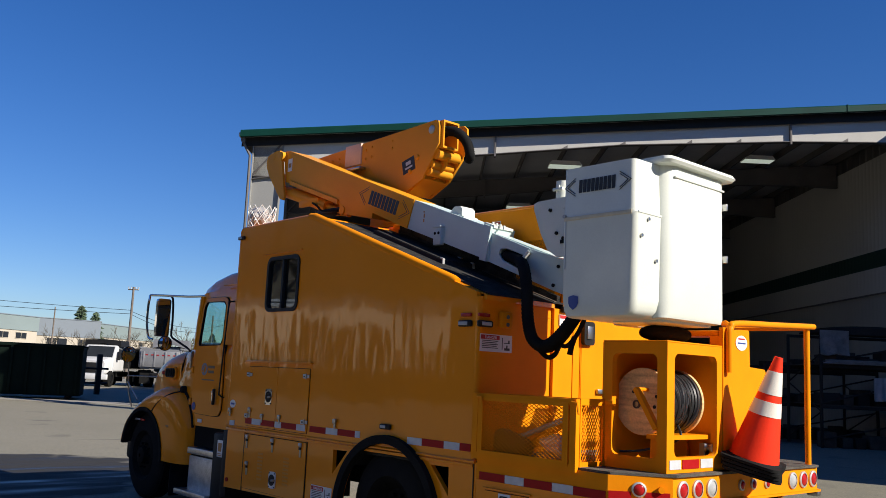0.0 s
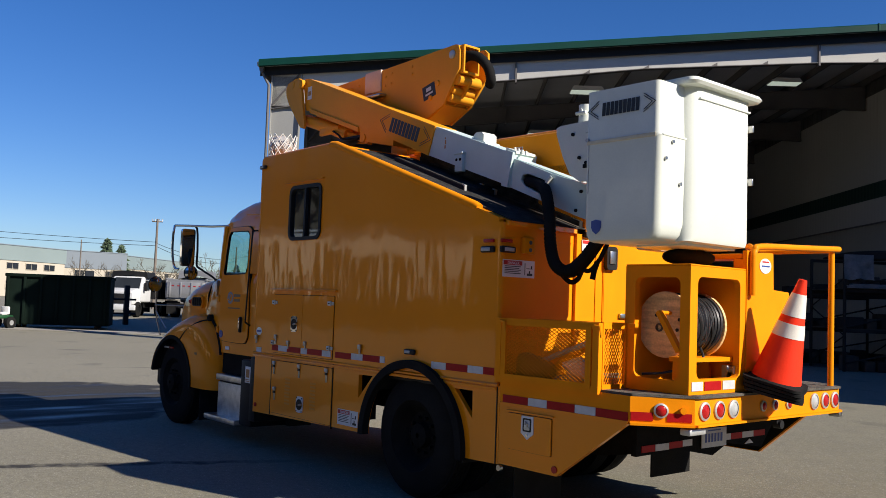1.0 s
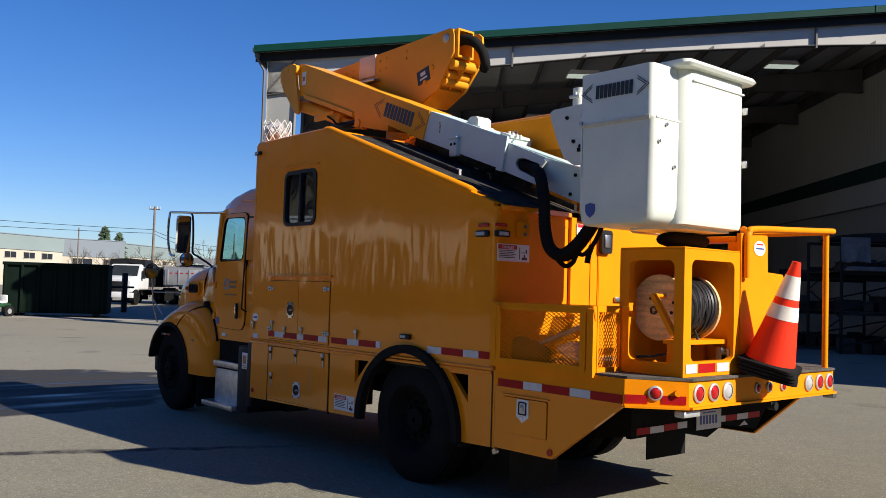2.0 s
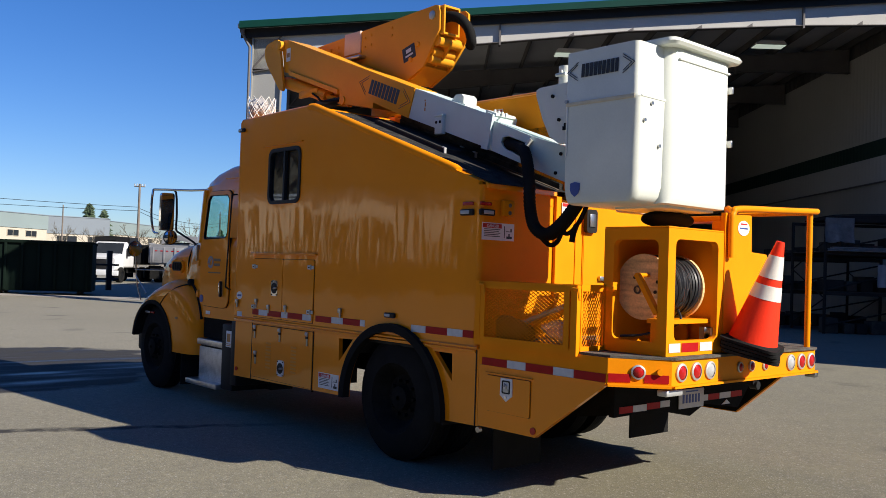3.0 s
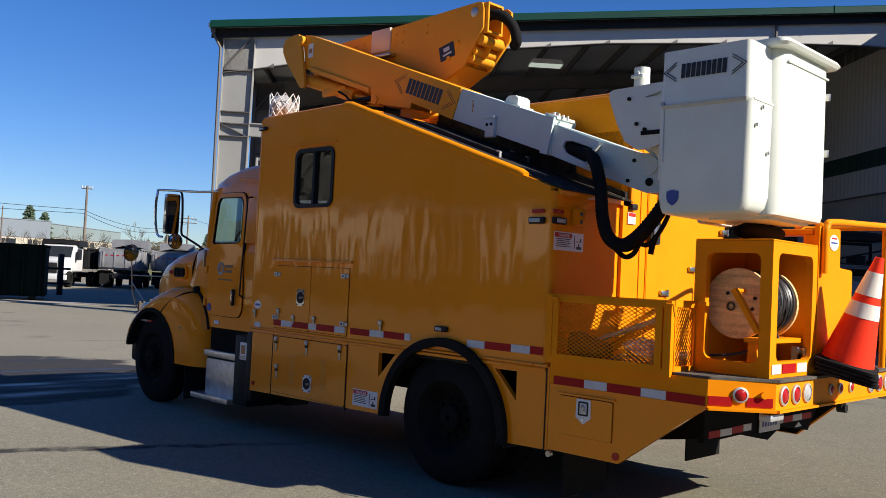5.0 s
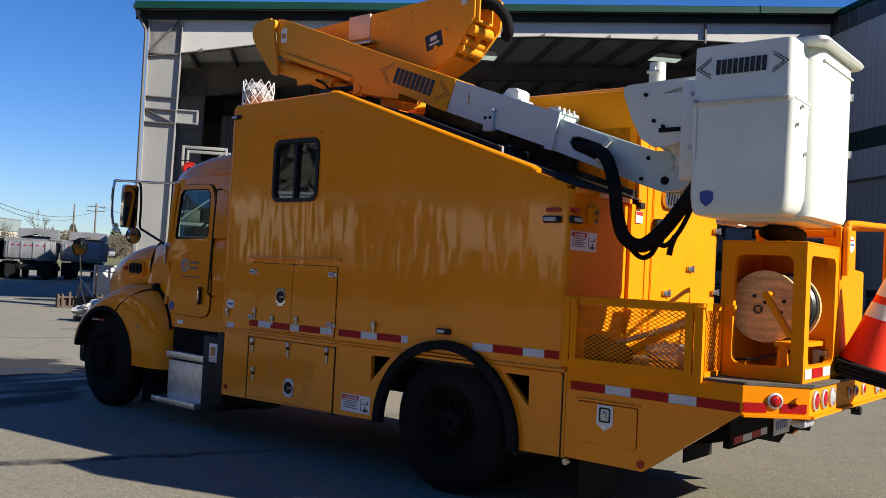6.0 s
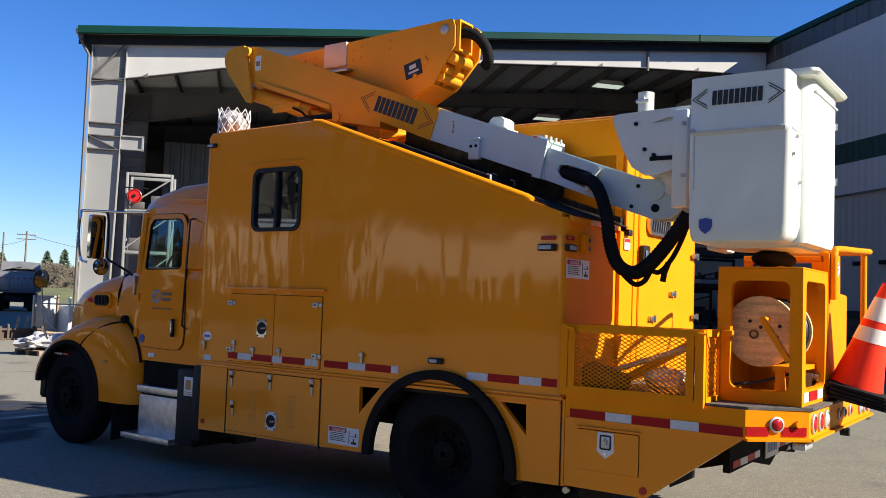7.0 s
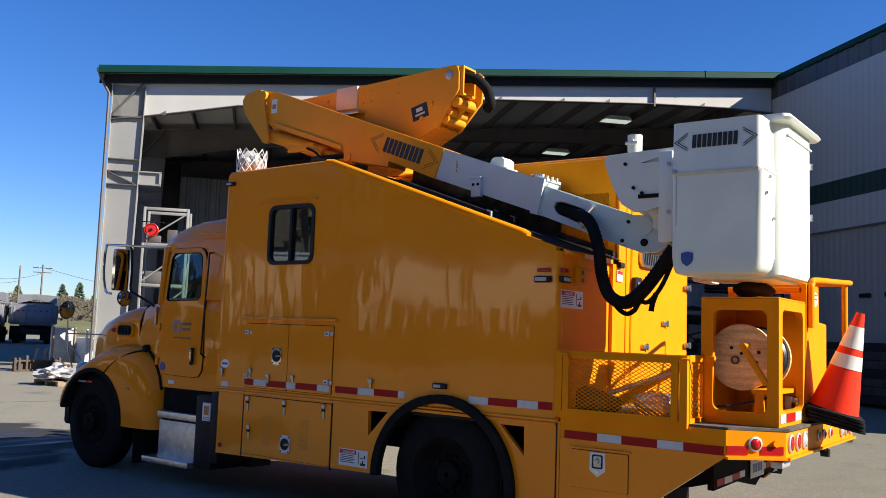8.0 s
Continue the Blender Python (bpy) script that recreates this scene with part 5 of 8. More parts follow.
for x in (-1.63, -2.79, 0.62):
    bm = B(); box(bm, x - 0.004, x + 0.004, -0.003, 0.02, 0.46 if x > 0 else 0.43, 1.04); tp("panel_seam", bm, black_paint, body)
# rubber arch
bm = B()
ring_o, ring_i = arc(-0.42, 0.47, 0.70, 181, -3, 36), arc(-0.42, 0.47, 0.63, 181, -3, 36)
plate(bm, [ring_o + ring_i[::-1]], "y", -0.05, 0.02)
arch = tp("wheel_arch", bm, black_rubber, body, "black rubber wheel arch lip")
bm = B()
plate(bm, [arc(-0.42, 0.47, 0.66, 142, -6, 36) + arc(-0.42, 0.47, 0.645, -6, 142, 36)], "y", 0.02, 0.72)
tp("arch_liner", bm, black_paint, body)

# double upper doors, hinges and locks
for u0, u1 in ((-2.785, -2.215), (-2.207, -1.65)):
    bm = B()
    plate(bm, [rrect(u0, u1, 1.085, 1.69, 0.012, 2)], "y", -0.010, -0.003)
    dr = tp("locker_door", bm, paint, body)
bm = B(); plate(bm, [rrect(-2.79, -1.645, 1.08, 1.695, 0.012, 2)], "y", -0.003, 0.0); tp("locker_door_seal", bm, black_rubber, body)
bm = B(); plate(bm, [rrect(-2.775, -1.63, 0.455, 1.005, 0.012, 2)], "y", 0.0, 0.004); tp("lower_door_seal", bm, black_rubber, body)
bm = B(); box(bm, -2.84, -1.61, -0.03, 0.0, 1.735, 1.755, 0.004); tp("door_drip_rail", bm, paint, body)
bm = B()
plate(bm, [rrect(-2.77, -1.635, 0.46, 1.0, 0.012, 2)], "y", -0.008, 0.0)
tp("lower_locker_door", bm, paint, body)


def rotary_lock(x, z, mt):
    bm = B(); plate(bm, [rrect(x - 0.062, x + 0.062, z - 0.08, z + 0.08, 0.03)], "y", -0.017, -0.009); tp("lock_plate", bm, mt, body)
    bm = B(); lathe(bm, [(0.054, -0.018), (0.054, -0.021), (0.05, -0.022), (0.046, -0.018)], (x, 0, z), "y", 24, caps=False); tp("lock_ring", bm, black_paint, body)
    bm = B(); lathe(bm, [(0.046, -0.0175), (0.046, -0.019), (0.03, -0.02), (0.002, -0.02)], (x, 0, z), "y", 24); tp("lock_dish", bm, black_paint, body)
    bm = B(); tube(bm, [(x + 0.002, -0.024, z - 0.004), (x + 0.03, -0.032, z), (x + 0.064, -0.03, z + 0.004)], 0.011, 6); tp("lock_handle", bm, steel, body)
    for dx, dz in ((-0.048, 0.065), (0.048, 0.065), (-0.048, -0.065), (0.048, -0.065)):
        bm = B(); cyl(bm, (x + dx, -0.017, z + dz), (x + dx, -0.021, z + dz), 0.007, seg=8); tp("lock_rivet", bm, black_paint, body)


rotary_lock(-2.355, 1.395, chrome)
rotary_lock(-2.185, 0.598, decal_white)


def hinge(x, z, horizontal=True, y=-0.02):
    bm = B()
    if horizontal:
        box(bm, x - 0.06, x - 0.002, y, y + 0.01, z - 0.02, z + 0.02, 0.003)
        box(bm, x + 0.006, x + 0.045, y, y + 0.01, z - 0.016, z + 0.016, 0.003)
        hg = tp("hinge", bm, galv, body)
        bm = B(); cyl(bm, (x + 0.002, y - 0.002, z - 0.026), (x + 0.002, y - 0.002, z + 0.026), 0.008, seg=8); tp("hinge_pin", bm, steel, body)
        bm = B(); box(bm, x - 0.045, x - 0.02, y - 0.002, y, z - 0.006, z + 0.006); tp("hinge_slot", bm, black_paint, body)
    else:
        box(bm, x - 0.013, x + 0.013, y + 0.002, y + 0.012, z - 0.09, z + 0.02, 0.003)
        tp("hinge", bm, steel, body)
        bm = B(); box(bm, x - 0.022, x + 0.022, y - 0.012, y + 0.01, z + 0.012, z + 0.045, 0.008); tp("hinge_knuckle", bm, galv, body)
        bm = B(); box(bm, x - 0.016, x + 0.016, y - 0.006, y + 0.01, z - 0.02, z + 0.004, 0.003); tp("hinge_clip", bm, black_paint, body)


hinge(-2.75, 1.607); hinge(-1.69, 1.62); hinge(-2.74, 1.185); hinge(-1.68, 1.19)
for x in (-2.715, -2.22, -1.72):
    hinge(x, 0.95, False)
hinge(-2.685, 0.685, False)


def strap_latch(x, z):
    bm = B()
    box(bm, x - 0.022, x + 0.022, -0.03, -0.008, z - 0.012, z + 0.03, 0.006)
    box(bm, x - 0.012, x + 0.012, -0.02, -0.008, z - 0.055, z - 0.01, 0.004)
    tp("strap_latch", bm, steel, body)


for x, z in ((-3.115, 1.215), (-2.705, 1.24), (-2.455, 1.19), (-2.128, 1.20), (-1.187, 1.225)):
    strap_latch(x, z)
# reflective tape along the body, each piece on its own
for x, x1, red, out, z in ((-2.78, -2.65, 1, 0.0105, 1.105), (-2.65, -2.472, 0, 0.0105, 1.105), (-2.472, -2.218, 1, 0.0105, 1.105), (-2.205, -2.086, 0, 0.0105, 1.105),
                           (-2.086, -1.815, 1, 0.0105, 1.107), (-1.815, -1.664, 0, 0.0105, 1.107), (-3.125, -3.02, 0, 0, 1.06), (-1.602, -1.336, 1, 0, 1.107), (-1.336, -1.151, 0, 0, 1.11),
                           (-1.151, -0.887, 1, 0, 1.112), (-0.887, -0.814, 0, 0, 1.114), (-0.17, 0.015, 0, 0, 1.12), (0.015, 0.279, 1, 0, 1.122), (0.279, 0.46, 0, 0, 1.123), (0.46, 0.582, 1, 0, 1.125)):
    bm = B(); box(bm, x, x1 - 0.002, -out - 0.004, -out - 0.0005, z, z + 0.057); tp("tape_piece", bm, red_tape if red else white_tape, body)
# side marker lamp, corner lamp, body lamps
bm = B(); box(bm, -0.52, -0.38, -0.03, 0.0, 1.215, 1.26, 0.012); tp("side_lamp", bm, black_paint, body)
bm = B(); box(bm, -0.50, -0.43, -0.036, -0.03, 1.225, 1.25, 0.004); tp("side_lamp_lens", bm, clear_lens, body)
bm = B(); box(bm, -3.21, -3.08, -0.03, 0.0, 3.06, 3.10, 0.012); tp("corner_lamp", bm, black_paint, body)
bm = B(); box(bm, -3.19, -3.12, -0.034, -0.03, 3.068, 3.09, 0.003); tp("corner_lamp_lens", bm, clear_lens, body)
bm = B(); box(bm, 0.427, 0.541, -0.02, 0.0, 2.152, 2.18, 0.006); tp("red_marker", bm, red_lens, body)
bm = B(); box(bm, 0.405, 0.553, -0.03, 0.0, 2.073, 2.124, 0.012); tp("scene_lamp", bm, black_paint, body)
bm = B(); box(bm, 0.42, 0.52, -0.036, -0.03, 2.084, 2.113, 0.004); tp("scene_lamp_lens", bm, clear_lens, body)
bm = B(); box(bm, XN, XN + 0.02, -0.02, 0.10, 2.152, 2.18, 0.006); tp("red_marker", bm, red_lens, body)
bm = B(); box(bm, XN, XN + 0.03, -0.03, 0.13, 2.073, 2.124, 0.012); tp("scene_lamp", bm, black_paint, body)
bm = B(); box(bm, XN + 0.03, XN + 0.036, 0.0, 0.105, 2.084, 2.113, 0.004); tp("scene_lamp_lens", bm, clear_lens, body)
bm = B(); box(bm, XN, XN + 0.05, 0.20, 0.325, 2.075, 2.205, 0.015); tp("socket_box", bm, paint_flat, body, "yellow socket cover on the rear wall")
for z in (2.105, 2.165):
    bm = B(); cyl(bm, (XN + 0.05, 0.265, z), (XN + 0.055, 0.265, z), 0.016); tp("socket_hole", bm, hall_dark, body)


def danger_label(axis, u0, v0, w, h, face, sgn, parent):
    """White safety label with a red DANGER heading, bars for its small print and a small diagram."""
    a, b = face, face + sgn * 0.002
    c = face + sgn * 0.0035
    bm = B(); bars(bm, axis, a, b, [(u0, u0 + w, v0, v0 + h)]); lab = tp("safety_label", bm, decal_white, parent, "white safety label with red heading")
    bm = B(); bars(bm, axis, b, c, [(u0 + 0.02 * w, u0 + 0.60 * w, v0 + 0.70 * h, v0 + 0.95 * h)]); tp("label_heading", bm, decal_red, parent)
    ts = h * 0.24
    if axis == "y":
        m = Matrix.Translation((u0 + 0.14 * w, c - 0.0012, v0 + 0.735 * h)) @ pose(0, 0, 0, 90, 0, 0)
    else:
        m = Matrix.Translation((c + 0.0012, u0 + 0.14 * w, v0 + 0.735 * h)) @ pose(0, 0, 0, 90, 0, 90)
    bm = lettering("DANGER", ts, m)
    tp("label_word", bm, decal_white, parent, smooth=0)
    bm = B()
    rows = [(u0 + 0.06 * w, u0 + (0.56 - 0.05 * (k % 2)) * w, v0 + (0.60 - 0.1 * k) * h, v0 + (0.64 - 0.1 * k) * h) for k in range(5)]
    rows += [(u0 + 0.68 * w, u0 + 0.70 * w, v0 + 0.15 * h, v0 + 0.85 * h), (u0 + 0.76 * w, u0 + 0.93 * w, v0 + 0.12 * h, v0 + 0.26 * h), (u0 + 0.82 * w, u0 + 0.86 * w, v0 + 0.26 * h, v0 + 0.42 * h),
             (u0 + 0.74 * w, u0 + 0.93 * w, v0 + 0.52 * h, v0 + 0.56 * h), (u0 + 0.88 * w, u0 + 0.92 * w, v0 + 0.56 * h, v0 + 0.72 * h)]
    bars(bm, axis, b, c, rows)
    tp("label_print", bm, decal_black, parent)


danger_label("y", -1.525, 0.492, 0.33, 0.145, 0.003, -1, body)
danger_label("x", 0.014, 1.888, 0.355, 0.135, XN, 1, body)
# small round sticker, faint printed columns
bm = B(); lathe(bm, [(0.06, -0.002), (0.06, 0.0), (0.01, 0.0)], (-3.09, 0, 1.29), "y", 24); bm.transform(Matrix.Translation((0, 0, 1.29)) @ Matrix.Diagonal((1, 1, 0.7, 1)) @ Matrix.Translation((0, 0, -1.29))); tp("round_sticker", bm, decal_white, body)
bm = B(); bars(bm, "y", -0.0035, -0.002, [(-3.13, -3.05, 1.28, 1.30)]); tp("sticker_print", bm, decal_blue, body)
faded = material("faded print", (0.72, 0.25, 0.006), 0.5)
for u, n_rows in ((-2.49, 8), (-2.01, 8)):
    bm = B(); bars(bm, "y", -0.0095, -0.008, [(u, u + 0.1, 0.57 + 0.035 * k, 0.59 + 0.035 * k) for k in range(n_rows)]); tp("faded_print", bm, faded, body)
bm = B(); cyl(bm, (-3.1, 0.01, 0.5), (-3.1, -0.006, 0.5), 0.022); tp("side_reflector", bm, red_lens, body)

# rear wall door, handle, hinges, louvre, tag
bm = B(); plate(bm, [rrect(1.19, 1.95, 1.16, 3.1, 0.02, 2)], "x", XR, XR + 0.012); rd = tp("rear_door", bm, paint_flat, body)
for y in (1.087, 1.185, 1.885):
    bm = B(); box(bm, XR, XR + 0.008, y - 0.004, y + 0.004, 1.12, 3.15); tp("door_seal", bm, paint_flat, body)
bm = B(); plate(bm, [rrect(1.18, 1.32, 2.0, 2.2, 0.03)], "x", XR + 0.012, XR + 0.05); tp("door_handle", bm, black_paint, body)
bm = B(); box(bm, XR + 0.05, XR + 0.06, 1.21, 1.29, 2.05, 2.16, 0.004); tp("handle_paddle", bm, steel, body)
bm = B(); plate(bm, [rrect(1.32, 1.78, 2.30, 2.48, 0.06), rrect(1.345, 1.755, 2.325, 2.455, 0.045)], "x", XR + 0.012, XR + 0.045); tp("louvre", bm, steel, body)
for k in range(8):
    bm = B(); y = 1.37 + k * 0.05; plate(bm, [[(y, 2.33), (y + 0.02, 2.33), (y + 0.05, 2.45), (y + 0.03, 2.45)]], "x", XR + 0.013, XR + 0.03); tp("louvre_slat", bm, steel, body)
bm = B(); box(bm, XR + 0.012, XR + 0.015, 1.345, 1.755, 2.325, 2.455); tp("louvre_back", bm, black_paint, body)
for y, z in ((1.45, 1.61), (2.46, 1.633), (1.90, 1.825), (2.45, 2.185)):
    bm = B(); box(bm, XR + 0.01, XR + 0.04, y - 0.06, y + 0.06, z - 0.02, z + 0.02, 0.006); cyl(bm, (XR + 0.03, y + 0.05, z - 0.03), (XR + 0.03, y + 0.05, z + 0.03), 0.012, seg=8); tp("door_hasp", bm, steel, body)
bm = B(); box(bm, XR, XR + 0.012, 0.895, 1.0, 2.145, 2.235); tp("hanging_tag", bm, decal_white, body, "small red and white hanging tag")
bm = B(); box(bm, XR + 0.012, XR + 0.015, 0.90, 0.995, 2.205, 2.232); tp("tag_heading", bm, decal_red, body)
bm = B(); box(bm, XR, XR + 0.04, 0.91, 0.99, 2.255, 2.305, 0.01); tp("tag_hook", bm, black_paint, body)

# roof-top wire guard with pale bundle
bm = B()
for k in range(11):
    a = 2 * math.pi * k / 11
    for s in (1, -1):
        pts = []
        for j in range(5):
            q = a + s * j * 0.2856
            pts.append((-3.06 + 0.15 * math.cos(q), 0.165 + 0.15 * math.sin(q), 3.20 + 0.062 * j))
        tube(bm, pts, 0.0045, 4)
guard = tp("wire_guard", bm, white_paint, body, "white wire guard on the roof")
bm = B()
bmesh.ops.create_icosphere(bm, subdivisions=3, radius=0.125)
for v in bm.verts:
    v.co = v.co * (1 + 0.35 * noise.noise(v.co * 22)) + Vector((-3.075, 0.16, 3.315))
tp("wrapped_lamp", bm, plastic_film, body, "white wrapped beacon inside the guard", smooth=20)

# ---- rear deck ----
deck_loop = [(XR - 0.01, 0.0), (1.87, 0.0), (2.17, 0.29), (2.17, 2.30), (1.92, WID), (XR - 0.01, WID)]
bm = B(); plate(bm, [deck_loop], "z", 1.085, 1.1); deck = tp("rear_deck", bm, paint_flat, None, "yellow rear work deck")
bm = B(); plate(bm, [[(XR + 0.01, 0.01), (1.88, 0.01), (2.19, 0.30), (2.19, 2.29), (1.93, WID - 0.01), (XR + 0.01, WID - 0.01)]], "z", 1.101, 1.118); tp("deck_covering", bm, deck_grip, deck, "grey gritty deck covering")
band_o = [(XR, 0.0), (1.87, 0.0), (2.17, 0.29), (2.17, 2.30), (1.92, WID), (XR, WID)]
for a, b in zip(band_o, band_o[1:]):
    d = Vector((b[0] - a[0], b[1] - a[1], 0)); d.normalize(); nn = Vector((d.y, -d.x, 0))
    bm = B()
    A0, B0 = Vector((*a, 0)), Vector((*b, 0))
    prof = [(0.0, 0.93), (0.0, 1.085), (-0.03, 1.085), (-0.03, 0.95), (-0.03, 0.93)]
    loft(bm, [[A0 + nn * o + Vector((0, 0, z)) for o, z in prof], [B0 + nn * o + Vector((0, 0, z)) for o, z in prof]])
    tp("deck_band", bm, paint_flat, deck)
    bm = B()
    prof = [(0.03, 0.915), (0.03, 0.93), (-0.06, 0.93), (-0.06, 0.915)]
    if abs(d.x) < 0.99:
        loft(bm, [[A0 + nn * o + Vector((0, 0, z)) for o, z in prof], [B0 + nn * o + Vector((0, 0, z)) for o, z in prof]])
        tp("deck_lip", bm, paint_flat, deck)
    else:
        bm.free()
# skirts
for y0, y1, xa, xb in ((0.0, 0.04, 1.24, 1.85), (WID - 0.04, WID, 1.40, 1.91)):
    bm = B(); plate(bm, [[(0.652, 0.47), (xa, 0.47), (xb, 0.915), (xb, 0.928), (0.652, 0.928)]], "y", y0, y1); tp("skirt", bm, paint, deck)
# black plate puts the shade on the far skirt's inner face into colour
bm = B(); plate(bm, [[(0.66, 0.478), (1.39, 0.478), (1.89, 0.915), (0.66, 0.915)]], "y", WID - 0.05, WID - 0.041); tp("skirt_shade_panel", bm, wheel_black, deck, "black panel painted as the skirt's shaded inside")
bm = B(); plate(bm, [rrect(0.747, 1.193, 0.597, 0.868, 0.01, 2)], "y", -0.003, 0.0); tp("skirt_door_seal", bm, black_rubber, deck)
bm = B(); plate(bm, [rrect(0.75, 1.19, 0.60, 0.865, 0.01, 2)], "y", -0.012, -0.003); tp("skirt_door", bm, paint, deck)
bm = B(); box(bm, 0.735, 1.21, -0.016, 0.0, 0.876, 0.886); tp("skirt_door_trim", bm, paint, deck)
bm = B(); box(bm, 0.655, 1.86, -0.006, 0.0, 0.925, 0.935); tp("skirt_moulding", bm, paint, deck)
bm = B(); plate(bm, [[(0.905, 0.86), (1.02, 0.86), (1.024, 0.735), (0.963, 0.69), (0.901, 0.735)]], "y", -0.020, -0.012); tp("latch_plate", bm, decal_white, deck)
bm = B(); plate(bm, [rrect(0.922, 1.004, 0.748, 0.845, 0.01, 2), rrect(0.932, 0.994, 0.758, 0.835, 0.008, 2)], "y", -0.024, -0.020); tp("latch_rim", bm, black_paint, deck)
bm = B(); plate(bm, [rrect(0.934, 0.992, 0.76, 0.785, 0.008, 2)], "y", -0.024, -0.020); tp("latch_dish", bm, galv, deck)
bm = B(); tube(bm, [(0.95, -0.026, 0.80), (0.963, -0.034, 0.822), (0.978, -0.03, 0.81), (0.97, -0.026, 0.785)], 0.006, 6); tp("latch_handle", bm, steel, deck)
bm = B(); cyl(bm, (0.963, -0.020, 0.722), (0.963, -0.026, 0.722), 0.01, seg=10); tp("latch_key", bm, chrome, deck)
bm = B(); cyl(bm, (1.225, 0.0, 0.515), (1.225, -0.008, 0.515), 0.026); tp("round_reflector", bm, red_lens, deck)
bm = B(); cyl(bm, (0.675, 0.01, 0.44), (0.675, -0.02, 0.44), 0.022); tp("tow_eye", bm, steel, deck)
x = 0.687
for ln, red in ((0.263, 1), (0.187, 0), (0.263, 1), (0.186, 0), (0.272, 1)):
    bm = B(); box(bm, x, x + ln - 0.002, -0.004, -0.0005, 0.936, 0.993); tp("tape_piece", bm, red_tape if red else white_tape, deck); x += ln
ch = Vector((2.17 - 1.87, 0.29, 0)); chl = ch.length; ch.normalize(); chn = Vector((ch.y, -ch.x, 0))
for u0, u1 in ((0.005, 0.15), (0.24, 0.40)):
    bm = B()
    p0, p1 = Vector((1.87, 0, 0)) + ch * u0 + chn * 0.001, Vector((1.87, 0, 0)) + ch * u1 + chn * 0.001
    loft(bm, [[p0 + Vector((0, 0, z)) + chn * o for o, z in ((0, 0.945), (0, 1.0), (0.004, 1.0), (0.004, 0.945))], [p1 + Vector((0, 0, z)) + chn * o for o, z in ((0, 0.945), (0, 1.0), (0.004, 1.0), (0.004, 0.945))]])
    tp("tape_piece", bm, red_tape, deck)


def round_lamp(c, nrm, lens, k=1.0):
    c, nrm = Vector(c), Vector(nrm)
    q = nrm.to_track_quat("Z", "Y").to_matrix().to_4x4()
    bm = B(); lathe(bm, [(0.045 * k, 0.0), (0.062 * k, 0.0), (0.062 * k, 0.012), (0.048 * k, 0.016)], (0, 0, 0), "z", 28, caps=False); bm.transform(Matrix.Translation(c) @ q); bz = tp("lamp_bezel", bm, galv, deck)
    bm = B(); lathe(bm, [(0.001, 0.026), (0.03 * k, 0.022), (0.047 * k, 0.012), (0.047 * k, 0.004)][::-1], (0, 0, 0), "z", 24); bm.transform(Matrix.Translation(c) @ q); tp("lamp_lens", bm, lens, deck)


mid = Vector((1.87, 0, 1.015)) + ch * 0.2
round_lamp(mid, chn, red_lens, 0.78)
bm = B(); cyl(bm, Vector((2.12, 0.235, 1.02)), Vector((2.12, 0.235, 1.02)) + chn * 0.02, 0.022); tp("bolt_cap", bm, paint_flat, deck)
for y, ln in ((0.396, red_lens), (0.572, red_lens), (0.744, clear_lens), (1.138, red_lens), (1.30, red_lens), (1.498, red_lens), (1.89, clear_lens), (2.06, red_lens), (2.22, red_lens)):
    round_lamp((2.17, y, 1.015), (1, 0, 0), ln, 0.62 if 1.0 < y < 1.6 else 1.0)
for y in (2.34,):
    bm = B(); box(bm, 2.08, 2.17, y - 0.03, y + 0.03, 0.87, 0.915, 0.01); tp("corner_bracket", bm, steel, deck)
bm = B(); cyl(bm, (2.14, 1.36, 0.872), (2.2, 1.36, 0.872), 0.03); box(bm, 2.08, 2.18, 1.32, 1.40, 0.88, 0.915); tp("trailer_socket", bm, black_paint, deck)
bm = B(); plate(bm, [[(0.34, 0.645), (0.86, 0.655), (1.29, 0.578), (1.50, 0.656), (2.0, 0.588), (2.27, 0.86), (0.34, 0.86)]], "x", 1.63, 1.675); rb = tp("tow_beam", bm, wheel_black, deck)
for y0, y1, z, red in ((0.395, 0.556, 0.668, 1), (0.556, 0.723, 0.668, 0), (0.723, 0.891, 0.672, 1), (0.891, 1.015, 0.675, 0), (1.462, 1.54, 0.682, 0), (1.54, 1.706, 0.682, 1), (1.706, 1.875, 0.682, 0), (1.875, 2.051, 0.682, 1)):
    bm = B(); box(bm, 1.6755, 1.68, y0, y1 - 0.004, z, z + 0.047); tp("tape_piece", bm, red_tape if red else white_tape, deck)
bm = B(); plate(bm, [[(1.74, 0.632), (1.87, 0.632), (1.815, 0.668)]], "x", 1.6755, 1.68); tp("tape_piece", bm, white_tape, deck)
bm = B(); box(bm, 1.682, 1.692, 1.12, 1.455, 0.645, 0.79, 0.003); tp("number_plate", bm, white_tape, deck, "blue and white licence plate")
bm = B(); bars(bm, "x", 1.692, 1.694, [(1.16 + 0.042 * k, 1.185 + 0.042 * k, 0.685, 0.75) for k in range(6)] + [(1.2, 1.37, 0.768, 0.778)]); tp("plate_characters", bm, decal_blue, deck)
bm = B(); box(bm, 2.08, 2.16, 0.255, 0.445, 0.858, 0.902, 0.01); tp("plate_lamp", bm, galv, deck)
for y0, y1, z0 in ((0.12, 0.66, 0.12), (1.85, 2.44, 0.19)):
    bm = B(); plate(bm, [[(y0, z0), (y1, z0), (y1, 0.95), (y0, 0.95)]], "x", 0.70, 0.712); tp("mud_flap", bm, black_rubber, deck)
for y in (0.76, 1.70):
    bm = B(); plate(bm, [[(0.75, 0.92), (1.63, 0.92), (1.63, 0.66), (1.35, 0.58), (1.0, 0.52), (0.75, 0.52)]], "y", y, y + 0.02); tp("hitch_plate", bm, wheel_black, deck)

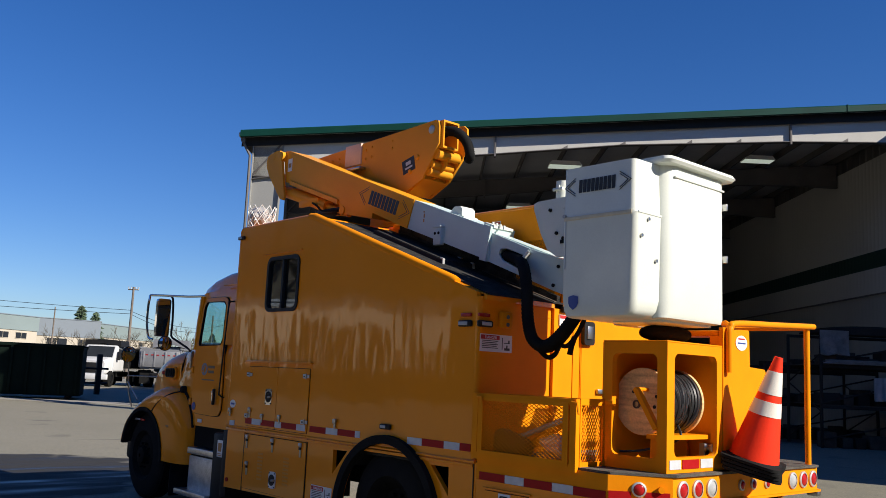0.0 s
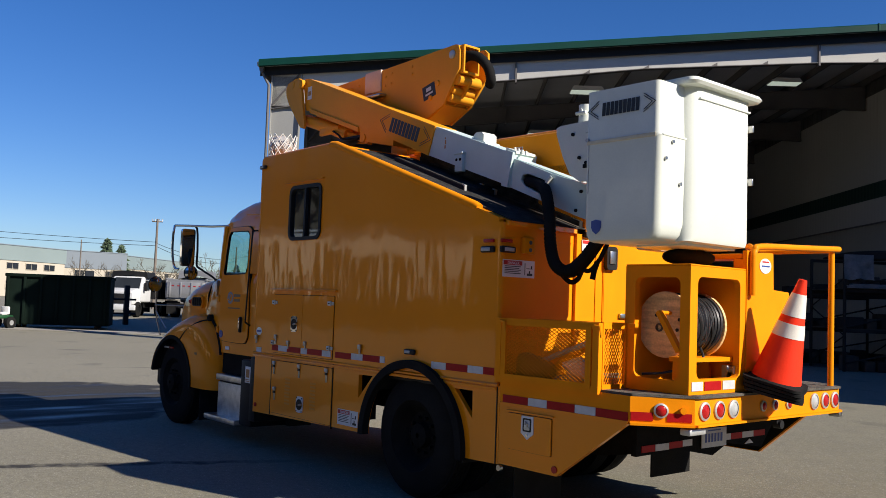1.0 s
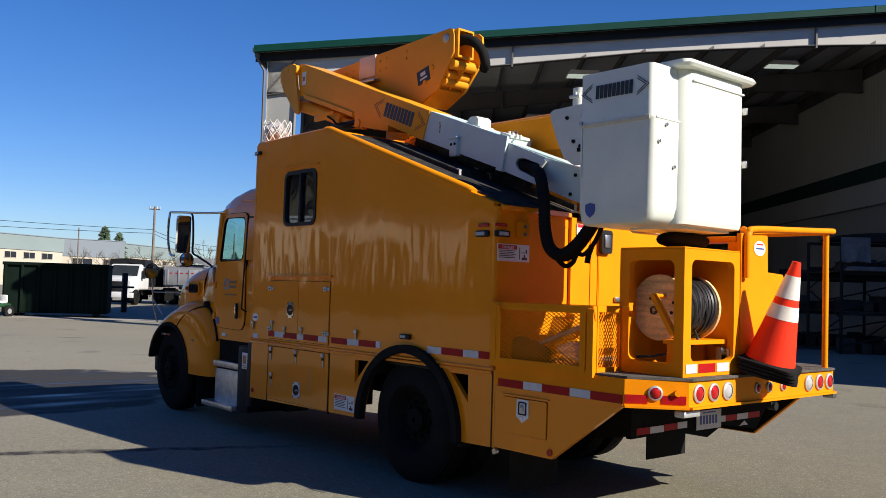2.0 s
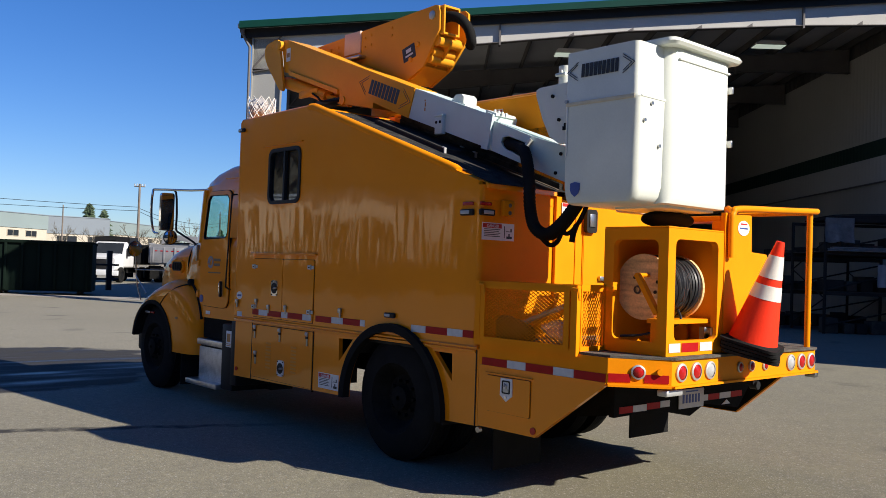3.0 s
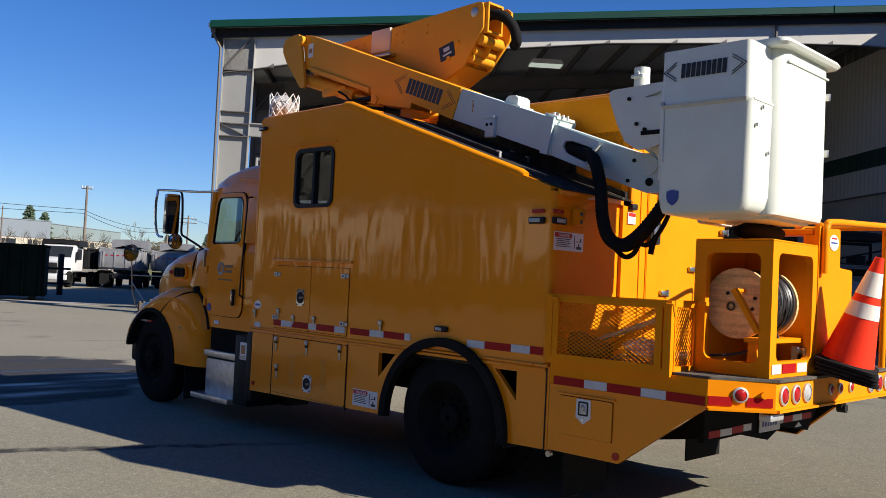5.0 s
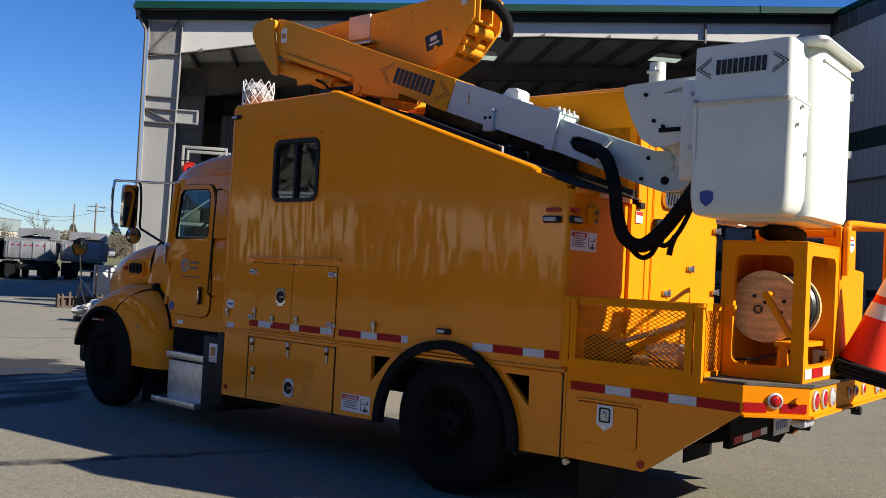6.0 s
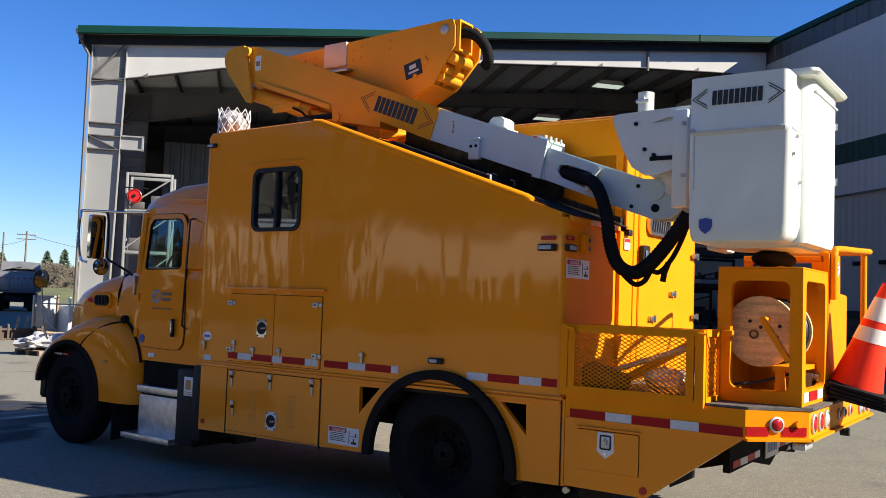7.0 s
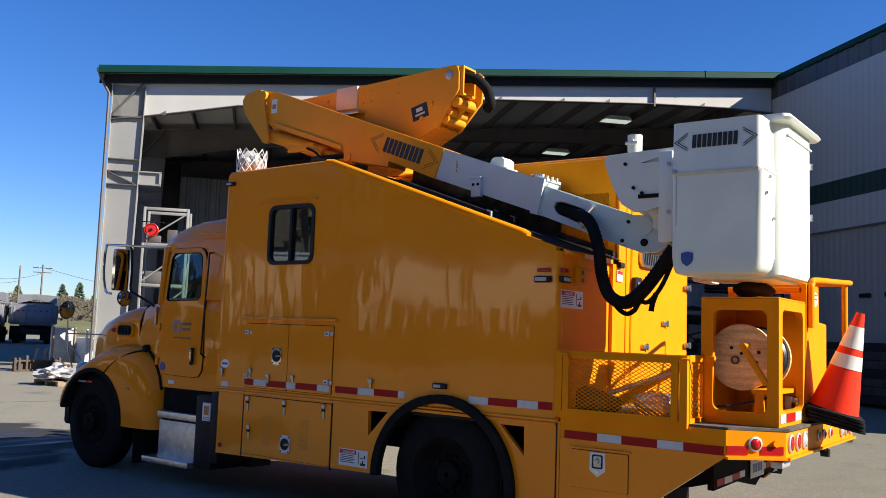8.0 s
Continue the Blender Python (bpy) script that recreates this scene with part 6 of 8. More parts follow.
# ---- tool cage ----
bm = B()
plate(bm, [[(0.612, 1.085), (1.615, 1.085), (1.615, 1.57), (0.612, 1.57)], [(0.665, 1.135), (1.56, 1.135), (1.56, 1.53), (0.665, 1.53)]], "y", -0.025, 0.015)
cage = tp("tool_cage", bm, paint_flat, None, "yellow expanded-mesh tool cage on the deck")


def expanded_mesh(u0, u1, v0, v1, du, dv, place, r, name):
    """Diamond mesh of thin strands between the bounds; place(u, v) gives the point."""
    bm = B()
    for s in (1, -1):
        for k in range(-60, 80):
            c = u0 + k * du
            ua, ub = (c, c + s * (v1 - v0) * du / dv)
            lo, hi = min(ua, ub), max(ua, ub)
            if hi < u0 or lo > u1:
                continue
            pts = []
            for f in (0.0, 1.0):
                pts.append((ua + (ub - ua) * f, v0 + (v1 - v0) * f))
            (x0, y0), (x1, y1) = pts
            fa, fb = 0.0, 1.0
            if x1 != x0:
                for lim in (u0, u1):
                    f = (lim - x0) / (x1 - x0)
                    if (lim == u0) == (x1 > x0):
                        fa = max(fa, f)
                    else:
                        fb = min(fb, f)
            if fb - fa < 0.02:
                continue
            tube(bm, [place(x0 + (x1 - x0) * fa, y0 + (y1 - y0) * fa), place(x0 + (x1 - x0) * fb, y0 + (y1 - y0) * fb)], r, 4)
    return tp(name, bm, paint_flat, cage)


bm = B()
plate(bm, [[(0.675, 1.115), (1.55, 1.115), (1.55, 1.545), (0.675, 1.545)], [(0.722, 1.152), (1.502, 1.152), (1.502, 1.517), (0.722, 1.517)]], "y", -0.03, -0.005)
tp("cage_door", bm, paint_flat, cage)
expanded_mesh(0.715, 1.51, 1.145, 1.525, 0.046, 0.0265, lambda u, v: (u, -0.012, v), 0.0034, "cage_mesh")
bm = B()
plate(bm, [[(0.016, 1.11), (0.30, 1.11), (0.30, 1.575), (0.016, 1.575)], [(0.03, 1.15), (0.26, 1.15), (0.26, 1.53), (0.03, 1.53)]], "x", 1.585, 1.62)
tp("cage_end", bm, paint_flat, cage)
expanded_mesh(0.016, 0.26, 1.13, 1.54, 0.026, 0.046, lambda u, v: (1.603, u, v), 0.0036, "cage_end_mesh")
bm = B(); box(bm, 0.655, 1.598, 0.25, 0.30, 1.53, 1.57, 0.006); box(bm, 1.637, 1.70, 0.26, 0.30, 1.535, 1.572, 0.004); tp("cage_back_rail", bm, paint_flat, cage)
for x in (0.66, 1.58):
    bm = B(); tube(bm, [(x, -0.03, 1.55), (x + 0.06, -0.045, 1.545), (x + 0.075, -0.045, 1.47)], 0.009, 6); tp("cage_hook", bm, paint_flat, cage)
for a, b, r, mt in (((0.75, 0.18, 1.2), (1.45, 0.16, 1.45), 0.02, galv), ((0.9, 0.22, 1.15), (1.5, 0.2, 1.5), 0.03, paint_flat)):
    bm = B(); tube(bm, [a, b], r, 8); solo("stored_bar", bm, mt, "bar stored inside the tool cage", "bar", group="bars in the tool cage")
bm = B()
bmesh.ops.create_icosphere(bm, subdivisions=3, radius=0.1)
for v in bm.verts:
    v.co = Vector((v.co.x * 1.6, v.co.y, v.co.z * 0.9)) * (1 + 0.4 * noise.noise(v.co * 14)) + Vector((1.32, 0.18, 1.215))
solo("stored_bag", bm, galv, "grey cloth bag lying in the tool cage", "bag", smooth=30)

# made-up brown lump stands for the shadow low in the cage
bm = B()
bmesh.ops.create_icosphere(bm, subdivisions=3, radius=1.0)
for v in bm.verts:
    q = Vector((math.copysign(abs(v.co.x) ** 0.6, v.co.x), math.copysign(abs(v.co.y) ** 0.6, v.co.y), math.copysign(abs(v.co.z) ** 0.6, v.co.z)))
    f = 1 + 0.10 * noise.noise(v.co * 3.1)
    v.co = Vector((0.88 + 0.17 * q.x * f, 0.15 + 0.085 * q.y * f, 1.205 + 0.085 * q.z * f - 0.05 * q.x * max(0, q.z)))
solo("cage_shade_lump", bm, material("cage shade brown", (0.21, 0.115, 0.04), 0.9, vary=0.4, scale=12, fine=90, bump=0.4, spec=0.1), "brown lump added for the shade inside the tool cage", "bag", smooth=60)

# ---- reel frame ----
bx0, bx1, by0, by1, bz0, bz1 = 1.60, 2.13, 0.275, 0.955, 1.12, 1.975
bm = B(); plate(bm, [[(bx0, bz0), (bx1, bz0), (bx1, bz1), (bx0, bz1)], rrect(bx0 + 0.083, bx1 - 0.078, bz0 + 0.085, bz1 - 0.077, 0.05)], "y", by0, by0 + 0.05)
reel_frame = tp("reel_frame", bm, paint_flat, None, "yellow steel box frame round the cable reel")
bm = B(); plate(bm, [[(bx0, bz0), (bx1, bz0), (bx1, bz1), (bx0, bz1)]], "y", by1 - 0.05, by1); tp("frame_far_side", bm, paint_flat, reel_frame)
bm = B(); plate(bm, [[(by0 + 0.05, bz0), (by1 - 0.05, bz0), (by1 - 0.05, bz1), (by0 + 0.05, bz1)], rrect(by0 + 0.085, by1 - 0.07, bz0 + 0.10, bz1 - 0.07, 0.05)], "x", bx1 - 0.05, bx1); tp("frame_rear", bm, paint_flat, reel_frame)
bm = B(); plate(bm, [[(by0 + 0.05, bz0), (by1 - 0.05, bz0), (by1 - 0.05, bz1), (by0 + 0.05, bz1)]], "x", bx0, bx0 + 0.04); tp("frame_front", bm, paint_flat, reel_frame)
bm = B(); box(bm, bx0, bx1, by0, by1, bz1 + 0.001, bz1 + 0.012, 0.004); tp("frame_top", bm, paint_flat, reel_frame)
bm = B(); box(bm, bx1 - 0.2, bx1 - 0.06, by0 + 0.06, by1 - 0.06, 1.33, 1.36); tp("reel_shelf", bm, paint_flat, reel_frame)
bm = B(); plate(bm, [[(1.94, bz0), (2.02, bz0), (2.0, 1.36), (1.95, 1.36)]], "y", by0 + 0.08, by0 + 0.1); tp("reel_stand", bm, paint_flat, reel_frame)
bm = B(); plate(bm, [[(1.76, bz0), (1.92, bz0), (1.88, 1.60), (1.80, 1.60)]], "y", by1 - 0.10, by1 - 0.08); tp("reel_stand", bm, paint_flat, reel_frame)
for y, ln, red in ((by0 + 0.03, 0.13, 0), (by0 + 0.18, 0.20, 1), (by0 + 0.40, 0.15, 0)):
    bm = B(); box(bm, bx1 + 0.0005, bx1 + 0.004, y, y + ln, 1.145, 1.205); tp("tape_piece", bm, red_tape if red else white_tape, reel_frame)
bm = B(); loft(bm, [[(1.878 + 0.168 * f + dx, by0 + dy, 1.662 - 0.262 * f + dz) for dx, dy, dz in ((-0.014, -0.012, -0.009), (0.014, -0.012, 0.009), (0.014, 0.035, 0.009), (-0.014, 0.035, -0.009))] for f in (0.0, 1.0)]); cyl(bm, (1.884, by0 - 0.01, 1.655), (1.884, by0 + 0.13, 1.655), 0.014); tp("crank", bm, paint_flat, reel_frame, "yellow crank handle")
bm = B(); cyl(bm, (2.03, 0.88, 1.27), (2.1, 0.88, 1.27), 0.03); box(bm, 2.02, 2.06, 0.84, 0.90, 1.13, 1.3); tp("pawl", bm, steel, reel_frame)
# cable reel
RC = Vector((1.838, 0.0, 1.574))
reel = thing("cable_reel", (1.84, 0.6, 1.28), "plywood cable reel wound with black cable", "cable reel")
for y in (0.41, 0.80):
    bm = B(); lathe(bm, [(0.03, y), (0.228, y), (0.231, y + 0.005), (0.231, y + 0.02), (0.228, y + 0.025), (0.03, y + 0.025)], RC, "y", 48); part("flange", bm, plywood, reel, "plywood reel flange")
bm = B(); lathe(bm, [(0.01, 0.44), (0.12, 0.44), (0.12, 0.80), (0.01, 0.80)], RC, "y", 24); part("drum", bm, plywood, reel)
rnd = random.Random(8)
bm = B()
turns = []
for i in range(26 * 28):
    f = i / 28
    lay = int(f // 13)
    g = f - 13 * lay
    y0 = 0.45 + (g if lay == 0 else 13 - g) * 0.0262
    rr = 0.180 + 0.022 * lay
    a = 2 * math.pi * f
    turns.append((RC.x + rr * math.cos(a), y0 + (0.014 + 0.016 * lay) * math.sin(a * 0.93 + 1) * min(1, g, 13 - g), RC.z + rr * math.sin(a)))
tube(bm, turns, 0.0135, 6)
wound = part("cable", bm, cable_black, reel, "glossy black wound cable")
for k in range(9):
    ya, tilt, ph, rr = rnd.uniform(0.5, 0.75), rnd.uniform(-0.11, 0.11), rnd.uniform(0, 6.28), 0.212 + 0.003 * k / 9
    ya = min(max(ya, 0.46 + abs(tilt)), 0.785 - abs(tilt))
    bm = B()
    tube(bm, [(RC.x + rr * math.cos(2 * math.pi * i / 30), ya + tilt * math.sin(2 * math.pi * i / 30 + ph), RC.z + rr * math.sin(2 * math.pi * i / 30)) for i in range(30)], 0.0125, 6, close=True)
    part("cable_turn", bm, cable_black, wound)
for a, d in ((137, 0.092), (85, 0.026), (17, 0.126), (-18, 0.109)):
    bm = B(); c = RC + Vector((d * math.cos(radians(a)), 0.408, d * math.sin(radians(a)))); cyl(bm, c, c + Vector((0, -0.006, 0)), 0.012, seg=10); part("bolt", bm, black_paint, reel)
bm = B(); lathe(bm, [(0.018, 0.4), (0.03, 0.4), (0.03, 0.41), (0.018, 0.41)], RC + Vector((-0.042, 0, -0.022)), "y", 20, caps=False); part("hub_hole", bm, rust, reel)
bm = B(); tube(bm, [(2.0, 0.6, 1.42), (2.04, 0.55, 1.33), (1.8, 0.5, 1.24), (1.66, 0.4, 1.22)], 0.009, 6, smooth=6); part("loose_cable", bm, cable_black, reel)

# ---- rail, post plate and rest pad ----
bm = B(); plate(bm, [[(0.96, 1.12), (1.50, 1.12), (1.56, 1.45), (1.56, 1.82), (1.545, 1.84), (1.33, 1.85), (1.32, 2.11), (1.31, 2.12), (0.96, 2.12)]], "x", 2.10, 2.135)
post = tp("post_plate", bm, paint_flat, None, "yellow steel post plate with a shallow step")
bm = B(); tube(bm, [(2.16, 1.0, 1.80), (2.16, 1.0, 2.05), (2.16, 1.02, 2.12), (2.16, 1.1, 2.155), (2.16, 1.7, 2.185), (2.16, 2.3, 2.215)], 0.024, 10, smooth=5); rail = tp("guard_rail", bm, paint_flat, post, "bent yellow tubular guard rail")
bm = B(); tube(bm, [(2.13, 2.24, 1.118), (2.13, 2.24, 2.21)], 0.024, 10); tp("rail_post", bm, paint_flat, post)
bm = B(); tube(bm, [(2.1, 1.2, 2.1), (1.95, 1.3, 2.18), (1.6, 1.9, 2.19), (1.5, 2.24, 2.2), (2.13, 2.24, 2.2)], 0.02, 8, smooth=4); tp("rear_rail", bm, paint_flat, post)
bm = B(); box(bm, 1.55, 2.08, 0.98, 1.2, 2.06, 2.1, 0.006); box(bm, 1.55, 1.6, 1.0, 1.05, 1.12, 2.06); box(bm, 2.02, 2.098, 0.97, 1.02, 1.12, 2.06, 0.004); tp("rest_arm", bm, paint_flat, post)
bm = B(); lathe(bm, [(0.055, 0.0), (0.055, 0.003), (0.01, 0.003)], (2.136, 1.125, 2.02), "x", 24); bm.transform(Matrix.Translation((0, 1.205, 0)) @ Matrix.Diagonal((1, 1.45, 1, 1)) @ Matrix.Translation((0, -1.125, 0))); tp("round_sticker", bm, decal_white, post)
bm = B(); bars(bm, "x", 2.1395, 2.141, [(1.15, 1.26, 2.014, 2.024)]); tp("sticker_print", bm, decal_blue, post)
bm = B(); bars(bm, "x", 2.1395, 2.141, [(1.16, 1.25, 2.045, 2.055)]); tp("sticker_ring", bm, decal_red, post)
bm = B()
rings = []
for t in range(13):
    f = t / 12
    rr = 0.062 * min(1.0, (math.sin(math.pi * f)) ** 0.35 + 0.02)
    rings.append([(1.85 + 0.10 * (f - 0.5) + 1.5 * rr * math.cos(2 * math.pi * k / 14), 0.45 + 0.43 * f, 2.055 + rr * math.sin(2 * math.pi * k / 14)) for k in range(14)])
loft(bm, rings)
tp("rest_pad", bm, black_rubber, post, "black padded bucket rest")
bm = B(); box(bm, 1.78, 1.92, 0.6, 0.72, 1.983, 2.01, 0.01); tp("pad_bracket", bm, paint_flat, post)
bm = B(); cyl(bm, (1.8, 0.7, 1.98), (1.8, 0.7, 2.1), 0.03); tp("pad_stud", bm, paint_flat, post)

# ---- cone on the deck ----
cone = thing("traffic_cone", (2.27, 1.10, 1.12), "tilted stack of orange-red traffic cones with white collars", "traffic cone")
CM = Matrix.Translation((2.278, 1.099, 1.172)) @ pose(0, 0, 0, -1, 14.6, 0) @ Matrix.Scale(0.965, 4)


def cone_part(name, bm, mt, lab=""):
    bm.transform(CM)
    return part(name, bm, mt, cone, lab)


def cone_r(z):
    return 0.186 - 0.157 * (z / 0.80)


bm = B()
cuts = [(0.045, cone_red), (0.376, cone_white), (0.478, cone_red), (0.53, cone_white), (0.695, cone_red), (0.80, None)]
for (z0, mt), (z1, _) in zip(cuts, cuts[1:]):
    bm = B()
    e = 0.0025 if mt is cone_white else 0.0
    n_s = 3
    prof = [(cone_r(z0) + e - 0.006, z0)] + [(cone_r(z0 + (z1 - z0) * k / n_s) + e, z0 + (z1 - z0) * k / n_s) for k in range(n_s + 1)] + [(cone_r(z1) + e - 0.006, z1)]
    lathe(bm, prof, (0, 0, 0), "z", 40)
    cone_part("collar" if mt is cone_white else "cone_body", bm, mt, "white reflective collar" if mt is cone_white else "")
bm.free() if bm.is_valid else None
for k in range(4):
    bm = B(); plate(bm, [rrect(-0.205, 0.205, -0.205, 0.205, 0.06)], "z", -0.012 - 0.026 * k + 0.035, 0.008 - 0.026 * k + 0.035)
    bm.transform(Matrix.Translation((0.006 * (k % 2), 0.004 * k, 0)) @ pose(0, 0, 0, 0, 0, 18 + 3 * k))
    cone_part("base", bm, black_rubber, "black rubber cone base")
bm = B(); lathe(bm, [(0.14, 0.03), (0.205, 0.035), (0.192, 0.05), (0.14, 0.06)], (0, 0, 0), "z", 32); cone_part("base_ring", bm, black_rubber)

# ---- main boom ----
BY0, BY1 = 0.58, 0.86
bm = B()
plate(bm, [[(-3.37, 4.17), (-3.33, 4.212), (-3.24, 4.202), (-0.935, 3.352), (-1.03, 3.078), (-1.58, 3.288), (-2.16, 3.45), (-3.15, 3.80), (-3.30, 3.84)]], "y", BY0, BY1)
es = [e for e in bm.edges if abs(e.verts[0].co.y - e.verts[1].co.y) < 1e-6 and len(e.link_faces) == 2 and e.calc_face_angle(0) > 1.0]
bmesh.ops.bevel(bm, geom=es, offset=0.012, segments=2, affect="EDGES")
boom = tp("main_boom", bm, paint_arm, None, "orange-yellow telescopic main boom")
bm = B(); plate(bm, [[(-3.18, 3.84), (-2.2, 3.50), (-2.2, 3.45), (-3.18, 3.79)]], "y", BY0 - 0.02, BY0 + 0.02); tp("boom_rib", bm, paint_arm, boom)
for y in (BY0 - 0.045, BY1 + 0.01):
    bm = B(); plate(bm, [[(-3.60, 4.21), (-3.47, 4.23), (-3.40, 4.225), (-3.36, 4.17), (-3.24, 3.64), (-3.27, 3.615), (-3.33, 3.635), (-3.61, 3.95), (-3.675, 4.06), (-3.685, 4.14), (-3.65, 4.195)]], "y", y, y + 0.03)
    tp("knuckle_plate", bm, paint_arm, boom, "rounded knuckle end plate")
bm = B(); lathe(bm, [(0.035, BY0 - 0.06), (0.055, BY0 - 0.055), (0.055, BY1 + 0.05), (0.03, BY1 + 0.055)], (-3.36, 0, 4.15), "y", 20); tp("knuckle_pin", bm, paint_arm, boom)
bm = B(); lathe(bm, [(0.02, BY0 - 0.01), (0.045, BY0 - 0.008), (0.045, BY0), (0.02, BY0)], (-3.54, -0.04, 4.17), "y", 16); tp("pin_cap", bm, paint_arm, boom)
bm = B(); cyl(bm, (-3.36, 0.66, 3.74), (-2.5, 0.66, 3.47), 0.07, seg=16); cyl(bm, (-2.5, 0.66, 3.47), (-2.1, 0.66, 3.345), 0.035, seg=12); box(bm, -3.0, -2.62, 0.59, 0.63, 3.50, 3.58, 0.01); tp("lift_cylinder", bm, paint_arm, boom)
bm = B(); plate(bm, [[(-3.3, 3.86), (-2.2, 3.48), (-2.2, 3.34), (-2.6, 3.40), (-3.3, 3.66)]], "y", 0.73, 0.76); tp("cylinder_bracket", bm, paint_arm, boom)
bm = B(); box(bm, -2.66, -2.2, 0.6, 0.8, 3.38, 3.43, 0.01); tp("cylinder_guard", bm, black_paint, boom)
bm = B(); tube(bm, [(-2.7, 0.58, 3.52), (-2.55, 0.55, 3.46), (-2.45, 0.55, 3.40), (-2.2, 0.58, 3.38)], 0.012, 6, smooth=4); tp("hydraulic_line", bm, black_rubber, boom)
bm = B(); plate(bm, [[(-2.19, 3.47), (-1.59, 3.30), (-1.595, 3.235), (-2.17, 3.35)]], "y", BY0 + 0.002, BY1 - 0.002); tp("pivot_lug", bm, paint_arm, boom)
bm = B(); lathe(bm, [(0.01, BY0 - 0.012), (0.045, BY0 - 0.012), (0.045, BY0 + 0.02), (0.01, BY0 + 0.02)], (-2.12, 0, 3.375), "y", 18); tp("pivot_pin", bm, paint_arm, boom)
bm = B(); bars(bm, "y", BY0 - 0.003, BY0, [(-3.265, -3.18, 3.955, 4.105)]); tp("boom_label", bm, decal_white, boom)
bm = B(); bars(bm, "y", BY0 - 0.0045, BY0 - 0.003, [(-3.25, -3.195, 4.0, 4.05)]); tp("boom_label_mark", bm, decal_grey, boom)


def maker_mark(parent, m, length, height, mt):
    """Plain mark in place of a maker's name: nine slim blocks between double chevrons, drawn in local x (along) and z (up)."""
    w = length * 0.57
    u = -w / 2
    for k in range(9):
        bm = B()
        ww = w / 9 * 0.78
        plate(bm, [[(u, -height * 0.36), (u + ww, -height * 0.36), (u + ww + 0.004, height * 0.36), (u + 0.004, height * 0.36)]], "y", -0.002, 0.0)
        u += w / 9
        bm.transform(m)
        tp("mark_block", bm, mt, parent)
    for s in (-1, 1):
        bm = B()
        for off in (0.0, 0.045 * length):
            x0 = s * (length * 0.5 - off)
            x1 = s * (length * 0.5 - off - (0.17 if off == 0 else 0.12) * length)
            hh = height * (0.5 if off == 0 else 0.36)
            t = 0.0022
            plate(bm, [[(x1, hh), (x0, 0.0), (x1, -hh), (x1 + s * t * 4, -hh), (x0 + s * t * 4, 0.0), (x1 + s * t * 4, hh)]], "y", -0.002, 0.0)
        bm.transform(m)
        tp("chevron", bm, mt, parent)


maker_mark(boom, Matrix.Translation((-1.412, BY0 - 0.001, 3.376)) @ pose(0, 0, 0, 0, 20.1, 0), 0.875, 0.20, decal_black)
# white outer section, collar, inner section
bm = B(); plate(bm, [[(-0.945, 3.352), (0.10, 2.985), (0.10, 2.69), (-1.03, 3.08)]], "y", BY0 + 0.012, BY1 - 0.012)
es = [e for e in bm.edges if e.calc_face_angle(0) > 1.0]
bmesh.ops.bevel(bm, geom=es, offset=0.012, segments=2, affect="EDGES")
wb = tp("white_boom", bm, boom_grey, None, "pale grey telescopic boom section")
bm = B(); plate(bm, [[(0.05, 3.015), (0.135, 2.985), (0.075, 2.685), (0.0, 2.705)]], "y", BY0 - 0.01, BY1 + 0.01); tp("boom_collar", bm, boom_grey, wb)
bm = B(); plate(bm, [[(0.02, 3.042), (0.145, 2.998), (0.145, 2.976), (0.02, 3.017)]], "y", BY0 + 0.02, BY1 - 0.02); tp("collar_plate", bm, white_frp, wb)
for k in range(4):
    bm = B(); cyl(bm, (0.07 + 0.045 * k, 0.66, 3.01 - 0.0155 * k), (0.07 + 0.045 * k, 0.66, 3.045 - 0.0155 * k), 0.011, seg=8); tp("collar_bolt", bm, white_frp, wb)
inner_l = [(0.07, 2.955), (0.56, 2.765), (0.93, 2.645), (1.08, 2.635), (1.18, 2.585), (1.235, 2.48), (1.20, 2.39), (1.12, 2.345), (1.0, 2.345), (0.84, 2.40), (0.05, 2.70)]
bm = B(); plate(bm, [inner_l, [(0.212, 2.745), (0.232, 2.785), (0.30, 2.787), (0.50, 2.715), (0.52, 2.645), (0.44, 2.605), (0.25, 2.69)]], "y", 0.60, 0.625); plate(bm, [inner_l], "y", 0.80, 0.825)
plate(bm, [[(0.07, 2.955), (0.93, 2.645), (0.93, 2.63), (0.07, 2.94)]], "y", 0.625, 0.80); plate(bm, [[(0.05, 2.715), (0.98, 2.365), (0.98, 2.35), (0.05, 2.70)]], "y", 0.625, 0.80)
ib = tp("boom_tip", bm, boom_grey, None, "white boom tip with an open hose slot")
for x, z, r in ((1.025, 2.55, 0.07), (0.89, 2.592, 0.014), (0.84, 2.443, 0.014), (1.025, 2.424, 0.03)):
    bm = B(); lathe(bm, [(0.002, 0.585), (r, 0.588), (r, 0.602), (0.002, 0.602)], (x, 0, z), "y", 20); tp("boom_pin", bm, boom_grey if r > 0.05 else black_rubber, ib)
bm = B(); tube(bm, [(0.575, 0.59, 2.735), (0.54, 0.575, 2.69), (0.50, 0.575, 2.60), (0.475, 0.59, 2.575)], 0.02, 8); tp("hose_strap", bm, white_frp, ib)
bm = B(); plate(bm, [[(-0.455, 3.17), (-0.45, 3.21), (-0.42, 3.235), (-0.345, 3.232), (-0.315, 3.205), (-0.315, 3.12)]], "y", 0.64, 0.80); plate(bm, [[(-0.46, 3.195), (-0.28, 3.13), (-0.28, 3.11), (-0.46, 3.175)]], "y", 0.63, 0.81); tp("boom_cap", bm, white_frp, wb, "white block on top of the boom")
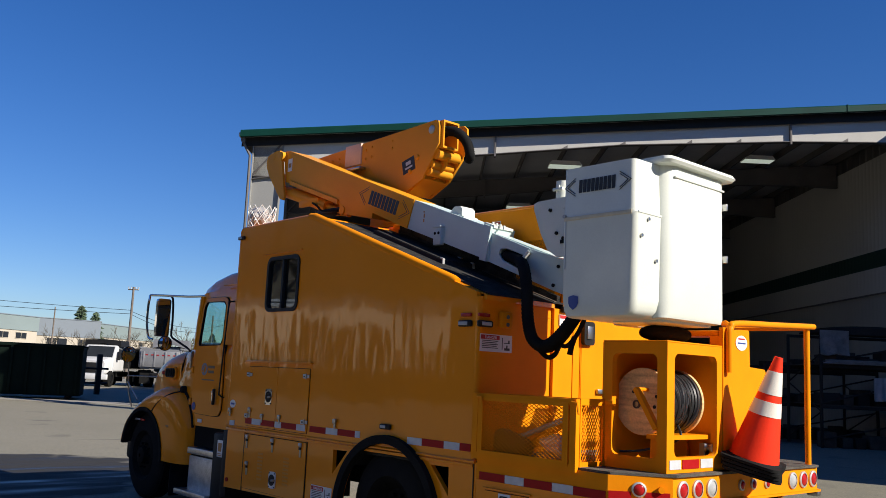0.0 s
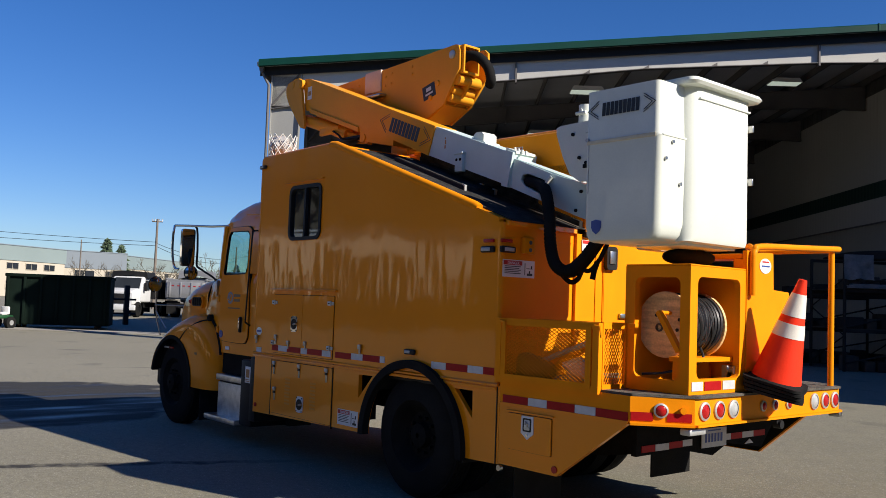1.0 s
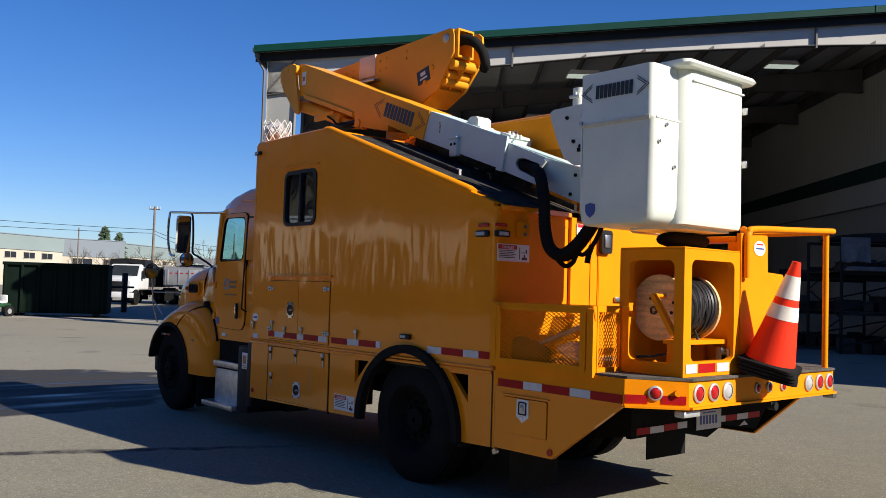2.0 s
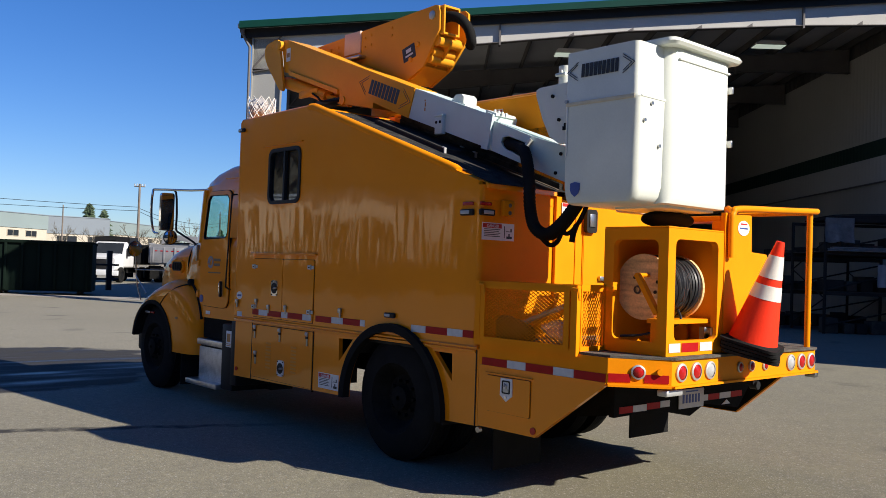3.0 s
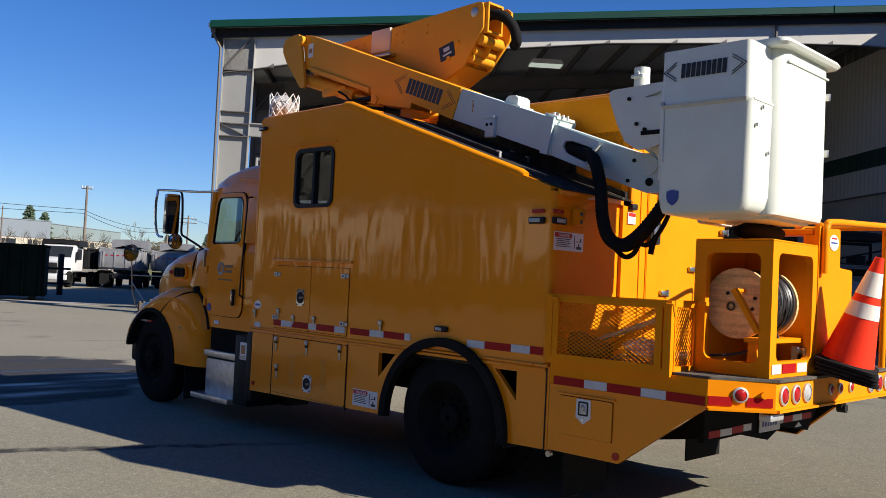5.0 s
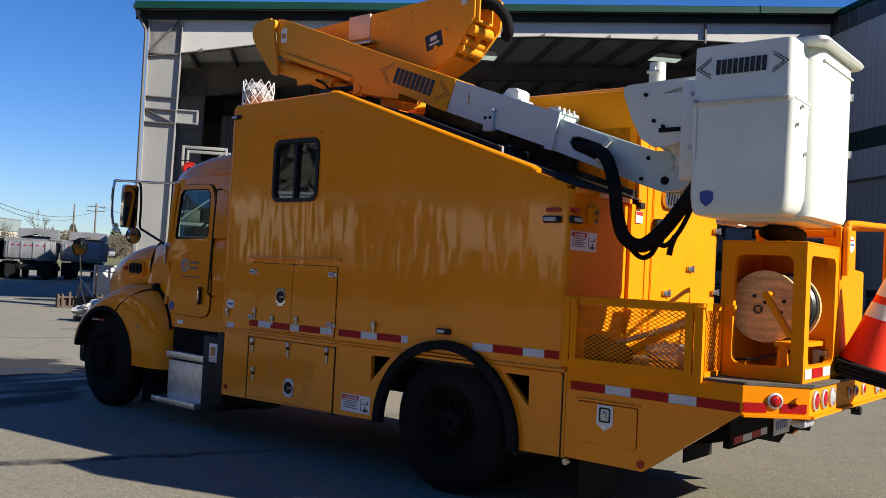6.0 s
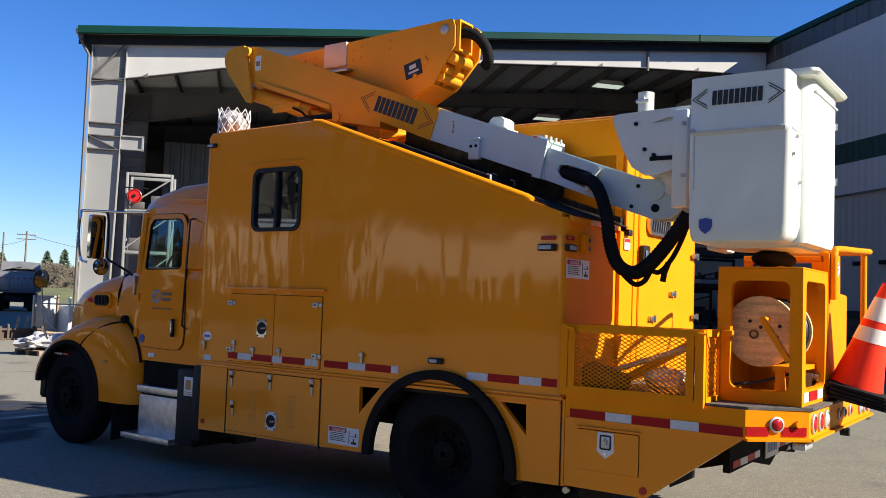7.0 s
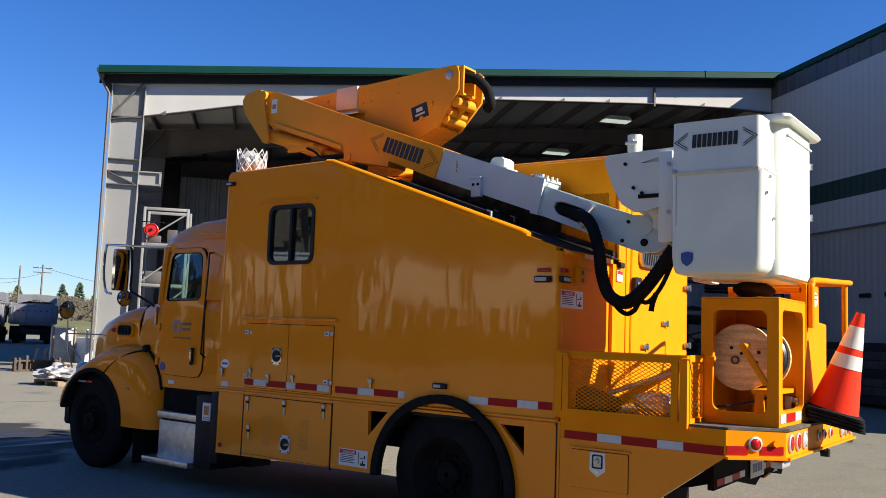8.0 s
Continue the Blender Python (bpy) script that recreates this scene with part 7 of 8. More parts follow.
bm = B(); box(bm, -0.61, -0.49, BY0 - 0.04, BY0 + 0.02, 3.035, 3.055, 0.006); box(bm, -0.60, -0.50, BY0 - 0.03, BY0 + 0.02, 2.875, 3.04, 0.006); tp("side_bracket", bm, boom_grey, wb)
for x in (-0.575, -0.525):
    bm = B(); cyl(bm, (x, BY0 - 0.03, 2.985), (x, BY0 - 0.034, 2.985), 0.014, seg=10); tp("bracket_hole", bm, black_rubber, wb)
bm = B(); bars(bm, "y", BY0 + 0.009, BY0 + 0.012, [(-0.80, -0.785, 3.12, 3.15), (-0.795, -0.78, 3.16, 3.20), (-0.80, -0.785, 3.21, 3.225)]); tp("boom_decal", bm, decal_grey, wb)


def ribbed_hose(pts, r, parent, steps=14):
    """Black corrugated hose along a smooth curve."""
    ps = [Vector(p) for p in pts]
    fine = []
    for i in range(len(ps) - 1):
        a, b, c, d = ps[max(i - 1, 0)], ps[i], ps[i + 1], ps[min(i + 2, len(ps) - 1)]
        for k in range(steps):
            t = k / steps
            fine.append(0.5 * ((2 * b) + (c - a) * t + (2 * a - 5 * b + 4 * c - d) * t * t + (3 * b - a - 3 * c + d) * t ** 3))
    fine.append(ps[-1])
    rad = [r * (1.05 if i % 2 else 0.94) for i in range(len(fine))]
    bm = B(); tube(bm, fine, rad, 12)
    return tp("hose", bm, black_rubber, parent, "thick black corrugated hose", smooth=60)


ribbed_hose([(0.24, 0.66, 2.735), (0.42, 0.62, 2.685), (0.60, 0.50, 2.59), (0.72, 0.42, 2.38), (0.775, 0.38, 2.16), (0.85, 0.36, 2.0), (0.965, 0.37, 1.945), (1.08, 0.40, 2.02), (1.20, 0.43, 2.17), (1.32, 0.46, 2.36)], 0.048, ib)
for pts, rr in (([(0.80, 0.39, 2.06), (0.86, 0.40, 1.95), (0.95, 0.42, 1.865), (1.02, 0.43, 1.885), (1.07, 0.43, 1.96), (1.18, 0.45, 2.12), (1.32, 0.48, 2.34)], 0.019),
                ([(1.05, 0.40, 1.99), (1.12, 0.44, 1.95), (1.20, 0.47, 2.04), (1.27, 0.48, 2.18), (1.33, 0.48, 2.34)], 0.018),
                ([(0.78, 0.40, 2.12), (0.85, 0.41, 1.97), (0.96, 0.42, 1.92), (1.09, 0.44, 2.0), (1.24, 0.47, 2.2), (1.33, 0.48, 2.36)], 0.024)):
    bm = B(); tube(bm, pts, rr, 8, smooth=8); tp("thin_hose", bm, black_rubber, ib)
bm = B(); tube(bm, [(1.15, 0.45, 1.885), (1.16, 0.455, 1.95), (1.185, 0.46, 2.02)], 0.022, 8); tp("hose_tail", bm, black_rubber, ib)

# jib and bucket bracket
bm = B()
jib_l = [(0.75, 3.09), (0.79, 3.105), (1.50, 3.125), (1.52, 2.70), (1.25, 2.69), (1.10, 2.645), (1.0, 2.645), (0.90, 2.71), (0.825, 2.85), (0.752, 3.04)]
plate(bm, [jib_l, [(1.05, 3.02), (1.17, 3.05), (1.21, 3.05), (1.21, 3.02)]], "y", 0.44, 0.47)
jib = tp("bucket_bracket", bm, white_frp, None, "white bracket carrying the bucket")
bm = B(); plate(bm, [jib_l], "y", 0.62, 0.65); tp("bracket_plate", bm, white_frp, jib)
bm = B(); box(bm, 1.0, 1.48, 0.47, 0.62, 2.74, 3.1, 0.01); tp("bracket_core", bm, white_frp, jib)
bm = B(); box(bm, 1.04, 1.215, 0.43, 0.44, 2.745, 2.775); tp("bracket_slot", bm, black_rubber, jib)
bm = B(); box(bm, 1.225, 1.335, 0.375, 0.44, 2.40, 3.085, 0.012); tp("mount_bar", bm, white_frp, jib)
for z in (2.98, 2.62):
    bm = B(); cyl(bm, (1.31, 0.375, z), (1.31, 0.36, z), 0.016, seg=10); tp("bar_bolt", bm, steel, jib)
bm = B(); cyl(bm, (0.95, 0.56, 3.1), (0.95, 0.56, 3.27), 0.058, seg=20); tp("control_post", bm, white_frp, jib)
for x, z in ((0.93, 3.02), (1.0, 2.83), (1.07, 2.785)):
    bm = B(); cyl(bm, (x, 0.425, z), (x, 0.44, z), 0.014, seg=10); tp("bolt", bm, black_rubber, jib)
bm = B(); cyl(bm, (0.90, 0.5, 3.2), (1.0, 0.5, 3.2), 0.014, seg=8); cyl(bm, (0.95, 0.49, 3.22), (0.95, 0.51, 3.22), 0.016, seg=10); tp("post_bolt", bm, white_frp, jib)
bm = B()
tube(bm, [(1.06, 0.72, 2.50), (1.12, 0.70, 2.66), (1.2, 0.6, 2.78), (1.35, 0.55, 2.82)], 0.055, 12, smooth=5); tp("leveling_arm", bm, white_frp, jib)

# hidden block added to widen the bucket's shadow on the rear wall
bm = B(); box(bm, 1.38, 1.47, 0.66, 1.05, 2.12, 3.05, 0.02); tp("bucket_mount", bm, white_frp, jib, "unseen white mounting block sized to shade the rear wall")
bm = B(); tube(bm, [(1.0, 0.52, 2.74), (1.10, 0.54, 2.70), (1.16, 0.58, 2.62), (1.14, 0.62, 2.54)], 0.06, 12, smooth=5); tp("bracket_neck", bm, white_frp, jib)


# bucket
def bucket_ring(z, inset, r0):
    return [(u, v, z) for u, v in rrect(1.515 + inset * 0.4, 2.135 - inset, -0.112 + inset * 0.3, 0.91 - inset * 0.3, r0, 5)]


bm = B()
rings = [bucket_ring(2.118, 0.10, 0.06), bucket_ring(2.128, 0.05, 0.06), bucket_ring(2.165, 0.02, 0.06), bucket_ring(2.235, 0.004, 0.055), bucket_ring(2.785, 0.0, 0.045), bucket_ring(2.80, -0.004, 0.045), bucket_ring(2.815, 0.006, 0.045), bucket_ring(3.155, 0.016, 0.04)]
inner = [[(p[0] * 0.94 + 1.82 * 0.06, p[1] * 0.95 + 0.4 * 0.05, p[2]) for p in rings[-1]], [(p[0] * 0.92 + 1.82 * 0.08, p[1] * 0.93 + 0.4 * 0.07, 2.22) for p in rings[3]]]
loft(bm, rings + inner)
bucket = tp("bucket", bm, white_frp, None, "white fibreglass lift bucket")
# wider step moulding on its rear half
bm = B()
rings = []
for z, e, r0 in ((2.125, 0.0, 0.05), (2.13, 0.03, 0.05), (2.165, 0.05, 0.09), (3.15, 0.055, 0.12), (3.16, 0.05, 0.12)):
    rings.append([(u, v, z) for u, v in rrect(1.62, 2.14 + e, 0.16, 0.88 + e * 0.8, r0, 5)])
loft(bm, rings)
tp("bucket_step", bm, white_frp, bucket, "proud step moulding with foot holds")
bm = B()
rings = []
for e, z in ((0.0, 3.155), (0.05, 3.16), (0.065, 3.18), (0.05, 3.205), (0.0, 3.21)):
    rings.append([(u, v, z) for u, v in rrect(1.6, 2.185 + e, 0.14 - e * 0.5, 0.91 + e, 0.06, 5)])
loft(bm, rings)
tp("bucket_lip", bm, white_frp, bucket, "rounded rim of the bucket")
bm = B(); box(bm, 2.185, 2.205, 0.24, 0.86, 3.075, 3.09, 0.006); tp("rim_groove", bm, white_frp, bucket)
bm = B(); box(bm, 2.115, 2.143, -0.08, 0.2, 2.795, 2.81, 0.006); tp("moulding_ridge", bm, white_frp, bucket)
bm = B(); box(bm, 1.54, 2.11, -0.1172, -0.114, 2.785, 2.812, 0.001); tp("moulding_line", bm, material("yellowed resin line", (0.66, 0.58, 0.40), 0.5, vary=0.1, scale=8), bucket)
for y, z in ((0.03, 2.765), (-0.045, 2.648), (0.12, 2.497)):
    bm = B(); cyl(bm, (2.125, y, z), (2.148, y, z), 0.012, seg=10); tp("bucket_bolt", bm, steel, bucket)
for z in (2.98, 2.60):
    bm = B(); box(bm, 2.14, 2.19, 0.915, 0.932, z - 0.025, z + 0.025, 0.004); tp("bucket_hinge", bm, steel, bucket)
bm = B(); plate(bm, [[(1.597, 2.258), (1.638, 2.268), (1.68, 2.258), (1.68, 2.215), (1.668, 2.19), (1.638, 2.168), (1.608, 2.19), (1.597, 2.215)]], "y", -0.1155, -0.112); tp("shield_decal", bm, decal_blue, bucket, "small blue shield decal")
for x, z in ((1.545, 2.82),):
    bm = B(); cyl(bm, (x, -0.122, z), (x, -0.107, z), 0.014, seg=10); tp("bucket_bolt", bm, steel, bucket)
bm = B(); box(bm, 1.555, 1.56, -0.1165, -0.1115, 2.45, 2.80); tp("bucket_seam", bm, galv, bucket)
maker_mark(bucket, Matrix.Translation((1.822, -0.1125, 3.017)), 0.55, 0.125, decal_black)
bm = B(); box(bm, 1.7, 2.1, 0.25, 0.85, 2.108, 2.126); tp("bucket_underside", bm, white_frp, bucket)

# ---- upper arm over the slope ----
arm_l = [(-3.30, 4.20), (-2.72, 4.21), (-2.40, 4.235), (-1.16, 4.285), (-1.05, 4.27), (-0.97, 4.16), (-0.97, 3.98), (-1.30, 3.72), (-1.10, 3.60), (-1.38, 3.50), (-1.75, 3.58), (-3.2, 3.98)]
near_l = [(-3.30, 4.20), (-2.40, 4.235), (-1.16, 4.285), (-1.12, 4.272), (-1.098, 4.21), (-1.095, 4.03), (-1.327, 3.69), (-1.61, 3.573), (-1.75, 3.60), (-3.2, 3.98)]
far_l = [(-3.30, 4.20), (-2.40, 4.235), (-1.16, 4.285), (-1.09, 4.283), (-1.038, 4.24), (-1.031, 4.13), (-1.047, 3.963), (-1.288, 3.702), (-1.586, 3.56), (-1.75, 3.60), (-3.2, 3.98)]
bm = B(); plate(bm, [near_l], "y", 1.0, 1.025); arm = tp("upper_arm", bm, paint_arm, None, "orange upper boom arm with open end")
bm = B(); plate(bm, [far_l], "y", 1.33, 1.355); tp("far_plate", bm, paint_arm, arm)
bm = B(); plate(bm, [[(-3.30, 4.20), (-2.40, 4.235), (-1.3, 4.275), (-1.3, 4.26), (-2.40, 4.22), (-3.30, 4.185)]], "y", 1.025, 1.33); plate(bm, [[(-3.2, 3.98), (-1.75, 3.60), (-1.60, 3.565), (-1.32, 3.69), (-1.325, 3.705), (-1.60, 3.582), (-1.75, 3.615), (-3.2, 3.995)]], "y", 1.025, 1.33); tp("arm_web", bm, paint_arm, arm)
bm = B(); plate(bm, [[(1.027, 3.985), (1.24, 3.985), (1.24, 4.275), (1.027, 4.275)], [(1.045, 4.005), (1.222, 4.005), (1.222, 4.255), (1.045, 4.255)]], "x", -1.17, -1.06); tp("end_box", bm, paint_arm, arm)
for x, z, r in ((-1.15, 3.93, 0.055), (-1.24, 3.84, 0.05), (-1.27, 3.77, 0.05), (-1.38, 3.74, 0.045), (-1.28, 3.98, 0.05)):
    bm = B(); cyl(bm, (x, 1.026, z), (x, 1.329, z), r, seg=18); tp("cross_tube", bm, paint_arm, arm)
bm = B(); plate(bm, [[(-1.42, 3.72), (-1.12, 3.98), (-1.09, 3.90), (-1.19, 3.78), (-1.34, 3.70)]], "y", 1.15, 1.17); tp("link_plate", bm, paint_arm, arm)
for x, z, r in ((-1.21, 4.19, 0.045), (-1.42, 3.93, 0.028), (-1.53, 3.79, 0.028)):
    bm = B(); lathe(bm, [(0.002, 0.985), (r * 0.8, 0.985), (r, 0.992), (r, 1.0), (0.002, 1.0)], (x, 0, z), "y", 20); tp("arm_pin", bm, galv if r > 0.04 else paint_arm, arm)
for x, z in ((-1.86, 4.18), (-1.86, 4.10), (-2.22, 4.17), (-2.22, 4.06), (-2.33, 4.15), (-2.33, 4.05), (-2.84, 4.13), (-2.84, 4.06), (-2.98, 4.12)):
    bm = B(); cyl(bm, (x, 0.99, z), (x, 1.0, z), 0.014, seg=8); tp("arm_bolt", bm, paint_arm, arm)
bm = B(); bars(bm, "y", 0.997, 1.0, [(-1.68, -1.48, 3.82, 3.97)]); bm.transform(Matrix.Translation((-1.562, 0, 3.868)) @ pose(0, 0, 0, 0, -14, 0) @ Matrix.Translation((1.58, 0, -3.9))); tp("arm_label", bm, decal_black, arm, "black and silver arm label")
bm = B(); bars(bm, "y", 0.9955, 0.997, [(-1.64, -1.52, 3.86, 3.88), (-1.62, -1.54, 3.90, 3.94)]); bm.transform(Matrix.Translation((-1.562, 0, 3.868)) @ pose(0, 0, 0, 0, -14, 0) @ Matrix.Translation((1.58, 0, -3.9))); tp("label_mark", bm, white_tape, arm)
bm = B(); box(bm, -2.70, -2.40, 0.98, 1.4, 4.0, 4.245, 0.008); tp("arm_gusset", bm, material("pale primer", (0.72, 0.50, 0.36), 0.5), arm, "pale primed gusset on the arm")
bm = B(); box(bm, -2.6, -2.3, 0.9, 0.985, 3.92, 3.95, 0.004); tp("arm_ledge", bm, steel, arm)
ribbed_hose([(-1.2, 1.13, 4.17), (-1.08, 1.13, 4.18), (-0.97, 1.16, 4.14), (-0.89, 1.2, 4.04), (-0.87, 1.23, 3.92), (-0.93, 1.27, 3.88)], 0.05, arm)
bm = B(); lathe(bm, [(0.3, 2.98), (0.3, 3.3), (0.24, 3.34), (0.24, 3.52), (0.1, 3.53)], (-2.1, 1.4, 0), "z", 28); tp("turret", bm, paint_arm, None, "yellow boom turret on the roof")
bm = B(); box(bm, -2.32, -2.02, 1.10, 1.32, 3.225, 3.7, 0.02); tp("turret_bracket", bm, paint_arm, None)

# ---- cab ----
YC = 1.25


def cab_ring(x, hb, ht, zb, zm, zt, r=0.16):
    """Cross-section: straight lower sides, leaning upper sides, rounded roof."""
    pts = [(YC - hb, zb), (YC - hb, zm)]
    for k in range(6):
        a = radians(180 - 15 * k - 5)
        pts.append((YC - ht + r + r * math.cos(a), zt - r + r * math.sin(a)))
    pts.append((YC, zt + 0.02))
    mir = [(2 * YC - y, z) for y, z in reversed(pts[:-1])]
    return [(x, y, z) for y, z in pts + mir]


bm = B()
loft(bm, [cab_ring(-4.86, 1.03, 0.97, 0.98, 1.4, 1.84, 0.10), cab_ring(-4.8, 1.04, 0.99, 0.98, 1.5, 1.86, 0.10), cab_ring(-4.65, 1.055, 1.01, 0.98, 1.6, 1.875, 0.08), cab_ring(-4.5, 1.07, 1.04, 0.98, 1.7, 1.89, 0.05), cab_ring(-4.4, 1.08, 1.05, 0.98, 1.8, 1.94, 0.05), cab_ring(-3.24, 1.08, 1.06, 0.98, 1.8, 1.94, 0.05)])
cab = tp("cab", bm, paint_hood, None, "glossy yellow conventional truck cab")
bm = B()
loft(bm, [cab_ring(-4.60, 0.94, 0.90, 2.48, 2.50, 2.56, 0.04), cab_ring(-4.54, 0.98, 0.93, 2.46, 2.52, 2.65, 0.11), cab_ring(-4.36, 1.0, 0.945, 2.45, 2.55, 2.735, 0.16), cab_ring(-4.08, 1.005, 0.945, 2.44, 2.56, 2.80, 0.18), cab_ring(-3.7, 1.005, 0.945, 2.44, 2.56, 2.825, 0.18), cab_ring(-3.24, 1.005, 0.945, 2.44, 2.56, 2.825, 0.18)])
tp("cab_roof", bm, paint, cab)
bm = B(); box(bm, -3.28, -3.24, YC - 0.96, YC + 0.96, 1.9, 2.46); tp("cab_rear_wall", bm, paint, cab)
for sg in (-1, 1):
    bm = B(); tube(bm, [(-4.45, YC + sg * 1.035, 1.86), (-4.46, YC + sg * 0.985, 2.50)], 0.045, 8); tp("windscreen_pillar", bm, paint, cab)
    bm = B(); plate(bm, [[(-3.72, 0.0), (-3.24, 0.0), (-3.24, 0.56), (-3.72, 0.56)]], "y", -0.02, 0.02)
    for v in bm.verts:
        v.co = Vector((v.co.x, YC + sg * (1.07 - 0.12 * v.co.z) + v.co.y, 1.92 + v.co.z))
    tp("cab_quarter", bm, paint, cab)
    bm = B(); box(bm, -4.1, -3.55, YC + sg * 0.5 - 0.25, YC + sg * 0.5 + 0.25, 1.5, 1.95, 0.06); box(bm, -3.6, -3.45, YC + sg * 0.5 - 0.25, YC + sg * 0.5 + 0.25, 1.7, 2.3, 0.06); tp("cab_seat", bm, black_rubber, cab)
bm = B(); ringp = [(-4.42 + 0.06 * math.sin(2 * math.pi * k / 24), 0.75 + 0.22 * math.cos(2 * math.pi * k / 24), 1.98 + 0.17 * math.sin(2 * math.pi * k / 24)) for k in range(24)]; tube(bm, ringp, 0.015, 6, close=True); tp("steering_wheel", bm, black_rubber, cab)


def side_y(z):
    """The cab's side at height z."""
    return 0.17 if z < 1.88 else 0.17 + (z - 1.88) * 0.12


def side_panel(loop, out, thick, name, mt, parent, holes=(), smooth=40):
    bm = B()
    plate(bm, [loop, *holes], "y", 0.0, thick)
    bmesh.ops.subdivide_edges(bm, edges=[e for e in bm.edges if abs(e.verts[0].co.z - e.verts[1].co.z) > 0.3 and abs(e.verts[0].co.y - e.verts[1].co.y) < 1e-6], cuts=4)
    for v in bm.verts:
        v.co.y += side_y(v.co.z) - out
    return tp(name, bm, mt, parent, smooth=smooth)


door_loop = [(-4.34, 1.16), (-4.27, 1.12), (-3.70, 1.11), (-3.63, 1.2), (-3.66, 1.9), (-3.73, 2.36), (-3.79, 2.45), (-3.85, 2.48), (-4.28, 2.48), (-4.36, 2.42), (-4.35, 1.90)]
win_loop = [(-4.295, 1.90), (-4.315, 2.37), (-4.275, 2.43), (-3.85, 2.43), (-3.79, 2.38), (-3.725, 1.95), (-3.765, 1.915)]


def rounded(loop, k):
    """The loop with its corners cut twice."""
    for _ in range(2):
        loop = [q for a, b in zip(loop, loop[1:] + loop[:1]) for q in ((a[0] * (1 - k) + b[0] * k, a[1] * (1 - k) + b[1] * k), (a[0] * k + b[0] * (1 - k), a[1] * k + b[1] * (1 - k)))]
    return loop


door_loop, win_loop = rounded(door_loop, 0.15), rounded(win_loop, 0.06)
seal = [(x + (0.006 if x > -4.03 else -0.006), z + (0.006 if z > 1.8 else -0.006)) for x, z in door_loop]
side_panel(seal, 0.008, 0.02, "door_seal", black_rubber, cab, [win_loop])
side_panel(door_loop, 0.018, 0.016, "cab_door", paint_hood, cab, [win_loop])
win_in = [(x + (-0.008 if x > -4.03 else 0.008), z + (-0.008 if z > 2.1 else 0.008)) for x, z in win_loop]
side_panel(win_loop, 0.021, 0.014, "window_seal", black_rubber, cab, [win_in])
pane_ = side_panel(win_loop, 0.010, 0.005, "door_window", cab_glass, cab)
pane_.visible_shadow = False
# far door with its window
bm = B(); plate(bm, [[(x, z) for x, z in door_loop if z > 1.8], win_loop], "y", 0.0, 0.02)
for v in bm.verts:
    v.co.y = 2 * YC - side_y(v.co.z) - v.co.y
tp("far_door_frame", bm, paint, cab)
bm = B(); box(bm, -3.79, -3.75, 0.11, 0.14, 1.24, 1.42, 0.01); tp("door_handle", bm, black_paint, cab); bm = B(); box(bm, -3.78, -3.757, 0.10, 0.115, 1.28, 1.40, 0.006); tp("handle_lever", bm, chrome, cab)
bm = B(); tube(bm, [(-3.63, 0.22, 2.42), (-3.60, 0.14, 2.40), (-3.59, 0.13, 2.32), (-3.58, 0.09, 1.45), (-3.58, 0.1, 1.36), (-3.60, 0.16, 1.33)], 0.009, 8, smooth=3); tp("grab_bar", bm, black_paint, cab)
for u0, u1, z, h in ((-3.99, -3.84, 1.648, 0.03), (-3.99, -3.85, 1.592, 0.03), (-4.13, -3.83, 1.507, 0.014)):
    bm = B(); bars(bm, "y", 0.1475, 0.15, [(u0, u1, z, z + h)]); tp("decal_line", bm, emblem_dark, cab, "faded lettering line on the cab door")
for a0, a1, r0, r1 in ((20, 200, 0.072, 0.045), (205, 390, 0.072, 0.04), (60, 250, 0.034, 0.012)):
    bm = B(); plate(bm, [arc(-4.08, 1.635, r0, a0, a1, 16) + arc(-4.08, 1.635, r1, a1 - 12, a0 + 25, 16)], "y", 0.1465, 0.149); tp("emblem_stroke", bm, emblem_grey, cab)
bm = B(); lathe(bm, [(0.045, 0.146), (0.045, 0.15), (0.005, 0.15)], (-4.28, 0, 1.20), "y", 20); tp("round_decal", bm, decal_blue, cab)
bm = B(); box(bm, -4.18, -4.08, 0.16, 0.169, 1.02, 1.06, 0.003); tp("cab_label", bm, decal_white, cab)
for z in (1.62, 1.25):
    bm = B(); box(bm, -4.42, -4.365, 0.145, 0.17, z - 0.04, z + 0.04, 0.008); tp("door_hinge", bm, paint_hood, cab)
# windscreen
bm = B(); wsr = [[(xb - d * (1 - ((y - YC) / 0.99) ** 2) - o, y if z < 2 else YC + (y - YC) * 0.95, z) for y in [YC - 0.99 + 0.165 * k for k in range(13)]] for o in (0, 0.012) for xb, d, z in ((-4.48, 0.34, 1.875), (-4.49, 0.12, 2.49))]; loft(bm, [wsr[0] + wsr[1][::-1], wsr[2] + wsr[3][::-1]]); tp("windscreen", bm, cab_glass, cab).visible_shadow = False
# roof lamps and beacon
bm = B(); rings = [[(x, y, z) for x, y in rrect(-3.62 + e, -3.34 - e, 0.6 + e, 1.9 - e, 0.06)] for z, e in ((2.81, 0), (2.88, 0.01), (2.91, 0.05))]; loft(bm, rings); tp("light_bar", bm, material("blue light bar", (0.08, 0.13, 0.35), 0.15, coat=1.0), cab, "low blue-tinted light bar")
bm = B(); tube(bm, [(-3.9, 0.22, 2.62), (-3.24, 0.2, 2.6)], 0.01, 6); tp("roof_drip_rail", bm, paint, cab)
# hood
bm = B()


def hood_ring(x, hw, zb, zt, r):
    return [(x, y, z) for y, z in rrect(YC - hw, YC + hw, zb, zt, r, 6)]


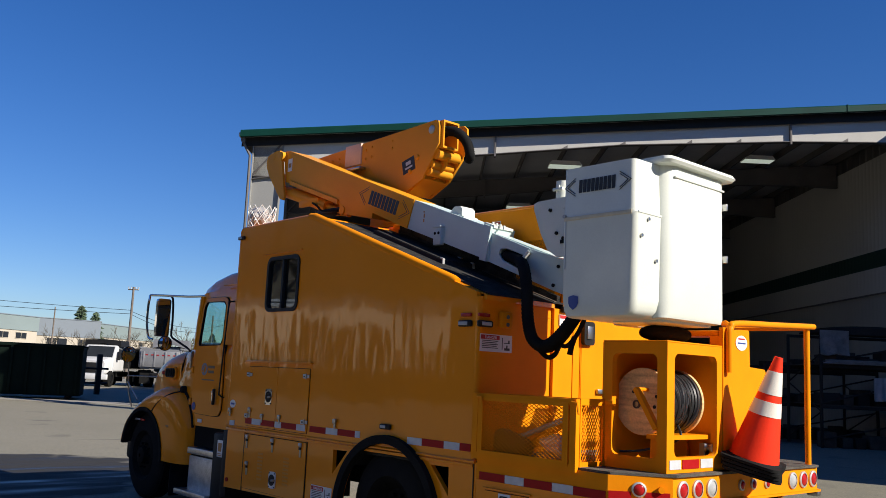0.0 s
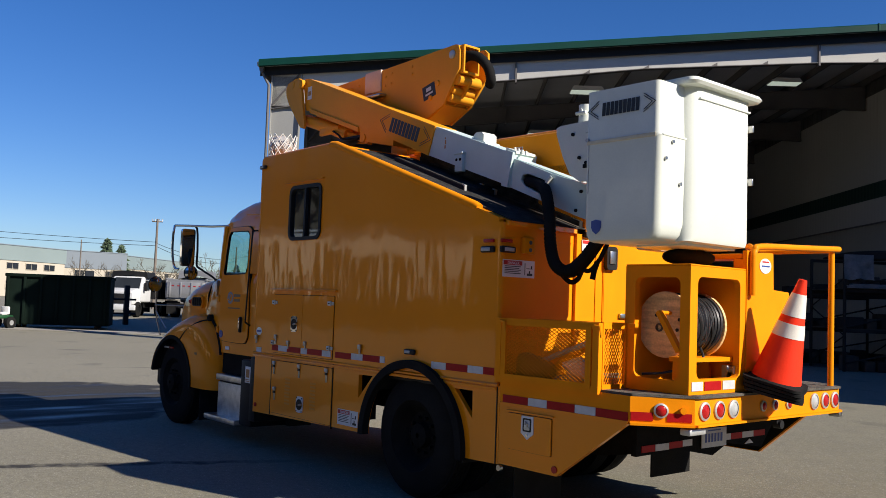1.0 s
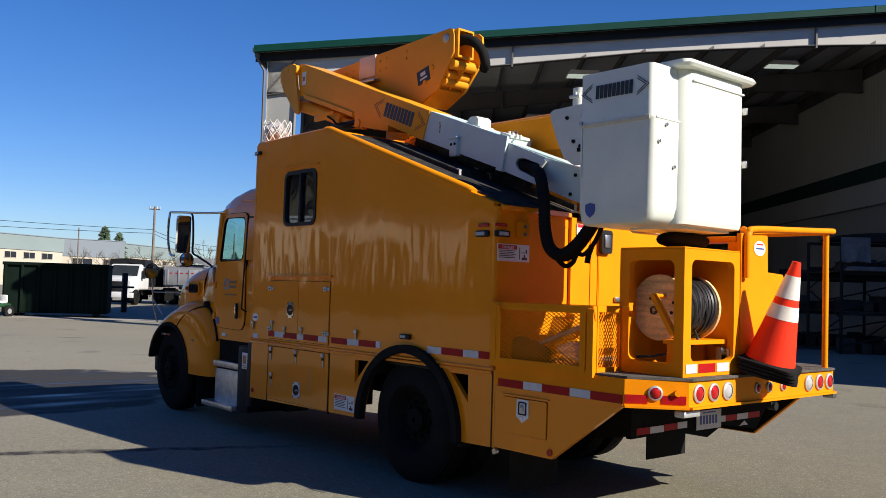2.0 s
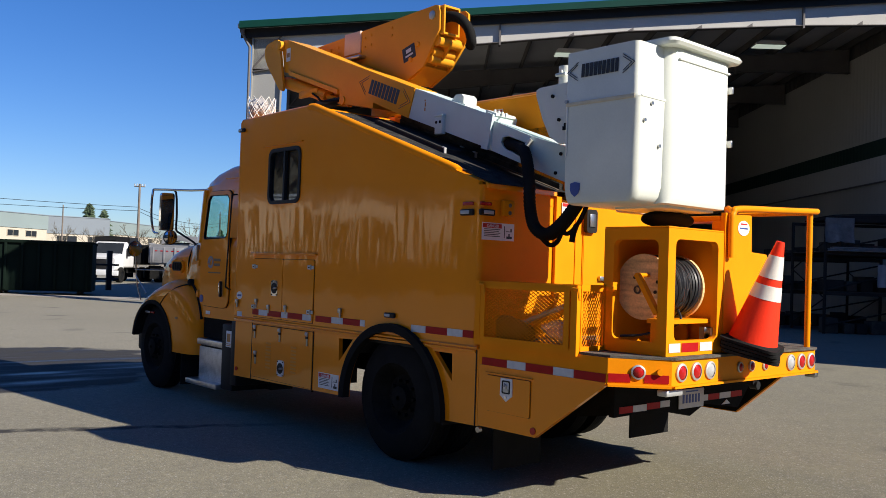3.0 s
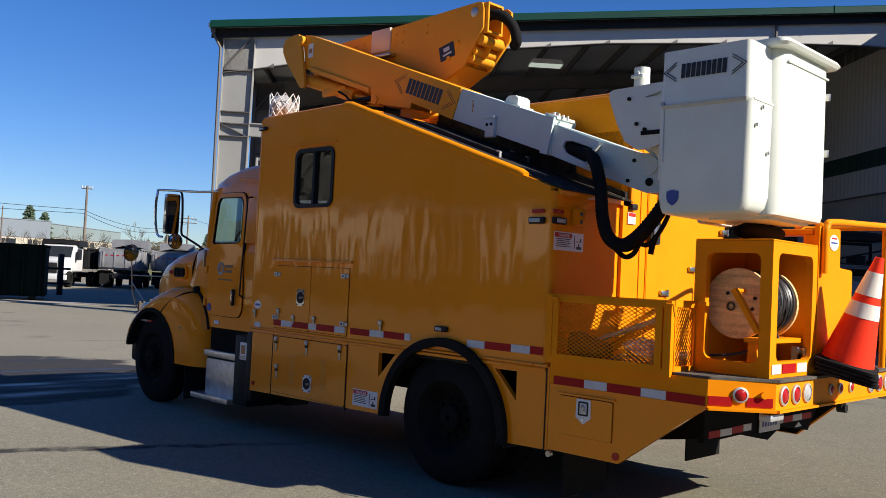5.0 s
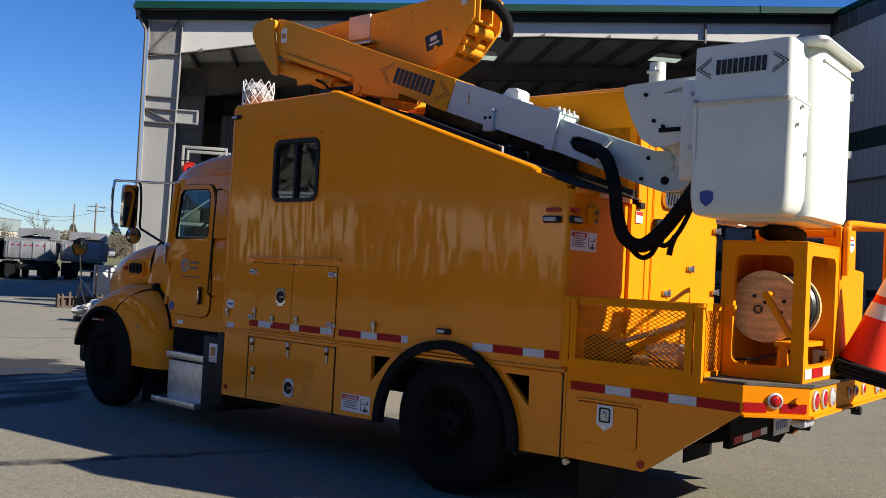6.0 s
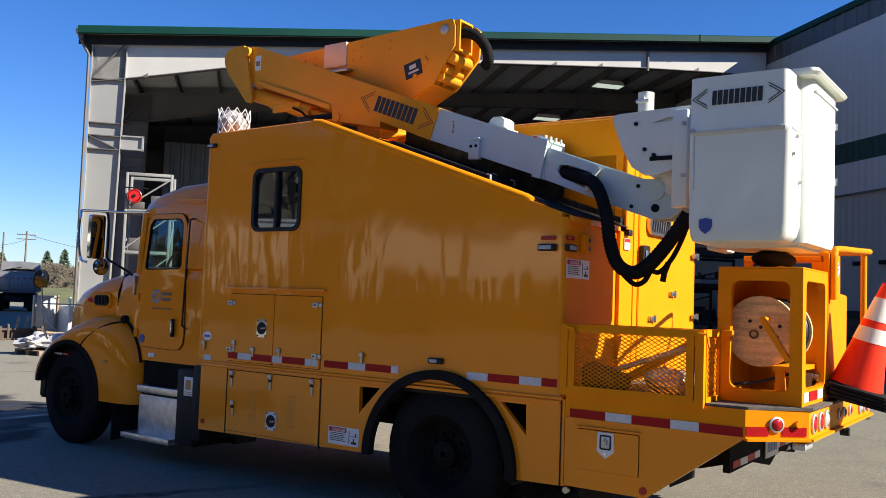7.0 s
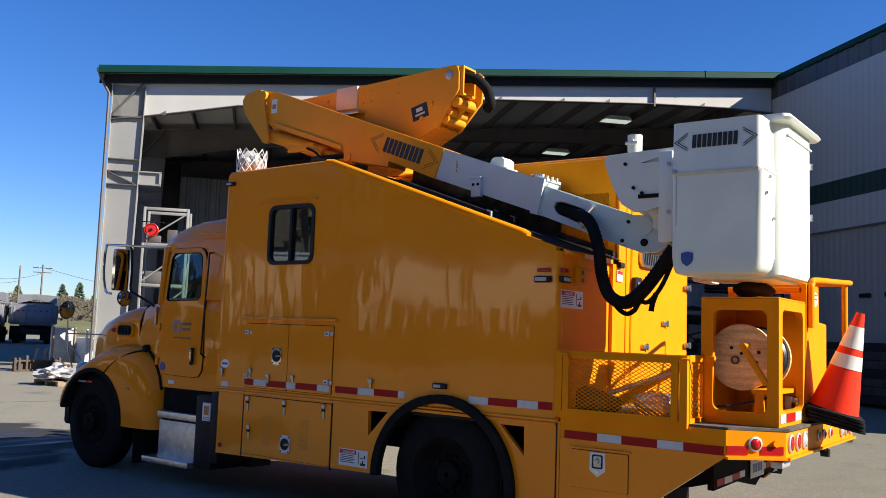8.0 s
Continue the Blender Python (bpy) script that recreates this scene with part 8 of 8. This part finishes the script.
loft(bm, [hood_ring(-4.84, 1.01, 0.95, 1.865, 0.2), hood_ring(-5.05, 1.025, 0.9, 1.84, 0.2), hood_ring(-5.35, 1.01, 0.85, 1.78, 0.2), hood_ring(-5.65, 0.955, 0.8, 1.70, 0.2), hood_ring(-5.88, 0.88, 0.8, 1.60, 0.2), hood_ring(-6.05, 0.78, 0.8, 1.47, 0.2), hood_ring(-6.13, 0.66, 0.82, 1.32, 0.18)])
hood = tp("hood", bm, paint_hood, None, "sloping glossy yellow hood")
bm = B()
tube(bm, [(-4.845, 0.245, 0.98), (-4.845, 0.245, 1.5), (-4.845, 0.25, 1.68), (-4.845, 0.31, 1.815), (-4.845, 0.42, 1.86), (-4.845, 1.25, 1.87)], 0.012, 6, smooth=4); tp("hood_seal", bm, black_rubber, hood)
bm = B(); plate(bm, [rrect(-5.25, -4.93, 1.485, 1.645, 0.06)], "y", 0.205, 0.30); tp("vent_frame", bm, paint_hood, hood); bm = B(); plate(bm, [rrect(-5.22, -4.96, 1.51, 1.625, 0.05)], "y", 0.196, 0.25); tp("hood_vent", bm, black_paint, hood, "black hood side vent")
for k in range(4):
    bm = B(); box(bm, -5.19 + 0.06 * k, -5.155 + 0.06 * k, 0.191, 0.197, 1.525, 1.61); tp("vent_slat", bm, black_rubber, hood)
bm = B(); lathe(bm, [(0.03, 0.225), (0.034, 0.232), (0.034, 0.30), (0.01, 0.30)], (-5.33, 0, 1.565), "y", 20); bm.transform(Matrix.Translation((-5.33, 0, 1.565)) @ Matrix.Diagonal((1.6, 1, 0.8, 1)) @ Matrix.Translation((5.33, 0, -1.565))); tp("hood_badge", bm, red_lens, hood, "red and chrome oval badge")
bm = B(); box(bm, -6.17, -6.12, 0.85, 1.65, 0.85, 1.28, 0.02); tp("grille", bm, chrome, hood)
bm = B(); box(bm, -4.48, -4.45, 0.15, 0.19, 1.64, 1.84, 0.008); tp("intake_cap", bm, steel, cab)


# fenders
def front_fender(sgn, name):
    bm = B()
    prof = [(-4.28, 0.52), (-4.29, 0.98), (-4.40, 1.22), (-4.58, 1.37), (-4.80, 1.43), (-5.05, 1.41), (-5.4, 1.30), (-5.75, 1.14), (-6.0, 0.97), (-6.12, 0.80), (-6.14, 0.66)]
    steps = 30
    dist = [0.0]
    for q0, q1 in zip(prof, prof[1:]):
        dist.append(dist[-1] + math.hypot(q1[0] - q0[0], q1[1] - q0[1]))
    rings = []
    for k in range(steps + 1):
        want, m = dist[-1] * k / steps, 0
        while m < len(prof) - 2 and dist[m + 1] < want:
            m += 1
        f = (want - dist[m]) / (dist[m + 1] - dist[m])
        px_, pz_ = (prof[m][0] + (prof[m + 1][0] - prof[m][0]) * f, prof[m][1] + (prof[m + 1][1] - prof[m][1]) * f)
        an = radians(165 * k / steps)
        ax_, az_ = -5.42 + 0.58 * math.cos(an), 0.52 + 0.58 * math.sin(an)
        rings.append([(ax_ + (px_ - ax_) * g, y, az_ + (pz_ - az_) * g) for g, y in ((0.0, 0.05), (0.3, 0.052), (0.55, 0.06), (0.72, 0.078), (0.84, 0.108), (0.93, 0.155), (0.98, 0.22), (1.0, 0.30), (1.0, 0.8), (0.0, 0.8))])
    loft(bm, rings)
    if sgn > 0:
        bm.transform(Matrix.Translation((0, 2 * YC, 0)) @ Matrix.Diagonal((1, -1, 1, 1)))
    f = tp(name, bm, paint_hood, hood)
    bm = B()
    plate(bm, [arc(-5.42, 0.52, 0.605, 168, -2, 30) + arc(-5.42, 0.52, 0.56, -2, 168, 30)], "y", 0.035, 0.12)
    if sgn > 0:
        bm.transform(Matrix.Translation((0, 2 * YC, 0)) @ Matrix.Diagonal((1, -1, 1, 1)))
    tp("fender_flare", bm, black_rubber, hood)
    bm = B()
    plate(bm, [arc(-5.42, 0.52, 0.576, 166, -2, 30) + arc(-5.42, 0.52, 0.562, -2, 166, 30)], "y", 0.06, 0.8)
    if sgn > 0:
        bm.transform(Matrix.Translation((0, 2 * YC, 0)) @ Matrix.Diagonal((1, -1, 1, 1)))
    tp("fender_liner", bm, black_paint, hood)


front_fender(-1, "front_fender")
front_fender(1, "front_fender")
bm = B(); tube(bm, [(-5.20, 0.05, 1.08), (-5.08, 0.056, 1.18), (-4.90, 0.075, 1.275), (-4.74, 0.10, 1.33), (-4.60, 0.17, 1.36)], 0.009, 6, smooth=4); tp("fender_seam", bm, black_rubber, hood)
bm = B(); tube(bm, [(-4.60, 0.165, 1.38), (-4.46, 0.165, 1.28), (-4.34, 0.165, 1.10), (-4.29, 0.165, 0.95)], 0.016, 6, smooth=4); tp("cowl_gap", bm, black_rubber, hood)
bm = B(); lathe(bm, [(0.03, 0.13), (0.042, 0.14), (0.042, 0.22), (0.02, 0.22)], (-4.60, 0, 1.38), "y", 14); tp("hood_latch", bm, black_rubber, hood)
bm = B(); box(bm, -4.82, -4.70, 0.052, 0.062, 0.92, 0.95, 0.004); tp("fender_marker", bm, decal_grey, hood)
bm = B(); box(bm, -5.85, -5.62, 0.10, 0.125, 0.945, 0.97, 0.004); tp("fender_lamp", bm, clear_lens, hood); bm = B(); box(bm, -5.62, -5.5, 0.10, 0.125, 0.945, 0.97, 0.004); tp("fender_lamp_red", bm, red_lens, hood)
bm = B(); loft(bm, [[(x, y, z) for y, z in rrect(0.2 + e, 2.3 - e, 0.42, 0.80, 0.05)] for x, e in ((-6.08, 0.0), (-6.17, 0.0), (-6.28, 0.1))]); tp("front_bumper", bm, black_paint, None, "dark front bumper")
bm = B(); box(bm, -6.12, -5.95, 0.25, 0.6, 1.0, 1.16, 0.05); tp("headlight", bm, clear_lens, hood); bm = B(); box(bm, -6.08, -5.93, 1.9, 2.25, 1.02, 1.2, 0.05); tp("headlight", bm, clear_lens, hood)
# step, battery box
for y0, y1 in ((0.08, 0.74), (1.76, 2.42)):
    bm = B(); box(bm, -4.62, -4.6, y0, y1, 0.14, 1.0, 0.004); tp("front_mud_flap", bm, black_rubber)
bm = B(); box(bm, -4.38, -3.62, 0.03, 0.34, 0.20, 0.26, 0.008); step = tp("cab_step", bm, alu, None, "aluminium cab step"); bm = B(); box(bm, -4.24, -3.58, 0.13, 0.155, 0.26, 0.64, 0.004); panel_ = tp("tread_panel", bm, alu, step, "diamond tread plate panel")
bm = B()
for i in range(32):
    for j in range(18):
        cx, cz = -4.225 + i * 0.0205, 0.275 + j * 0.0202
        s = 1 if (i + j) % 2 else -1
        vs = [bm.verts.new((cx + a, 0.13 - b, cz + c)) for a, b, c in ((-0.007, 0.0, -0.007 * s), (0.0, 0.003, 0.0), (0.007, 0.0, 0.007 * s), (0.002, 0.0, -0.002 * s), (-0.002, 0.0, 0.002 * s))]
        bm.faces.new((vs[0], vs[1], vs[3])); bm.faces.new((vs[1], vs[2], vs[3])); bm.faces.new((vs[0], vs[4], vs[1])); bm.faces.new((vs[1], vs[4], vs[2]))
tp("tread_studs", bm, alu, step, smooth=0)
bm = B(); box(bm, -4.25, -3.58, 0.10, 0.5, 0.665, 0.735, 0.008); tp("upper_step", bm, alu, step)
# black block drawn as the shade in the gap under the upper step
bm = B(); box(bm, -4.22, -3.6, 0.14, 0.5, 0.60, 0.665); tp("step_shade_gap", bm, black_paint, step)
bm = B(); box(bm, -4.27, -3.3, 0.19, 0.6, 0.742, 0.978); tp("cab_underside", bm, wheel_black, step)
bm = B(); box(bm, -4.2, -3.2, 0.5, 0.78, 0.22, 0.9); tp("fuel_tank", bm, black_paint, step)
bm = B(); box(bm, -3.57, -3.30, 0.06, 0.6, 0.22, 0.95, 0.02); bb = tp("battery_box", bm, black_paint, None, "black battery box beside the step"); bm = B(); box(bm, -3.455, -3.33, 0.052, 0.06, 0.70, 0.88, 0.003); tp("box_label", bm, decal_white, bb); bm = B(); bars(bm, "y", 0.05, 0.052, [(-3.43, -3.355, 0.76, 0.85), (-3.44, -3.345, 0.715, 0.722), (-3.44, -3.345, 0.733, 0.74)]); tp("label_print", bm, decal_grey, bb)
bm = B(); box(bm, -3.30, -3.17, 0.03, 0.6, 0.3, 1.0, 0.01); tp("box_end", bm, black_paint, bb)
# mirrors
for sgn in (-1, 1):
    def my(y):
        return y if sgn < 0 else 2 * YC - y
    bm = B(); tube(bm, [(-4.35, my(0.33), 2.52), (-4.6, my(0.12), 2.50), (-4.84, my(-0.20), 2.495), (-4.86, my(-0.25), 2.46), (-4.86, my(-0.26), 2.2), (-4.83, my(-0.24), 1.99), (-4.78, my(-0.2), 1.96)], 0.014, 8, smooth=3); mir = tp("mirror_arm", bm, chrome, cab, "chrome mirror bracket")
    bm = B(); tube(bm, [(-4.80, my(-0.05), 2.5), (-4.76, my(0.0), 2.47), (-4.76, my(0.02), 2.2), (-4.76, my(0.02), 2.02), (-4.70, my(0.05), 1.97), (-4.56, my(0.14), 1.88), (-4.52, my(0.17), 1.84)], 0.013, 8, smooth=3); tp("mirror_stay", bm, black_paint, cab)
    bm = B(); plate(bm, [rrect(my(-0.17) if sgn < 0 else my(0.0), my(0.0) if sgn < 0 else my(-0.17), 2.0, 2.46, 0.03)], "x", -4.84, -4.79); tp("wing_mirror", bm, chrome, cab, "tall rectangular wing mirror"); bm = B(); plate(bm, [rrect(min(my(-0.155), my(-0.015)), max(my(-0.155), my(-0.015)), 2.015, 2.445, 0.02)], "x", -4.79, -4.787); tp("mirror_glass", bm, mirror_face, cab)
    bm = B(); lathe(bm, [(0.03, -0.05), (0.07, -0.035), (0.088, -0.012), (0.09, 0.0), (0.086, 0.006), (0.08, 0.004)], (-4.74, my(-0.06), 1.92), "x", 28); tp("convex_mirror", bm, black_paint, cab, "round convex mirror")
    bm = B(); lathe(bm, [(0.082, 0.004), (0.06, 0.013), (0.035, 0.018), (0.003, 0.021)], (-4.74, my(-0.06), 1.92), "x", 28); tp("convex_glass", bm, mirror_face, cab)
    # fender mirror on a stalk
    bm = B(); tube(bm, [(-5.92, my(0.1), 1.1), (-5.97, my(0.06), 1.3), (-5.98, my(0.03), 1.68)], 0.009, 6); tube(bm, [(-5.98, my(0.03), 1.5), (-5.5, my(0.5), 1.5)], 0.008, 6); tube(bm, [(-5.97, my(0.04), 1.42), (-5.75, my(0.1), 1.2)], 0.008, 6); tp("mirror_stalk", bm, steel, hood)
    MM = Matrix.Translation((-6.0, my(0.03), 1.775)) @ pose(0, 0, 0, 0, 6, 10 if sgn < 0 else -10)
    bm = B(); lathe(bm, [(0.03, -0.05), (0.08, -0.035), (0.105, -0.012), (0.108, 0.0), (0.104, 0.006), (0.097, 0.004)], (0, 0, 0), "x", 28); bm.transform(MM); tp("fender_mirror", bm, black_paint, hood, "round convex fender mirror on a stalk")
    bm = B(); lathe(bm, [(0.1, 0.004), (0.07, 0.014), (0.04, 0.019), (0.003, 0.022)], (0, 0, 0), "x", 28); bm.transform(MM); tp("fender_mirror_glass", bm, mirror_face, hood)
